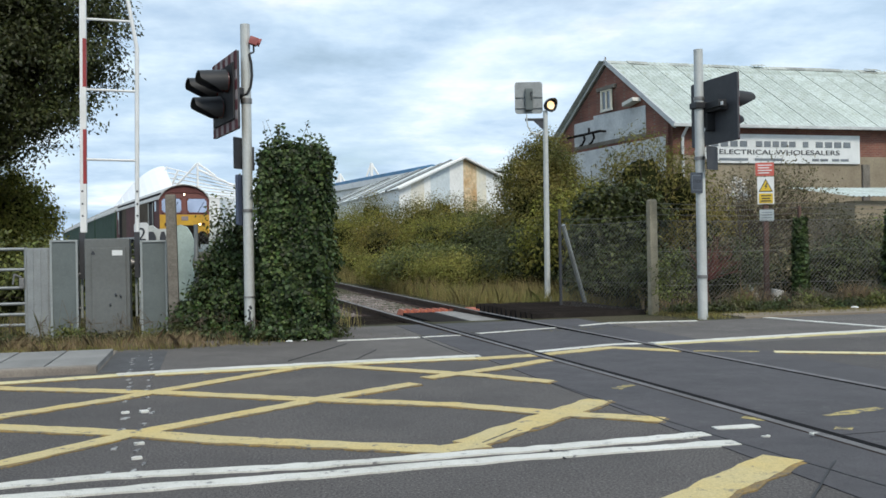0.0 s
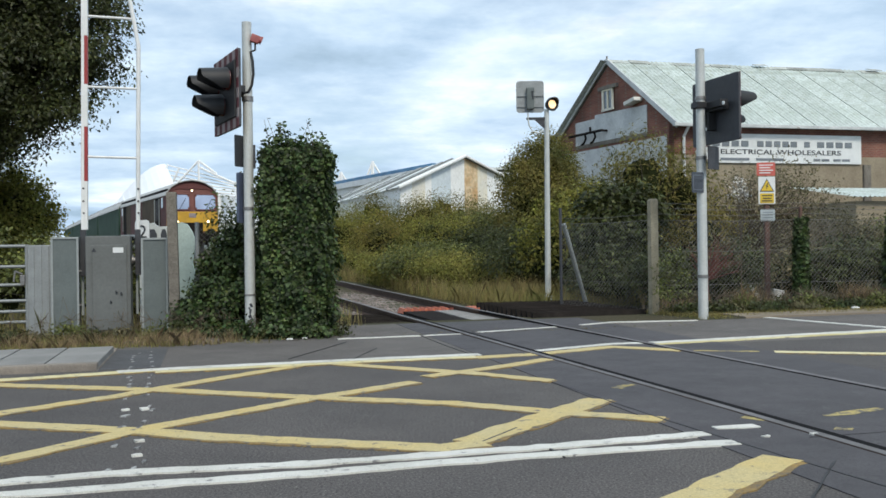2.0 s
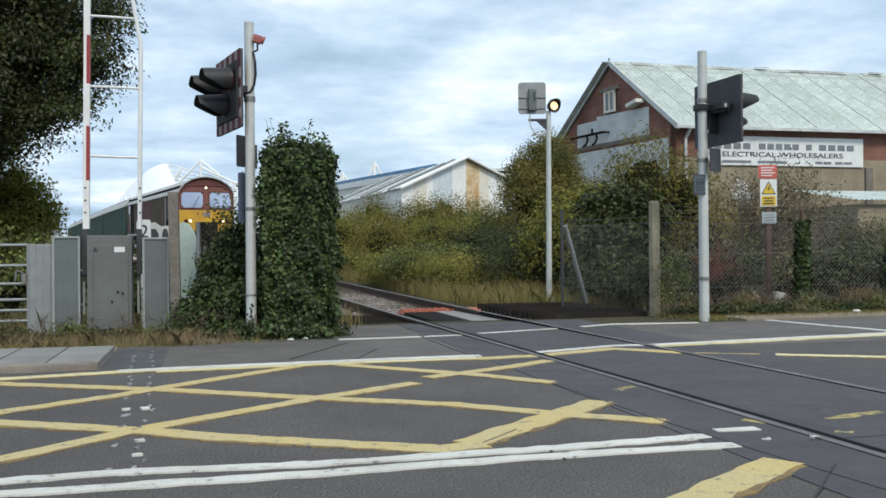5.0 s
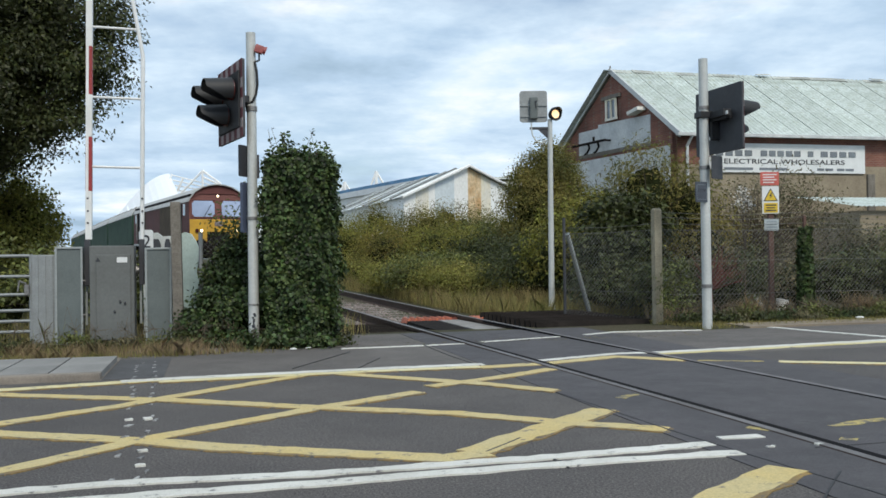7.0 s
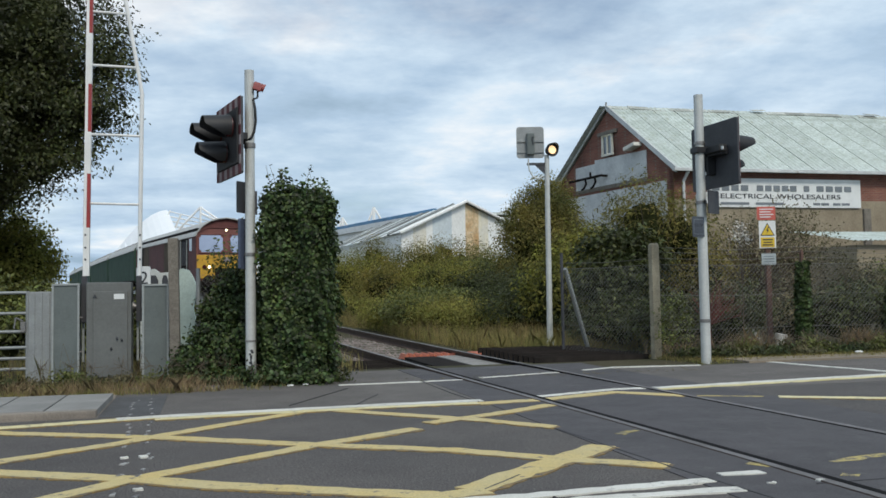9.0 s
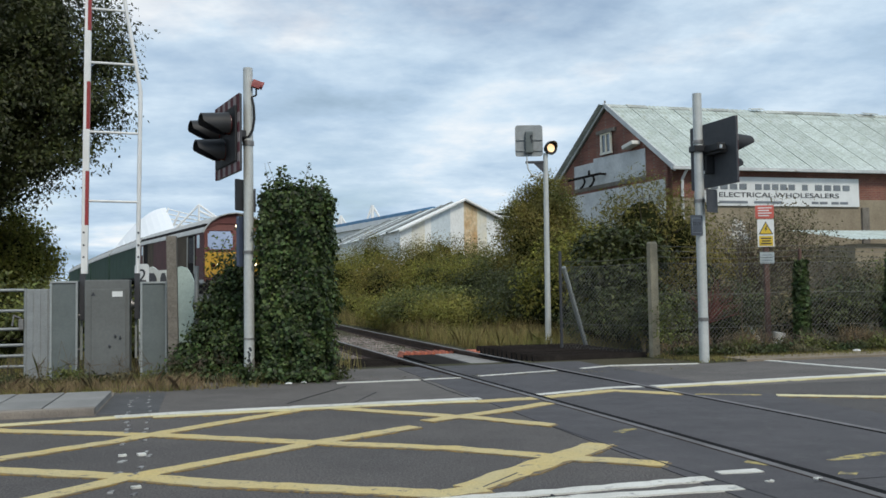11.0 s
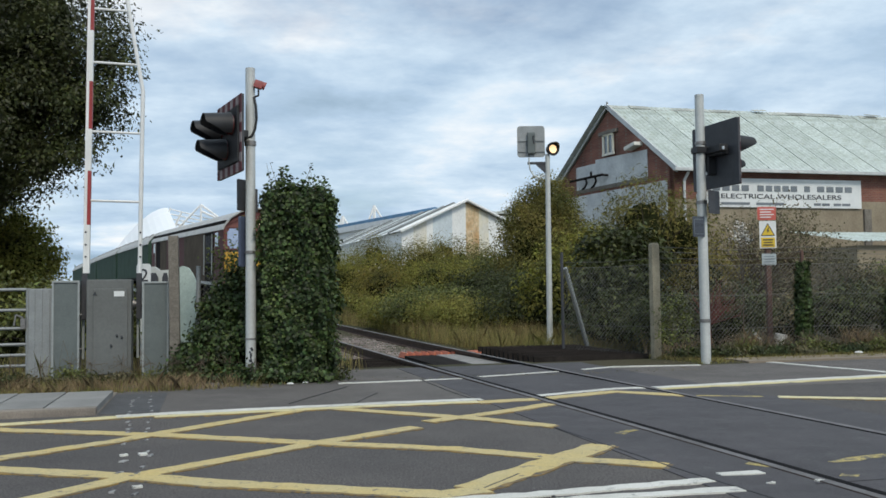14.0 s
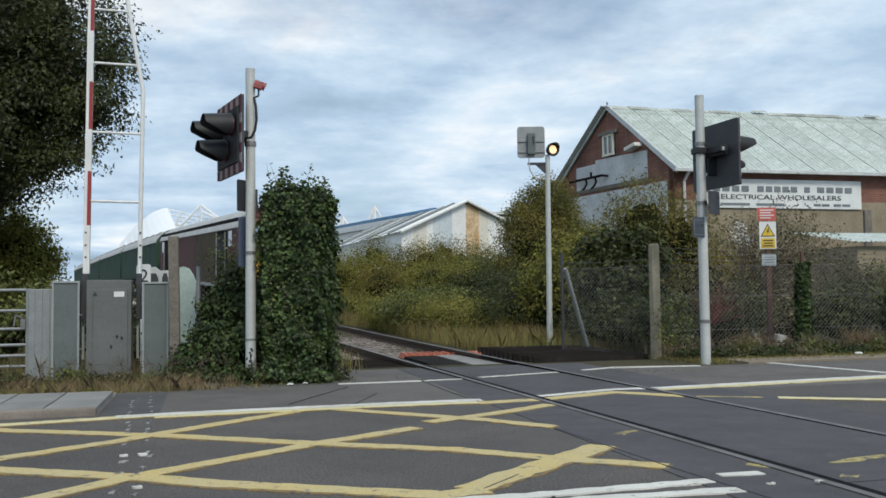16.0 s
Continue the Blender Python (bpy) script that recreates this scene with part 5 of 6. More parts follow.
    box(bm, (5, 1.6, 1.25), (10, 3.0, 2.5))
    part("wall", bm, "render", t)
    part("roof", corrugated(10.6, 3.7, 0.2, 0.02, 1), "roof", t, "pale mossy corrugated roof", m=pose(-0.3, -0.2, 2.62, 9, 0, 0))


def old_shed():
    t = thing("tin_shed", Matrix(), "tall sheet-metal shed with rusty patched gable", "building")
    g0 = 1.4
    Lc, A, Rc = Vector((-3.4, 74, 6.2)), Vector((1.9, 80, 9.15)), Vector((7.2, 86, 7.0))
    d = Vector((-11.4, 32, 0))
    cols = [(0.0, 0.16, "tin_white"), (0.16, 0.36, "tin_cream"), (0.36, 0.46, "tin_white"), (0.46, 0.77, "tin_blue"), (0.77, 1.0, "tin_white"), (1.0, 1.23, "tin_rust"), (1.23, 1.40, "tin_cream"), (1.40, 1.72, "tin_white"), (1.72, 2.0, "tin_blue")]

    def top(k):
        p = Lc.lerp(A, k) if k <= 1 else A.lerp(Rc, k - 1)
        return p
    for k0, k1, mat in cols:
        ks = [k0, 1.0, k1] if k0 < 1 < k1 else [k0, k1]
        bm = bmesh.new()
        ups = [top(k) for k in ks]
        vs = [bm.verts.new((p.x, p.y, g0)) for p in ups] + [bm.verts.new(p) for p in ups[::-1]]
        f = bm.faces.new(vs)
        bm.normal_update()
        bmesh.ops.solidify(bm, geom=[f], thickness=0.1)
        part("wall_sheet", bm, mat, t, "rusty sheet" if mat == "tin_rust" else "")
    for e0, e1 in ((Lc, A), (A, Rc)):
        up = Vector((0, 0, 0.15))
        out = (A - Lc).normalized() * (-0.5 if e0 is Lc else 0.0) + (Rc - A).normalized() * (0.5 if e1 is Rc else 0.0)
        a, b2 = (e0 + (out if e0 is Lc else Vector())) + up, (e1 + (out if e1 is Rc else Vector())) + up
        bm = bmesh.new()
        n = 26
        fw = -d.normalized() * 0.4
        prev = None
        for k in range(n + 1):
            o = fw + d * (k / n)
            h = Vector((0, 0, 0.05 * (k % 2)))
            row = (bm.verts.new(a + o + h), bm.verts.new(b2 + o + h))
            if prev:
                bm.faces.new((prev[0], prev[1], row[1], row[0]))
            prev = row
        part("roof_slope", bm, "tin_roof", t, "grey ribbed sheet roof")
        for k in range(9):                                        # weathered lap joints running up the slope
            o = d * ((0.09, 0.17, 0.30, 0.36, 0.47, 0.60, 0.69, 0.83, 0.93)[k]) + Vector((0, 0, 0.06))
            bm = bmesh.new()
            rod(bm, a + o, b2 + o, 0.06 if k % 3 else 0.11, seg=5)
            part("lap_joint", bm, "galv" if k % 2 else "cabinet", t, "dark weathered lap joint")
        bm = bmesh.new()
        rod(bm, a + fw, b2 + fw, 0.14, seg=6)
        part("verge", bm, "tin_white", t)
    for c in (Lc, Rc):
        bm = bmesh.new()
        quad_sheet(bm, (c.x, c.y, g0), (c.x + d.x, c.y + d.y, g0), (c.x + d.x, c.y + d.y, c.z), tuple(c), 0.1)
        part("side_wall", bm, "tin_white", t)
    # long blue-edged works building behind
    t = thing("works_building", Matrix(), "long pale works building with a blue roof edge", "building")
    a, b2, back = Vector((-17.5, 142, 0)), Vector((-1.3, 113, 0)), Vector((16, 9, 0))
    bm = bmesh.new()
    for p, q in ((a, b2), (b2, b2 + back), (b2 + back, a + back), (a + back, a)):
        quad_sheet(bm, p + Vector((0, 0, 1)), q + Vector((0, 0, 1)), q + Vector((0, 0, 11.1)), p + Vector((0, 0, 11.1)), 0.2)
    part("wall", bm, "tin_white", t)
    up = Vector((0, 0, 11.2))
    bm = bmesh.new()
    quad_sheet(bm, a + up, b2 + up, b2 + up + back + Vector((0, 0, 1)), a + up + back + Vector((0, 0, 1)), 0.3)
    part("roof", bm, "tin_roof", t)
    for z, h, mat in ((11.62, 0.44, "blue_trim"), (10.98, 0.84, "white_paint")):
        bm = bmesh.new()
        dd = b2 - a
        box(bm, (0, 0, 0), (dd.length + 1, 0.5, h), 0.03)
        part("fascia", bm, mat, t, m=Matrix.Translation((a + b2) / 2 + Vector((0, -0.3, z))) @ Matrix.Rotation(math.atan2(dd.y, dd.x), 4, "Z"))


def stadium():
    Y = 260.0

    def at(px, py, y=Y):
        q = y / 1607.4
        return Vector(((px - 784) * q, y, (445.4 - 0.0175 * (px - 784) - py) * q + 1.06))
    t = thing("stadium", Matrix(), "distant white stadium roof with steel trusses", "building")
    bm = bmesh.new()
    prev = None
    n = 10
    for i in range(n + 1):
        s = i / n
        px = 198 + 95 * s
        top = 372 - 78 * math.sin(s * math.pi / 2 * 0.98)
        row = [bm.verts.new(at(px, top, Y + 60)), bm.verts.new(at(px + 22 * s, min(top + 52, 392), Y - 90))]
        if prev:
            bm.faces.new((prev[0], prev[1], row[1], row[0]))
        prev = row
    bm.normal_update()
    bmesh.ops.solidify(bm, geom=bm.faces[:], thickness=1.0)
    # only the outer rim stays solid; trusses take over further in
    part("roof_shell", bm, "stadium", t, "white curved roof shell")
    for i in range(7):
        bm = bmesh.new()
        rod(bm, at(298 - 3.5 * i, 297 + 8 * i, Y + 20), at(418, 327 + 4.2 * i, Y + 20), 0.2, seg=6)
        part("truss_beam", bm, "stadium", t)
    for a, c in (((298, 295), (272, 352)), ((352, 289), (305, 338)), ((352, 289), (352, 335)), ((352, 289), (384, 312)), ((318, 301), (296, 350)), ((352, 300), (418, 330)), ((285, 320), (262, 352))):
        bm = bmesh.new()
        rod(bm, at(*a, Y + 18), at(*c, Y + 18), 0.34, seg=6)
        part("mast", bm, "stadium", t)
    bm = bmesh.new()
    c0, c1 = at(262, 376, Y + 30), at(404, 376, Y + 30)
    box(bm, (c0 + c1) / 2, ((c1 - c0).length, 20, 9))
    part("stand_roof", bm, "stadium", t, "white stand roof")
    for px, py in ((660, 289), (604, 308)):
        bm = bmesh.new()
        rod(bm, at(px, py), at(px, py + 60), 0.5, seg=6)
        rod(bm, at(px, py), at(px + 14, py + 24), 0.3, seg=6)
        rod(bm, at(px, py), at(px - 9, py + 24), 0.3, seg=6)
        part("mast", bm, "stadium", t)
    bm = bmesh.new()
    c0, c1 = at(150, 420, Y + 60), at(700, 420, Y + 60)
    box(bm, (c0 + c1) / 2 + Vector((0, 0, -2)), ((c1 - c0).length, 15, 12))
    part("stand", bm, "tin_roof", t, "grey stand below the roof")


# ---------------------------------------------------------------- locomotives
def section(inset=0.0):
    """Half outline of the body from the sill to the roof crown (y, z)."""
    return [(1.32 - inset, 1.0), (1.32 - inset, 2.98), (1.27 - inset, 3.13), (1.03 - inset, 3.43), (0.68, 3.65 - inset), (0.34, 3.75 - inset), (0.0, 3.79 - inset)]


def locomotive(name, label, paint, band, front, roof, yellow):
    t = thing(name, Matrix(), label, "locomotive", "locomotives")
    X = 10.45
    sec = section()
    # roof shell in panels
    outline = sec[1:]
    full = [(-y, z) for y, z in outline] + [(y, z) for y, z in outline[::-1][1:]]
    cuts = [-X, -8.2, -5.5, -2.2, 1.1, 4.4, 6.6, 8.5, X]
    for x0, x1 in zip(cuts, cuts[1:]):
        bm = bmesh.new()
        rows = [[bm.verts.new((x, y, z)) for y, z in full] for x in (x0 + 0.012, x1 - 0.012)]
        for i in range(len(full) - 1):
            bm.faces.new((rows[0][i], rows[0][i + 1], rows[1][i + 1], rows[1][i]))
        bm.normal_update()
        bmesh.ops.solidify(bm, geom=bm.faces[:], thickness=0.04)
        part("roof_panel", bm, roof, t, smooth=True)
        bm = bmesh.new()
        for i in range(len(full) - 1):
            rod(bm, (x1 - 0.02, full[i][0] * 1.004, full[i][1] + 0.012), (x1 - 0.02, full[i + 1][0] * 1.004, full[i + 1][1] + 0.012), 0.025, seg=5)
        part("roof_rib", bm, "loco_dark" if x1 in (8.5, -8.2) else roof, t)
    bm = bmesh.new()
    box(bm, (0, 0, 2.2), (2 * X - 0.3, 2.5, 2.3))
    part("inner_body", bm, "loco_dark", t)
    plan = [(8.55, X, paint), (6.7, 8.53, "loco_dark"), (1.3, 6.68, band), (-4.4, 1.28, paint), (-6.8, -4.42, band), (-8.5, -6.82, "loco_dark"), (-X, -8.52, paint)]
    for side in (-1, 1):
        for x0, x1, mat in plan:
            bm = bmesh.new()
            box(bm, ((x0 + x1) / 2, side * 1.30, 2.02), (x1 - x0, 0.04, 2.0), 0.008)
            part("side_panel", bm, mat, t)
        bm = bmesh.new()
        box(bm, (0, side * 1.31, 3.02), (2 * X - 0.1, 0.05, 0.05))
        box(bm, (0, side * 1.29, 0.99), (2 * X - 0.1, 0.07, 0.12))
        part("rail_trim", bm, roof, t)
        for x in (9.2, -9.2):
            bm = bmesh.new()
            box(bm, (x, side * 1.325, 2.65), (0.62, 0.02, 0.55), 0.01)
            part("cab_window", bm, "window_glass", t, "dark side window")
        for x in (8.45, 6.75, -8.45):
            bm = bmesh.new()
            rod(bm, (x, side * 1.37, 1.3), (x, side * 1.37, 2.9), 0.022, seg=6)
            part("handrail", bm, "edge", t, "pale steel handrail")
        bm = bmesh.new()
        for k in range(12):
            box(bm, (7.6 + (k - 5.5) * 0.14, side * 1.325, 2.3), (0.04, 0.02, 1.1))
        part("grille", bm, "dark", t)
    for end in (1, -1):
        rot = Matrix() if end == 1 else Matrix.Rotation(radians(180), 4, "Z")
        lean = 0.13

        def fx(z):
            return X + 0.05 - lean * max(0.0, z - 2.1)
        # end wall with the arched top
        bm = bmesh.new()
        ring = [(-1.30, 1.0), (-1.31, 2.15)] + [(-y, z - 0.02) for y, z in sec[1:]] + [(y, z - 0.02) for y, z in sec[1:][::-1][1:]] + [(1.31, 2.15), (1.30, 1.0)]
        f0 = [bm.verts.new((fx(z), y, z)) for y, z in ring]
        f1 = [bm.verts.new((X - 0.45, y, z)) for y, z in ring]
        bm.faces.new(f0)
        for i in range(len(ring)):
            j = (i + 1) % len(ring)
            bm.faces.new((f0[i], f0[j], f1[j], f1[i]))
        face = part("cab_end", bm, front, t, "arched cab front", m=rot)
        # brow over the windscreens
        bm = bmesh.new()
        arch = [(-y * 0.97, z - 0.03) for y, z in sec[2:]] + [(y * 0.97, z - 0.03) for y, z in sec[2:][::-1][1:]]
        vs = [bm.verts.new((fx(z) + 0.02, y, z)) for y, z in arch] + [bm.verts.new((fx(3.12) + 0.02, y, 3.36)) for y in (0.75, -0.75)]
        bm.faces.new(vs)
        part("brow", bm, "maroon", face, "dark brow panel")
        # yellow panel
        bm = bmesh.new()
        box(bm, (X + 0.075, 0, 1.67), (0.04, 2.60, 1.02), 0.012)
        part("warning_panel", bm, "cab_yellow" if yellow else paint, face, "bright yellow warning panel")
        bm = bmesh.new()
        box(bm, (X + 0.10, 0, 1.28), (0.03, 1.05, 0.66), 0.01)
        part("grille_panel", bm, "loco_dark", face, "black recess behind the coupling")
        for y0, y1 in ((-1.20, -0.14), (0.14, 1.20)):
            bm = bmesh.new()
            vs = [(y0, 2.30), (y1, 2.30), (y1, 3.04), (y0, 3.04)]
            f0 = [bm.verts.new((fx(z) + 0.02, y, z)) for y, z in vs]
            f = bm.faces.new(f0)
            bmesh.ops.bevel(bm, geom=bm.verts[:], offset=0.10, segments=3, affect="VERTICES")
            bm.normal_update()
            bmesh.ops.solidify(bm, geom=bm.faces[:], thickness=0.015)
            ws = part("windscreen", bm, "glass", face, "windscreen reflecting the sky")
            bm = bmesh.new()
            mid = (y0 + y1) / 2
            rod(bm, (fx(2.28) + 0.05, mid, 2.26), (fx(2.9) + 0.05, mid + 0.35, 2.86), 0.012, seg=6)
            part("wiper", bm, "loco_dark", ws)
            bm = bmesh.new()
            pts = [(fx(z) + 0.03, y, z) for y, z in ((y0, 2.27), (y1, 2.27), (y1, 3.07), (y0, 3.07), (y0, 2.27))]
            tube(bm, pts, 0.022, 6)
            part("screen_frame", bm, front, ws)
        for y, z, r, mat in ((0.0, 3.27, 0.05, "lit"), (0.78, 1.66, 0.06, "lit"), (-0.78, 1.66, 0.06, "lit"), (0.98, 1.66, 0.07, "lens"), (-0.98, 1.66, 0.07, "lens")):
            bm = bmesh.new()
            x = fx(z) + (0.10 if z < 2 else 0.03)
            rod(bm, (x - 0.06, y, z), (x, y, z), r * 1.25, r * 1.25, 14)
            hl = part("lamp_ring", bm, "loco_dark", face)
            bm = bmesh.new()
            rod(bm, (x, y, z), (x + 0.012, y, z), r, r * 0.9, 14)
            part("headlight", bm, mat if end == 1 and yellow else "lens", hl, "lit headlight" if mat == "lit" else "dark lamp")
        bm = bmesh.new()
        box(bm, (X + 0.10, 0, 1.98), (0.02, 0.36, 0.22), 0.02)
        part("emblem", bm, "stripe_white", face, "small pale emblem plate")
        for y in (-0.86, 0.86):
            bm = bmesh.new()
            rod(bm, (X, y, 1.05), (X + 0.45, y, 1.05), 0.10, seg=12)
            rod(bm, (X + 0.45, y, 1.05), (X + 0.52, y, 1.05), 0.25, 0.23, 16)
            part("buffer", bm, "loco_dark", face, smooth=True)
        bm = bmesh.new()
        box(bm, (X + 0.05, 0, 0.82), (0.2, 2.5, 0.5), 0.03)
        box(bm, (X + 0.25, 0, 1.02), (0.4, 0.14, 0.24), 0.03)
        part("buffer_beam", bm, "loco_dark", face)
    bm = bmesh.new()
    box(bm, (0, 0, 0.65), (6.5, 2.4, 0.75), 0.08)
    part("fuel_tank", bm, "loco_dark", t)
    wheels = []
    for bx in (-7.0, 7.0):
        bm = bmesh.new()
        for sy in (-0.98, 0.98):
            box(bm, (0, sy, 0.62), (4.6, 0.14, 0.4), 0.04)
        box(bm, (0, 0, 0.65), (0.6, 1.9, 0.3), 0.03)
        bogie = part("bogie", bm, "loco_dark", t, "black bogie", m=pose(bx, 0, 0))
        for wx in (-1.9, 0.0, 1.9):
            bm = bmesh.new()
            for sy in (-0.75, 0.75):
                rod(bm, (0, sy - 0.06, 0), (0, sy + 0.06, 0), 0.51, 0.51, 28)
            rod(bm, (0, -0.8, 0), (0, 0.8, 0), 0.09, seg=10)
            w = part("wheelset", bm, "steel", bogie, "steel wheelset", m=pose(wx, 0, 0.52))
            wheels.append((w, wx))
    return t, wheels


def wagon():
    """Long covered bogie wagon: plain ribbed sides under a curved pale roof."""
    t = thing("covered_wagon", Matrix(), "long dark green covered wagon with a pale curved roof", "wagon", "wagons")
    X, sec = 8.4, section()
    bm = bmesh.new()
    box(bm, (0, 0, 2.0), (2 * X - 0.1, 2.52, 1.95), 0.02)
    part("body", bm, "green_loco", t)
    for side in (-1, 1):
        for k in range(7):
            bm = bmesh.new()
            x0 = -X + 2 * X / 7 * k
            box(bm, (x0 + X / 7, side * 1.285, 2.0), (2 * X / 7 - 0.05, 0.05, 1.94), 0.01)
            part("side_panel", bm, "green_loco", t)
            bm = bmesh.new()
            box(bm, (x0 + 0.02, side * 1.295, 2.0), (0.05, 0.05, 1.96), 0.008)
            part("rib", bm, "green_loco", t)
        bm = bmesh.new()
        box(bm, (0, side * 1.30, 0.98), (2 * X, 0.10, 0.16), 0.01)
        part("sole_bar", bm, "loco_dark", t)
    outline = sec[1:]
    full = [(-y, z) for y, z in outline] + [(y, z) for y, z in outline[::-1][1:]]
    cuts = [-X + 2 * X / 6 * k for k in range(7)]
    for x0, x1 in zip(cuts, cuts[1:]):
        bm = bmesh.new()
        rows = [[bm.verts.new((x, y, z)) for y, z in full] for x in (x0 + 0.012, x1 - 0.012)]
        for i in range(len(full) - 1):
            bm.faces.new((rows[0][i], rows[0][i + 1], rows[1][i + 1], rows[1][i]))
        bm.normal_update()
        bmesh.ops.solidify(bm, geom=bm.faces[:], thickness=0.04)
        part("roof_panel", bm, "silver", t, smooth=True)
        bm = bmesh.new()
        for i in range(len(full) - 1):
            rod(bm, (x1 - 0.02, full[i][0] * 1.004, full[i][1] + 0.012), (x1 - 0.02, full[i + 1][0] * 1.004, full[i + 1][1] + 0.012), 0.03, seg=5)
        part("roof_rib", bm, "silver", t)
        bm = bmesh.new()
        box(bm, ((x0 + x1) / 2, -0.95, 3.55), (0.5, 0.3, 0.07), 0.015, Matrix.Rotation(radians(36), 4, "X"))
        part("roof_hatch", bm, "steel", t)
    for end in (-1, 1):
        bm = bmesh.new()
        ring = [(-1.30, 1.0)] + full + [(1.30, 1.0)]
        plate(bm, ring, 0.05, pose(end * (X - 0.03), 0, 0, 0, 0, 90))
        part("end_wall", bm, "green_loco", t)
        for y in (-0.86, 0.86):
            bm = bmesh.new()
            rod(bm, (end * X, y, 1.05), (end * (X + 0.45), y, 1.05), 0.09, seg=10)
            rod(bm, (end * (X + 0.45), y, 1.05), (end * (X + 0.52), y, 1.05), 0.24, seg=14)
            part("buffer", bm, "loco_dark", t, smooth=True)
    wheels = []
    for bx in (-5.9, 5.9):
        bm = bmesh.new()
        for sy in (-0.98, 0.98):
            box(bm, (0, sy, 0.58), (2.7, 0.14, 0.34), 0.04)
        box(bm, (0, 0, 0.7), (0.5, 1.9, 0.3), 0.03)
        bogie = part("bogie", bm, "loco_dark", t, "black bogie", m=pose(bx, 0, 0))
        for wx in (-0.9, 0.9):
            bm = bmesh.new()
            for sy in (-0.75, 0.75):
                rod(bm, (0, sy - 0.06, 0), (0, sy + 0.06, 0), 0.46, 0.46, 28)
            rod(bm, (0, -0.8, 0), (0, 0.8, 0), 0.08, seg=10)
            wheels.append((part("wheelset", bm, "steel", bogie, "steel wheelset", m=pose(wx, 0, 0.47)), wx))
    return t, wheels


# ---------------------------------------------------------------- plants
def leaves_at(points, normals, size, rng, kind="leaf", up=0.25, jitter=0.7, slim=0.30):
    """Leaf polygons at points, faced roughly along normals."""
    n = len(points)
    nn = normals + rng.normal(0, jitter, (n, 3)) + np.array([0, 0, up + 0.2])
    nn /= np.linalg.norm(nn, axis=1)[:, None] + 1e-9
    ref = rng.normal(0, 1, (n, 3)) + np.array([0, 0, -0.8])
    tip = ref - nn * np.sum(ref * nn, 1)[:, None]
    tip /= np.linalg.norm(tip, axis=1)[:, None] + 1e-9
    sd = np.cross(nn, tip)
    s = (size * rng.uniform(0.6, 1.35, n))[:, None]
    if kind == "ivy":
        shape = [(-0.45, 0.0), (-0.25, 0.52), (0.15, 0.42), (0.62, 0.0), (0.15, -0.42), (-0.25, -0.52)]
    else:
        shape = [(-0.6, 0.0), (-0.1, slim), (0.6, 0.0), (-0.1, -slim)]
    bend = rng.uniform(-0.25, 0.1, n)[:, None]
    co = np.stack([points + tip * s * a + sd * s * b + nn * s * (bend * abs(a) * 1.2) for a, b in shape], 1)
    return co


def clumps(blobs, count, spread, per, rng, shell=0.75, under=False):
    """Points in clusters set near the skin of ellipsoids; returns points, outward normals and the cluster middles."""
    vol = np.array([b[1][0] * b[1][1] + b[1][0] * b[1][2] + b[1][1] * b[1][2] for b in blobs])
    which = rng.choice(len(blobs), count, p=vol / vol.sum())
    c = np.array([b[0] for b in blobs], float)[which]
    r = np.array([b[1] for b in blobs], float)[which]
    d = rng.normal(0, 1, (count, 3))
    if not under:
        d[:, 2] = np.where(d[:, 2] < -0.35, -d[:, 2] * 0.5, d[:, 2])
    d /= np.linalg.norm(d, axis=1)[:, None]
    rad = shell + (1.08 - shell) * rng.random(count) ** 0.7 + rng.normal(0, 0.05, count)
    mid = c + d * r * rad[:, None]
    pts = np.repeat(mid, per, 0) + rng.normal(0, 1, (count * per, 3)) * spread * np.array([1, 1, 0.75])
    nor = np.repeat(d, per, 0)
    return pts, nor, mid


def plant(name, label, category, base, blobs, count, per, size, spread, mat, seed, group="", limbs=14, trunk=0.05, shell=0.7, core=True, limb_mat="bark", under=False, slim=0.30, fill=0.50):
    rng = np.random.default_rng(seed)
    root = Vector(base)
    t = thing(name, Matrix.Translation(root), label, category, group)
    off = np.array(base, float)
    pts, nor, mid = clumps(blobs, count, spread, per, rng, shell, under)
    keep = pts[:, 2] > base[2] + 0.02
    co = leaves_at(pts[keep], nor[keep], size, rng, slim=slim) - off
    part("crown", raw_mesh("crown", co, 4, mat), None, t, "leafy crown")
    bm = bmesh.new()
    pick = rng.choice(len(mid), min(limbs, len(mid)), replace=False)
    fork = np.array(blobs[0][0], float) - off
    fork = Vector((fork[0] * 0.55, fork[1] * 0.55, max(0.25, fork[2] * 0.6)))
    rod(bm, (0, 0, -0.15), fork, trunk, trunk * 0.7, 8)
    for k in pick:
        e = Vector(mid[k] - off)
        kn = fork.lerp(e, 0.5) + Vector(rng.normal(0, 0.08, 3)) + Vector((0, 0, 0.1))
        rod(bm, fork, kn, trunk * 0.45, trunk * 0.28, 6)
        rod(bm, kn, e, trunk * 0.28, trunk * 0.08, 5)
    tagged(part("trunk" if trunk > 0.02 else "stem", bm, limb_mat, t, "trunk and limbs" if trunk > 0.02 else "thin stems"), kind="" if trunk > 0.02 else "stuff")
    # added solid dark blobs stand in for the shade inside the crown
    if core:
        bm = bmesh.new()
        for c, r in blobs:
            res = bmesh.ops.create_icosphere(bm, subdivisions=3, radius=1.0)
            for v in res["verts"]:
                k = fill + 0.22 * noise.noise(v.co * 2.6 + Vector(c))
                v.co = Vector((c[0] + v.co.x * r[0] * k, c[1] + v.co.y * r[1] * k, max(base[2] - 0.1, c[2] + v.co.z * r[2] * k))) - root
        part("inner_growth", bm, "shade_core", t, "solid dark filler coloured as the shade between leaves")
    return t


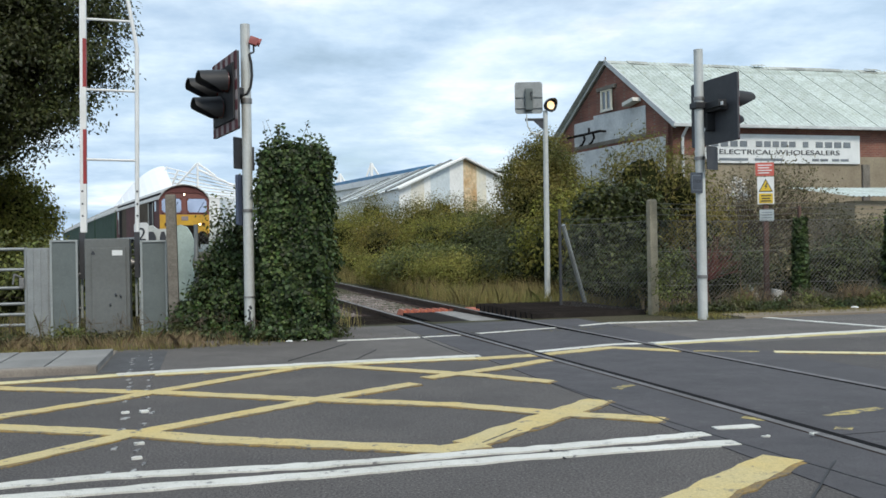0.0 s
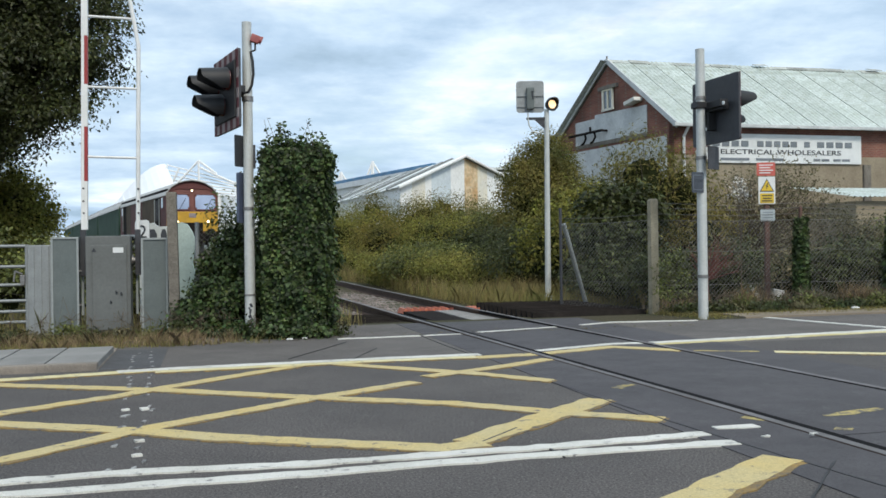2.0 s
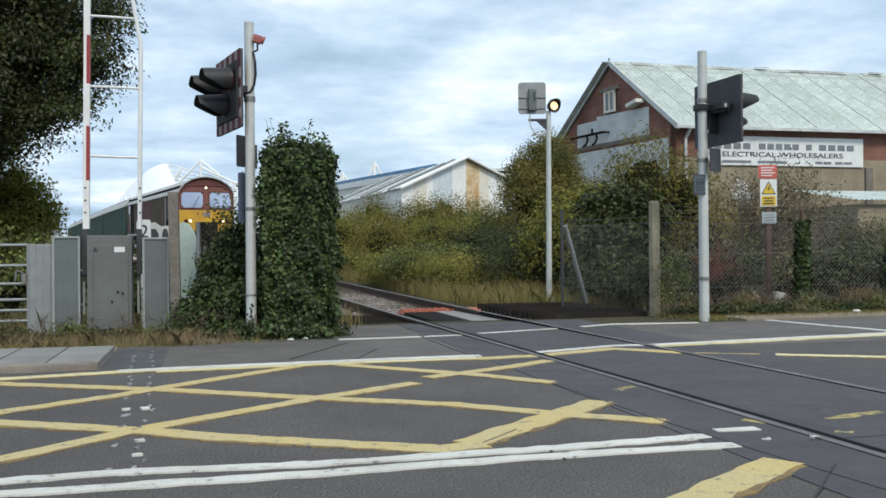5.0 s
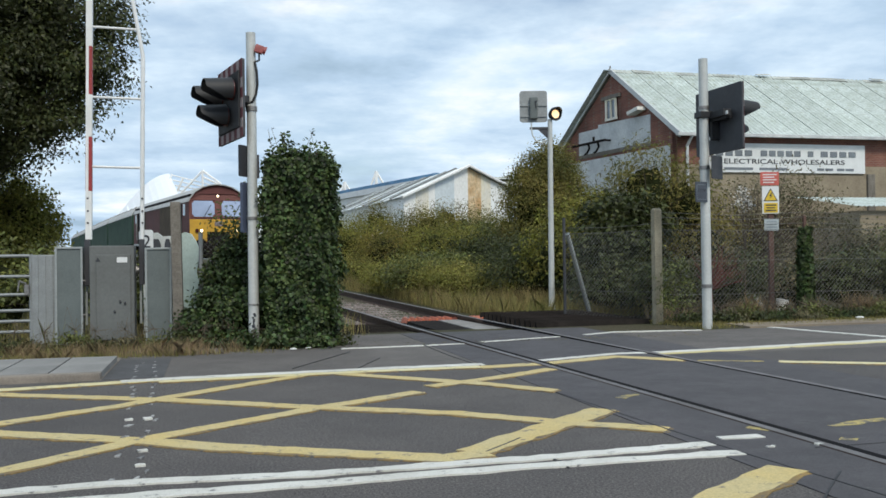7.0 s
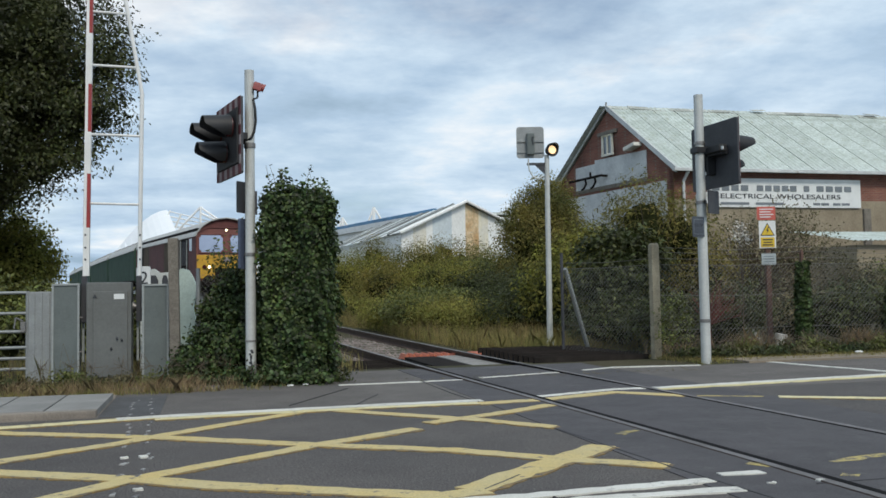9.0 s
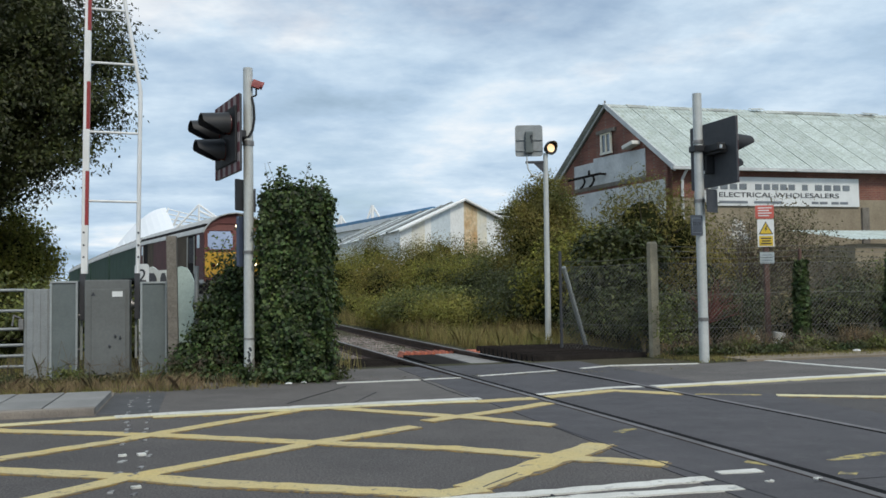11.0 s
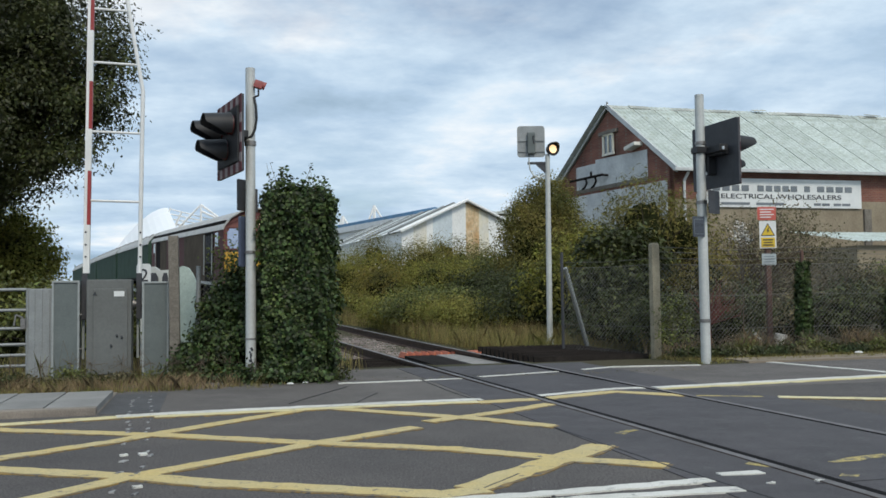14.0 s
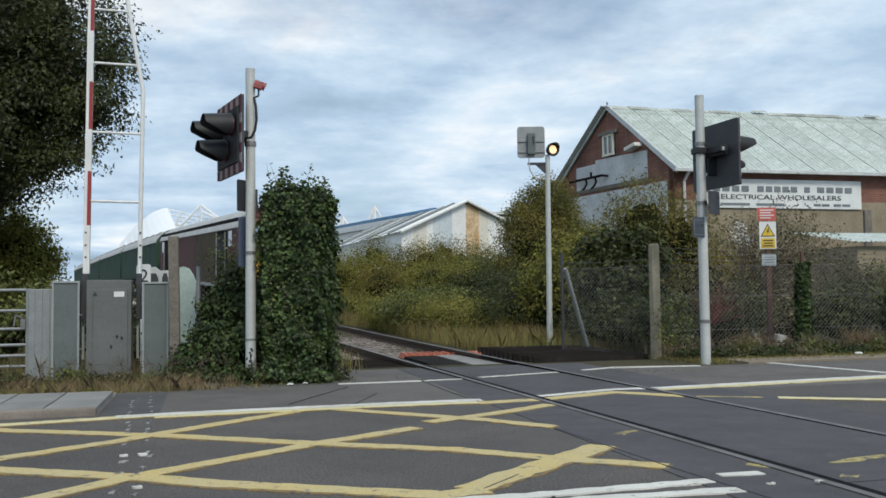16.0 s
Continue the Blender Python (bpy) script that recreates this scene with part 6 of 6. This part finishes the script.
def ivy_column():
    rng = np.random.default_rng(11)
    t = thing("ivy_clad_pier", Matrix.Translation((-1.88, 11.75, 0)), "square pier wholly covered in dark green ivy", "ivy")
    # pier box coloured near-black to give the shade behind the leaves
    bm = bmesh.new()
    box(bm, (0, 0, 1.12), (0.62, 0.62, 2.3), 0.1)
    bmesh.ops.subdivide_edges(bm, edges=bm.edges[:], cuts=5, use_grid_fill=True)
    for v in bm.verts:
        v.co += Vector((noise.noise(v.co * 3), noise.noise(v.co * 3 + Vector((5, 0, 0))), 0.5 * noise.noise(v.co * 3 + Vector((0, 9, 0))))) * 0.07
    part("pier", bm, "shade_core", t, "pier in a dark colour standing for shade behind leaves")
    n = 27000
    face = rng.choice(4, n, p=[0.46, 0.22, 0.18, 0.14])
    a, b = rng.uniform(-0.5, 0.5, n), rng.random(n)
    bulge = np.array([0.15 * noise.noise(Vector((x * 3.2, z * 2.6, f * 7.0))) for x, z, f in zip(a, b * 2.3, face)])
    depth = bulge + rng.normal(0, 0.035, n)
    p, nr = np.zeros((n, 3)), np.zeros((n, 3))
    for f, (nx, ny) in enumerate(((0, -1), (1, 0), (-1, 0))):
        k = face == f
        half = 0.36
        p[k, 0] = a[k] * 0.78 if f == 0 else nx * (half + depth[k] + 0.02)
        p[k, 1] = -(half + depth[k]) if f == 0 else a[k] * 0.78
        p[k, 2] = b[k] * 2.36
        nr[k] = (nx, ny, 0.15)
    k = face == 3
    p[k] = np.stack([a[k] * 0.82, rng.uniform(-0.38, 0.38, k.sum()), 2.27 + depth[k] * 2.2 + 0.05 * np.sin(a[k] * 23) + np.abs(rng.normal(0, 0.05, k.sum()))], 1)
    nr[k] = (0, -0.2, 1)
    part("leaves", raw_mesh("leaves", leaves_at(p, nr, 0.043, rng, "ivy", 0.15, 0.66), 6, "ivy"), None, t, "overlapping dark green ivy leaves")
    # loose sprays above and at the edges
    co, bm = [], bmesh.new()
    for k in range(38):
        x = rng.uniform(-0.38, 0.38)
        s = Vector((x, rng.uniform(-0.4, 0.3), 2.3))
        e = s + Vector((rng.normal(0, 0.10), rng.normal(0, 0.06), rng.uniform(0.04, 0.17) + (0.34 if k % 7 == 0 else 0)))
        rod(bm, s, e, 0.004, 0.002, 4)
        m = 9
        pts = np.array([tuple(s.lerp(e, rng.random() ** 0.7)) for _ in range(m)]) + rng.normal(0, 0.022, (m, 3))
        co.append(leaves_at(pts, np.tile([0, -1, 0.3], (m, 1)), 0.042, rng, "ivy"))
    part("sprays", raw_mesh("sprays", np.concatenate(co), 6, "ivy"), None, t, "loose ivy sprays")
    tagged(part("stem", bm, "twig", t), kind="stuff")
    # trailing ivy over the low fence
    t = thing("ivy_mound", Matrix.Translation((-2.9, 12.0, 0)), "low mound of dark ivy and bramble", "ivy")
    blobs = [((-3.02, 12.6, 0.80), (0.30, 0.28, 0.50)), ((-2.82, 12.62, 1.15), (0.22, 0.22, 0.50)), ((-2.55, 12.15, 0.42), (0.42, 0.4, 0.62)), ((-3.0, 12.1, 0.28), (0.46, 0.42, 0.46)), ((-3.28, 11.9, 0.12), (0.30, 0.35, 0.30)), ((-2.4, 12.5, 0.7), (0.30, 0.4, 0.78)), ((-2.85, 12.75, 0.5), (0.6, 0.35, 0.62)), ((-2.8, 11.45, 0.03), (0.42, 0.22, 0.14)), ((-2.1, 11.2, 0.03), (0.5, 0.16, 0.16)), ((-1.65, 11.22, 0.02), (0.26, 0.12, 0.10))]
    pts, nor, mid = clumps(blobs, 1250, 0.065, 15, rng, 0.70)
    keep = pts[:, 2] > 0.0
    part("leaves", raw_mesh("leaves", leaves_at(pts[keep], nor[keep], 0.04, rng, "ivy") - np.array([-2.9, 12.0, 0]), 6, "ivy"), None, t, "dark green ivy leaves")
    # dark solid blobs paint the shade in the gaps of the mound
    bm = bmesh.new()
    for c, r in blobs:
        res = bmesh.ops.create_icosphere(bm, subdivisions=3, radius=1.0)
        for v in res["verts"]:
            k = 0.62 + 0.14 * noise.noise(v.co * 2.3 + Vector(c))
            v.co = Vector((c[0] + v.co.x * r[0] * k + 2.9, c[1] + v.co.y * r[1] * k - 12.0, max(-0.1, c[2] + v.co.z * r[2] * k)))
    part("inner_growth", bm, "shade_core", t)
    plant("bramble_bush", "sparse bramble sprays rising from the ivy", "shrub", (-2.9, 12.9, 0.0), [((-2.95, 12.85, 0.9), (0.45, 0.3, 0.55)), ((-2.5, 12.95, 1.15), (0.3, 0.3, 0.6)), ((-2.55, 12.6, 1.7), (0.25, 0.2, 0.6)), ((-3.15, 13.0, 1.4), (0.26, 0.2, 0.55))], 190, 12, 0.05, 0.08, "leaf_green", 55, limbs=60, trunk=0.012, shell=0.3, core=False, limb_mat="twig")
    # ivy on the fence post and at the far end of the fence
    for x, y, h, w, n, sd in ((5.97, 15.18, 1.62, 0.13, 1900, 3), (7.85, 15.55, 1.75, 0.30, 3200, 4)):
        t = thing("ivy_clad_post", Matrix.Translation((x, y, -0.1)), "fence post wrapped in green ivy", "ivy")
        r2 = np.random.default_rng(sd)
        ang, z = r2.uniform(0, 2 * math.pi, n), h * r2.random(n)
        rad = w * (0.75 + 0.3 * r2.random(n)) * (1 - 0.25 * (z / h) ** 3)
        p = np.stack([rad * np.cos(ang), rad * np.sin(ang), z], 1)
        part("leaves", raw_mesh("leaves", leaves_at(p, np.stack([np.cos(ang), np.sin(ang), 0 * z], 1), 0.065, r2, "ivy"), 6, "ivy"), None, t, "green ivy leaves")
        # near-black rod puts shade behind the leaves round the post
        bm = bmesh.new()
        rod(bm, (0, 0, -0.05), (0, 0, h * 0.96), w * 0.6, w * 0.45, 8)
        part("stems", bm, "shade_core", t)


def blades(name, label, pts, height, mat, seed, width=0.008, lean=0.25):
    rng = np.random.default_rng(seed)
    n = len(pts)
    h = height * rng.uniform(0.45, 1.25, n)
    d = rng.uniform(0, 2 * math.pi, n)
    bx = np.stack([np.cos(d), np.sin(d), 0 * d], 1) * width
    tipoff = np.stack([rng.normal(0, lean, n) * h, rng.normal(0, lean, n) * h, h], 1)
    mid = pts + tipoff * np.array([0.35, 0.35, 0.6])
    co = np.stack([pts - bx, pts + bx, mid + bx * 0.7, pts + tipoff, mid - bx * 0.7], 1)
    return solo(name, raw_mesh(name, co, 5, mat), None, label, "grass", kind="stuff")


def grass_field(u0, u1, v0, v1, n, rng, test=None):
    u, v = rng.uniform(u0, u1, n), rng.uniform(v0, v1, n)
    x, y = CU * u - SU * v, SU * u + CU * v
    keep = np.ones(n, bool) if test is None else np.array([test(a, b) for a, b in zip(x, y)])
    x, y = x[keep], y[keep]
    z = np.array([land(a, b) for a, b in zip(x, y)]) - 0.02
    return np.stack([x, y, z], 1)


def greenery():
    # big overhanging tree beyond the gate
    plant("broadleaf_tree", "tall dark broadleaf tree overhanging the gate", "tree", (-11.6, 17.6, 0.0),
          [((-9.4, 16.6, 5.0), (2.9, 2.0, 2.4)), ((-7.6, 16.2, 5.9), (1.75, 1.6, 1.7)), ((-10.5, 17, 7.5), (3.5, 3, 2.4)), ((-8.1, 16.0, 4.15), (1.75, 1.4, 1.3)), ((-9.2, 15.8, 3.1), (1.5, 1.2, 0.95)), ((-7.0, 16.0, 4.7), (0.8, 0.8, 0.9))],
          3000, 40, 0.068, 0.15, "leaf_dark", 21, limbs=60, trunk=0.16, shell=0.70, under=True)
    plant("broadleaf_tree", "thin hanging outer boughs of a broadleaf tree", "tree", (-11.4, 17.4, 0.0),
          [((-6.2, 15.7, 4.2), (0.80, 0.7, 1.2)), ((-5.8, 15.6, 5.1), (0.5, 0.6, 0.9)), ((-6.5, 15.6, 3.5), (0.7, 0.5, 0.6)), ((-7.1, 15.7, 3.3), (0.6, 0.5, 0.5))],
          430, 22, 0.065, 0.11, "leaf_deep", 22, limbs=50, trunk=0.03, shell=0.15, core=False)
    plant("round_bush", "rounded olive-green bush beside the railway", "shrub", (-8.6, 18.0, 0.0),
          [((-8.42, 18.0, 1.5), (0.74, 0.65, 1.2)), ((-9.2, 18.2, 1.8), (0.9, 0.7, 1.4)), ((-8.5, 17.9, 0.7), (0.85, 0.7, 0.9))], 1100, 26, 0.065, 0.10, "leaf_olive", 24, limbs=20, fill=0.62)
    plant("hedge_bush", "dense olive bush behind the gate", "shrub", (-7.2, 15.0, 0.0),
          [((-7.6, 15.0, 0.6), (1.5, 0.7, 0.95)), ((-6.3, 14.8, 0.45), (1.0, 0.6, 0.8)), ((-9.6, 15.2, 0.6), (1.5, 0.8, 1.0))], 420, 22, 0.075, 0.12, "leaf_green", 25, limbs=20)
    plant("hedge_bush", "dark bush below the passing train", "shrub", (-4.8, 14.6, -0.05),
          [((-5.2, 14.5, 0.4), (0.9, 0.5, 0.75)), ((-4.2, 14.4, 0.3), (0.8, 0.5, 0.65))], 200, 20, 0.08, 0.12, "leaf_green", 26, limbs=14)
    # scrub bank right of the track
    rnd = random.Random(8)
    # leaf_deep bushes carry the shade of the hollow below the maple as leaf colour
    spots = [(-1.6, 29, 1.75, "leaf_autumn"), (0.2, 27, 1.85, "leaf_olive"), (1.7, 25.5, 1.6, "leaf_deep"), (-3.6, 34, 2.2, "leaf_olive"), (-1.0, 34, 2.5, "leaf_maple"), (1.4, 31, 2.3, "leaf_maple"),
             (3.0, 28, 1.9, "leaf_olive"), (0.6, 23.0, 0.85, "leaf_yellow"), (-0.8, 25.3, 0.85, "leaf_yellow"), (2.2, 22.0, 1.15, "leaf_deep"), (-0.1, 24.2, 1.1, "leaf_green"), (0.9, 22.8, 0.7, "leaf_yellow"), (-5.6, 40, 2.4, "leaf_olive"), (-3.0, 41, 2.7, "leaf_autumn"), (-2.4, 31.0, 1.0, "leaf_yellow"), (2.3, 24.0, 1.5, "leaf_deep"), (0.9, 29.0, 2.0, "leaf_green"), (0.6, 38, 2.7, "leaf_autumn"), (-8.2, 47, 1.9, "leaf_olive"), (-6.0, 49, 2.3, "leaf_autumn")]
    for k, (x, y, h, mat) in enumerate(spots):
        z = land(x, y)
        bl = [((x, y, z + h * 0.45), (1.5, 1.2, h * 0.62)), ((x + rnd.uniform(-0.9, 0.9), y + 0.3, z + h * 0.7), (0.9, 0.8, h * 0.42)), ((x + rnd.uniform(-1, 1), y - 0.4, z + h * 0.5), (0.8, 0.7, h * 0.5))]
        plant("scrub_bush", {"leaf_olive": "untidy olive-green scrub bush", "leaf_yellow": "low yellowing weedy scrub", "leaf_green": "dark green scrub bush"}.get(mat, "scrub bush turning brown in autumn or darkened for a shaded hollow"), "shrub", (x, y, z), bl, 330, 30, 0.062, 0.15, mat, 100 + k, "trackside scrub", limbs=46, trunk=0.03, shell=0.66, slim=0.24)
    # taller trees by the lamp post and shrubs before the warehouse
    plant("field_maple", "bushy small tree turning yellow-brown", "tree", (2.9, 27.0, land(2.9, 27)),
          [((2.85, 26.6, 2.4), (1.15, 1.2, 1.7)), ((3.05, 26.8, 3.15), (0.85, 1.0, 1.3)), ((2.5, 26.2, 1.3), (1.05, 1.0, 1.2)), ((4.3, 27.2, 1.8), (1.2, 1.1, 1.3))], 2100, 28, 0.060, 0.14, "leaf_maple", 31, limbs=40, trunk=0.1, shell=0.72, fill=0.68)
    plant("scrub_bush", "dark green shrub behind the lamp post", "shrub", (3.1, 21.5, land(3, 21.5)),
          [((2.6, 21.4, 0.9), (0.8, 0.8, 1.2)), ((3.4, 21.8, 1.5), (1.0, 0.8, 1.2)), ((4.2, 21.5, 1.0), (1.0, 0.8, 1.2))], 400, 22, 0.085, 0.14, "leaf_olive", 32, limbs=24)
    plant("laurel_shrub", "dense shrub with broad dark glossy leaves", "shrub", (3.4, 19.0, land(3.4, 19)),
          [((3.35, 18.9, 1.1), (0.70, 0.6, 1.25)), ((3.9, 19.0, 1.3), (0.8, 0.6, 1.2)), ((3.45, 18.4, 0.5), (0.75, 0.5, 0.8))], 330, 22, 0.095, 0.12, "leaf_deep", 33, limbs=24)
    plant("willow_shrub", "tall shrub with narrow yellowing leaves", "shrub", (4.6, 20.0, land(4.6, 20)),
          [((4.4, 19.9, 2.35), (0.9, 0.8, 1.25)), ((5.2, 20.2, 2.1), (0.9, 0.8, 1.15)), ((4.3, 19.6, 1.1), (1.0, 0.7, 1.0)), ((5.6, 19.8, 1.2), (1.0, 0.7, 1.0))], 520, 20, 0.085, 0.15, "leaf_maple", 34, limbs=110, trunk=0.04, shell=0.55, slim=0.17)
    plant("willow_shrub", "twiggy brown shrub thinning towards the top", "shrub", (7.2, 20.5, land(7, 20.5)),
          [((6.6, 20.4, 1.6), (1.1, 0.9, 1.1)), ((7.6, 20.6, 2.1), (1.0, 0.8, 1.1)), ((8.3, 20.8, 1.5), (1.0, 0.8, 1.2)), ((7.0, 20.0, 0.9), (1.4, 0.7, 0.9))], 480, 16, 0.055, 0.16, "leaf_brown", 35, limbs=240, trunk=0.04, shell=0.35, limb_mat="twig", core=False)
    for k, (x, y, h, mat) in enumerate(((4.2, 16.9, 1.0, "leaf_deep"), (5.2, 17.3, 1.15, "leaf_deep"), (7.1, 18.6, 1.1, "leaf_brown"), (7.8, 17.9, 1.15, "leaf_deep"), (9.2, 18.4, 1.2, "leaf_green"), (3.25, 17.9, 1.0, "leaf_deep"), (10.8, 19, 1.5, "leaf_green"), (9.4, 21, 1.6, "leaf_brown"), (11.5, 22, 1.5, "leaf_green"), (13.5, 22, 1.6, "leaf_green"))):
        z = land(x, y)
        plant("bramble_bush", "low tangled bramble behind the fence", "shrub", (x, y, z), [((x, y, z + h * 0.45), (0.95, 0.55, h * 0.62)), ((x + 0.4, y + 0.2, z + h * 0.65), (0.6, 0.4, h * 0.45))], 170, 18, 0.075, 0.12, mat, 200 + k, "brambles", limbs=40, trunk=0.03, shell=0.5, limb_mat="twig")
    for k in range(13):                                           # weeds at the foot of the cabinets and the ivy
        x, y = -5.4 + 0.33 * k, 11.28 + 0.02 * k + 0.1 * (k % 3)
        h = (0.13, 0.08, 0.20, 0.10)[k % 4]
        plant("verge_weed", "low leafy weeds at the edge of the footway", "weed", (x, y, land(x, y)), [((x, y, land(x, y) + h * 0.4), (0.20, 0.12, h * 0.6))], 34, 14, 0.04, 0.05, ("leaf_deep", "leaf_brown", "leaf_green")[k % 3], 340 + k, "footway weeds", limbs=12, trunk=0.006, core=False, limb_mat="twig")
    for k in range(26):
        x = 3.55 + 0.25 * k
        y = 14.38 + 0.26 * (x - 3.35) - 0.28 + 0.1 * (k % 3)
        h = (0.42, 0.24, 0.18, 0.3, 0.2)[k % 5] * (2.4 if k < 1 else 0.5)
        plant("verge_weed", "low leafy weeds at the foot of the fence", "weed", (x, y, land(x, y)), [((x, y, land(x, y) + h * 0.4), (0.26, 0.16, h * 0.6))], 50, 14, 0.042, 0.06, ("leaf_green", "leaf_deep", "ivy", "leaf_deep", "leaf_brown")[k % 5], 300 + k, "fence weeds", limbs=12, trunk=0.008, core=False, limb_mat="twig")
    for k, (x, y, h) in enumerate(((16, 30, 1.5), (20, 31, 1.6), (24, 32, 1.8), (-22, 33, 2.6), (-27, 37, 3.0))):
        z = land(x, y)
        plant("far_bush", "dense green bush in the distance", "shrub", (x, y, z), [((x, y, z + h * 0.5), (2.4, 1.6, h * 0.6)), ((x + 1, y, z + h * 0.7), (1.4, 1.2, h * 0.45))], 260, 20, 0.13, 0.25, "leaf_green", 240 + k, "distant bushes", limbs=16)

    plant("bare_shrub", "bare shrub with dull red stems behind the fence", "shrub", (4.75, 16.3, land(4.7, 16.3)), [((4.7, 16.3, 0.8), (0.5, 0.2, 0.7)), ((5.1, 16.4, 0.7), (0.35, 0.2, 0.6))], 60, 6, 0.05, 0.06, "leaf_brown", 61, limbs=60, trunk=0.022, shell=0.6, core=False, limb_mat="redtwig")
    plant("seeding_clematis", "climber with fluffy pale seed heads", "climber", (5.3, 16.2, land(5.3, 16.2)), [((5.3, 16.2, 1.95), (0.18, 0.12, 0.34))], 30, 9, 0.035, 0.05, "petal", 62, limbs=14, trunk=0.012, shell=0.3, core=False, limb_mat="twig", slim=0.4)
    rng = np.random.default_rng(77)
    pts, nor, _ = clumps([((-1.4, 29, 1.9), (1.6, 1.2, 1.2)), ((0.4, 27, 1.7), (1.5, 1.0, 1.2)), ((-3.2, 33.5, 2.4), (1.4, 1, 1.0))], 34, 0.16, 6, rng, 0.95)
    solo("seed_heads", raw_mesh("seed_heads", leaves_at(pts, nor, 0.035, rng, slim=0.4), 4, "petal"), None, "pale seed heads among the scrub", "weeds", kind="stuff")
    # dry grass at the foot of the cabinets and fences, and along the track
    p = np.concatenate([grass_field(-3.1, -0.15, 10.85, 12.6, 4200, rng), grass_field(-3.1, 0.9, 10.75, 11.2, 1400, rng)])
    p = p[np.array([noise.noise(Vector((a * 2.2, b * 2.2, 0))) > -0.25 for a, b, _ in p])]
    blades("grass_tufts", "dry grass and weeds round the cabinets", p, 0.10, "grass_green", 1, 0.004)
    p = grass_field(-3.1, 0.6, 10.85, 11.7, 7000, rng)
    p = p[np.array([noise.noise(Vector((a * 3.1, b * 3.1, 4))) > 0.02 for a, b, _ in p])]
    blades("dry_grass_tufts", "straw-coloured grass stalks round the cabinets", p, 0.19, "grass_brown", 2, 0.0024, 0.45)
    p = np.concatenate([grass_field(6.9, 12.5, 11.9, 14.2, 9000, rng), grass_field(6.8, 14, 12.2, 13.4, 4000, rng)])
    blades("fence_grass", "rough grass and weeds along the fence", p, 0.075, "grass_green", 3, 0.005, 0.4)
    p = grass_field(6.9, 13, 12.9, 14.2, 3000, rng)
    p = p[np.array([noise.noise(Vector((a * 1.7, b * 1.7, 7))) > 0.08 for a, b, _ in p])]
    blades("fence_straw", "straw-coloured stalks along the fence", p, 0.34, "grass_brown", 4, 0.004)

    for k, (x, y, h) in enumerate(((4.88, 14.72, 0.40), (5.05, 14.85, 0.30), (6.85, 15.3, 0.42), (7.15, 15.35, 0.36), (8.2, 15.7, 0.35))):
        q = np.stack([rng.normal(x, 0.09, 240), rng.normal(y, 0.06, 240), np.full(240, land(x, y) - 0.01)], 1)
        blades("withered_tuft", "fuzzy tuft of withered brown grass", q, h, "grass_brown", 400 + k, 0.003, 0.33)

    def beside(x, y):
        o = (x - track_x(y))
        return 1.75 < o < 6.5
    p = grass_field(2.5, 16, 16.2, 34, 120000, rng, beside)
    blades("trackside_grass", "long yellow-green grass beside the track", p, 0.34, "grass_green", 5, 0.005, 0.3)
    p = grass_field(3.5, 10, 16.5, 30, 26000, rng, lambda x, y: 1.7 < x - track_x(y) < 5.5 and noise.noise(Vector((x * 1.3, y * 0.8, 2))) > -0.1)
    blades("trackside_straw", "tall straw-coloured grass beside the track", p, 0.50, "grass", 6, 0.0032, 0.26)
    p = grass_field(-8, 2.2, 12.6, 30, 16000, rng, lambda x, y: x - track_x(y) < -1.6)
    blades("verge_grass", "rough grass behind the cabinets", p, 0.35, "grass_green", 7, 0.004)
    # fallen leaves along the verge
    n = 900
    u, v = rng.uniform(-3, 9.5, n), 10.95 + np.abs(rng.normal(0, 0.28, n))
    v = np.where(u > 6.5, v + 0.9, v)
    pts = np.stack([CU * u - SU * v, SU * u + CU * v, np.full(n, 0.012)], 1)
    solo("fallen_leaves", raw_mesh("fallen_leaves", leaves_at(pts, np.tile([0, 0, 3.0], (n, 1)), 0.035, rng, jitter=0.3), 4, "leaf_brown"), None, "scattered brown fallen leaves on the verge", "leaves", kind="stuff")


# ---------------------------------------------------------------- build
ground()
carriageway()
markings()
railway()
crossing_boards()
signal_posts()
lamp_post()
barrier()
side_boxes()
fences()
warehouse()
old_shed()
stadium()
loco, loco_wheels = locomotive("diesel_locomotive", "maroon diesel locomotive with a yellow cab front and silver roof", "maroon", "goldband", "maroon_front", "silver", True)
wagons = [wagon() for _ in range(4)]
ivy_column()
greenery()
pavement_slabs()

TRAIN = [(0.0, 60.6), (2.0, 58.6), (4.0, 56.4), (7.0, 53.0), (9.0, 50.5), (11.5, 47.4), (13.0, 45.4), (14.0, 43.9), (15.0, 42.4), (16.0, 40.8)]


def train_at(t):
    return float(np.interp(t, [a for a, _ in TRAIN], [b for _, b in TRAIN]))


def motions():
    ts = [0.5 * k for k in range(33)]
    smoothed = [(train_at(t - 0.6) + train_at(t) * 2 + train_at(t + 0.6)) / 4 if 0.6 < t < 15.4 else train_at(t) for t in ts]
    up = Matrix.Translation((0, 0, 0.0))
    walk(loco, [(t, up @ track_pose(s)) for t, s in zip(ts, smoothed)])
    for w, wx in loco_wheels:
        walk(w, [(t, pose(wx, 0, 0.52) @ Matrix.Rotation((60.6 - s) / 0.51, 4, "Y")) for t, s in zip(ts, smoothed)])
    for k, (vehicle, wheels) in enumerate(wagons):
        walk(vehicle, [(t, up @ track_pose(s + 20.05 + 17.9 * k, 5.9)) for t, s in zip(ts, smoothed)])
        for w, wx in wheels:
            walk(w, [(t, pose(wx, 0, 0.47) @ Matrix.Rotation((60.6 - s) / 0.46, 4, "Y")) for t, s in zip(ts, smoothed)])


motions()
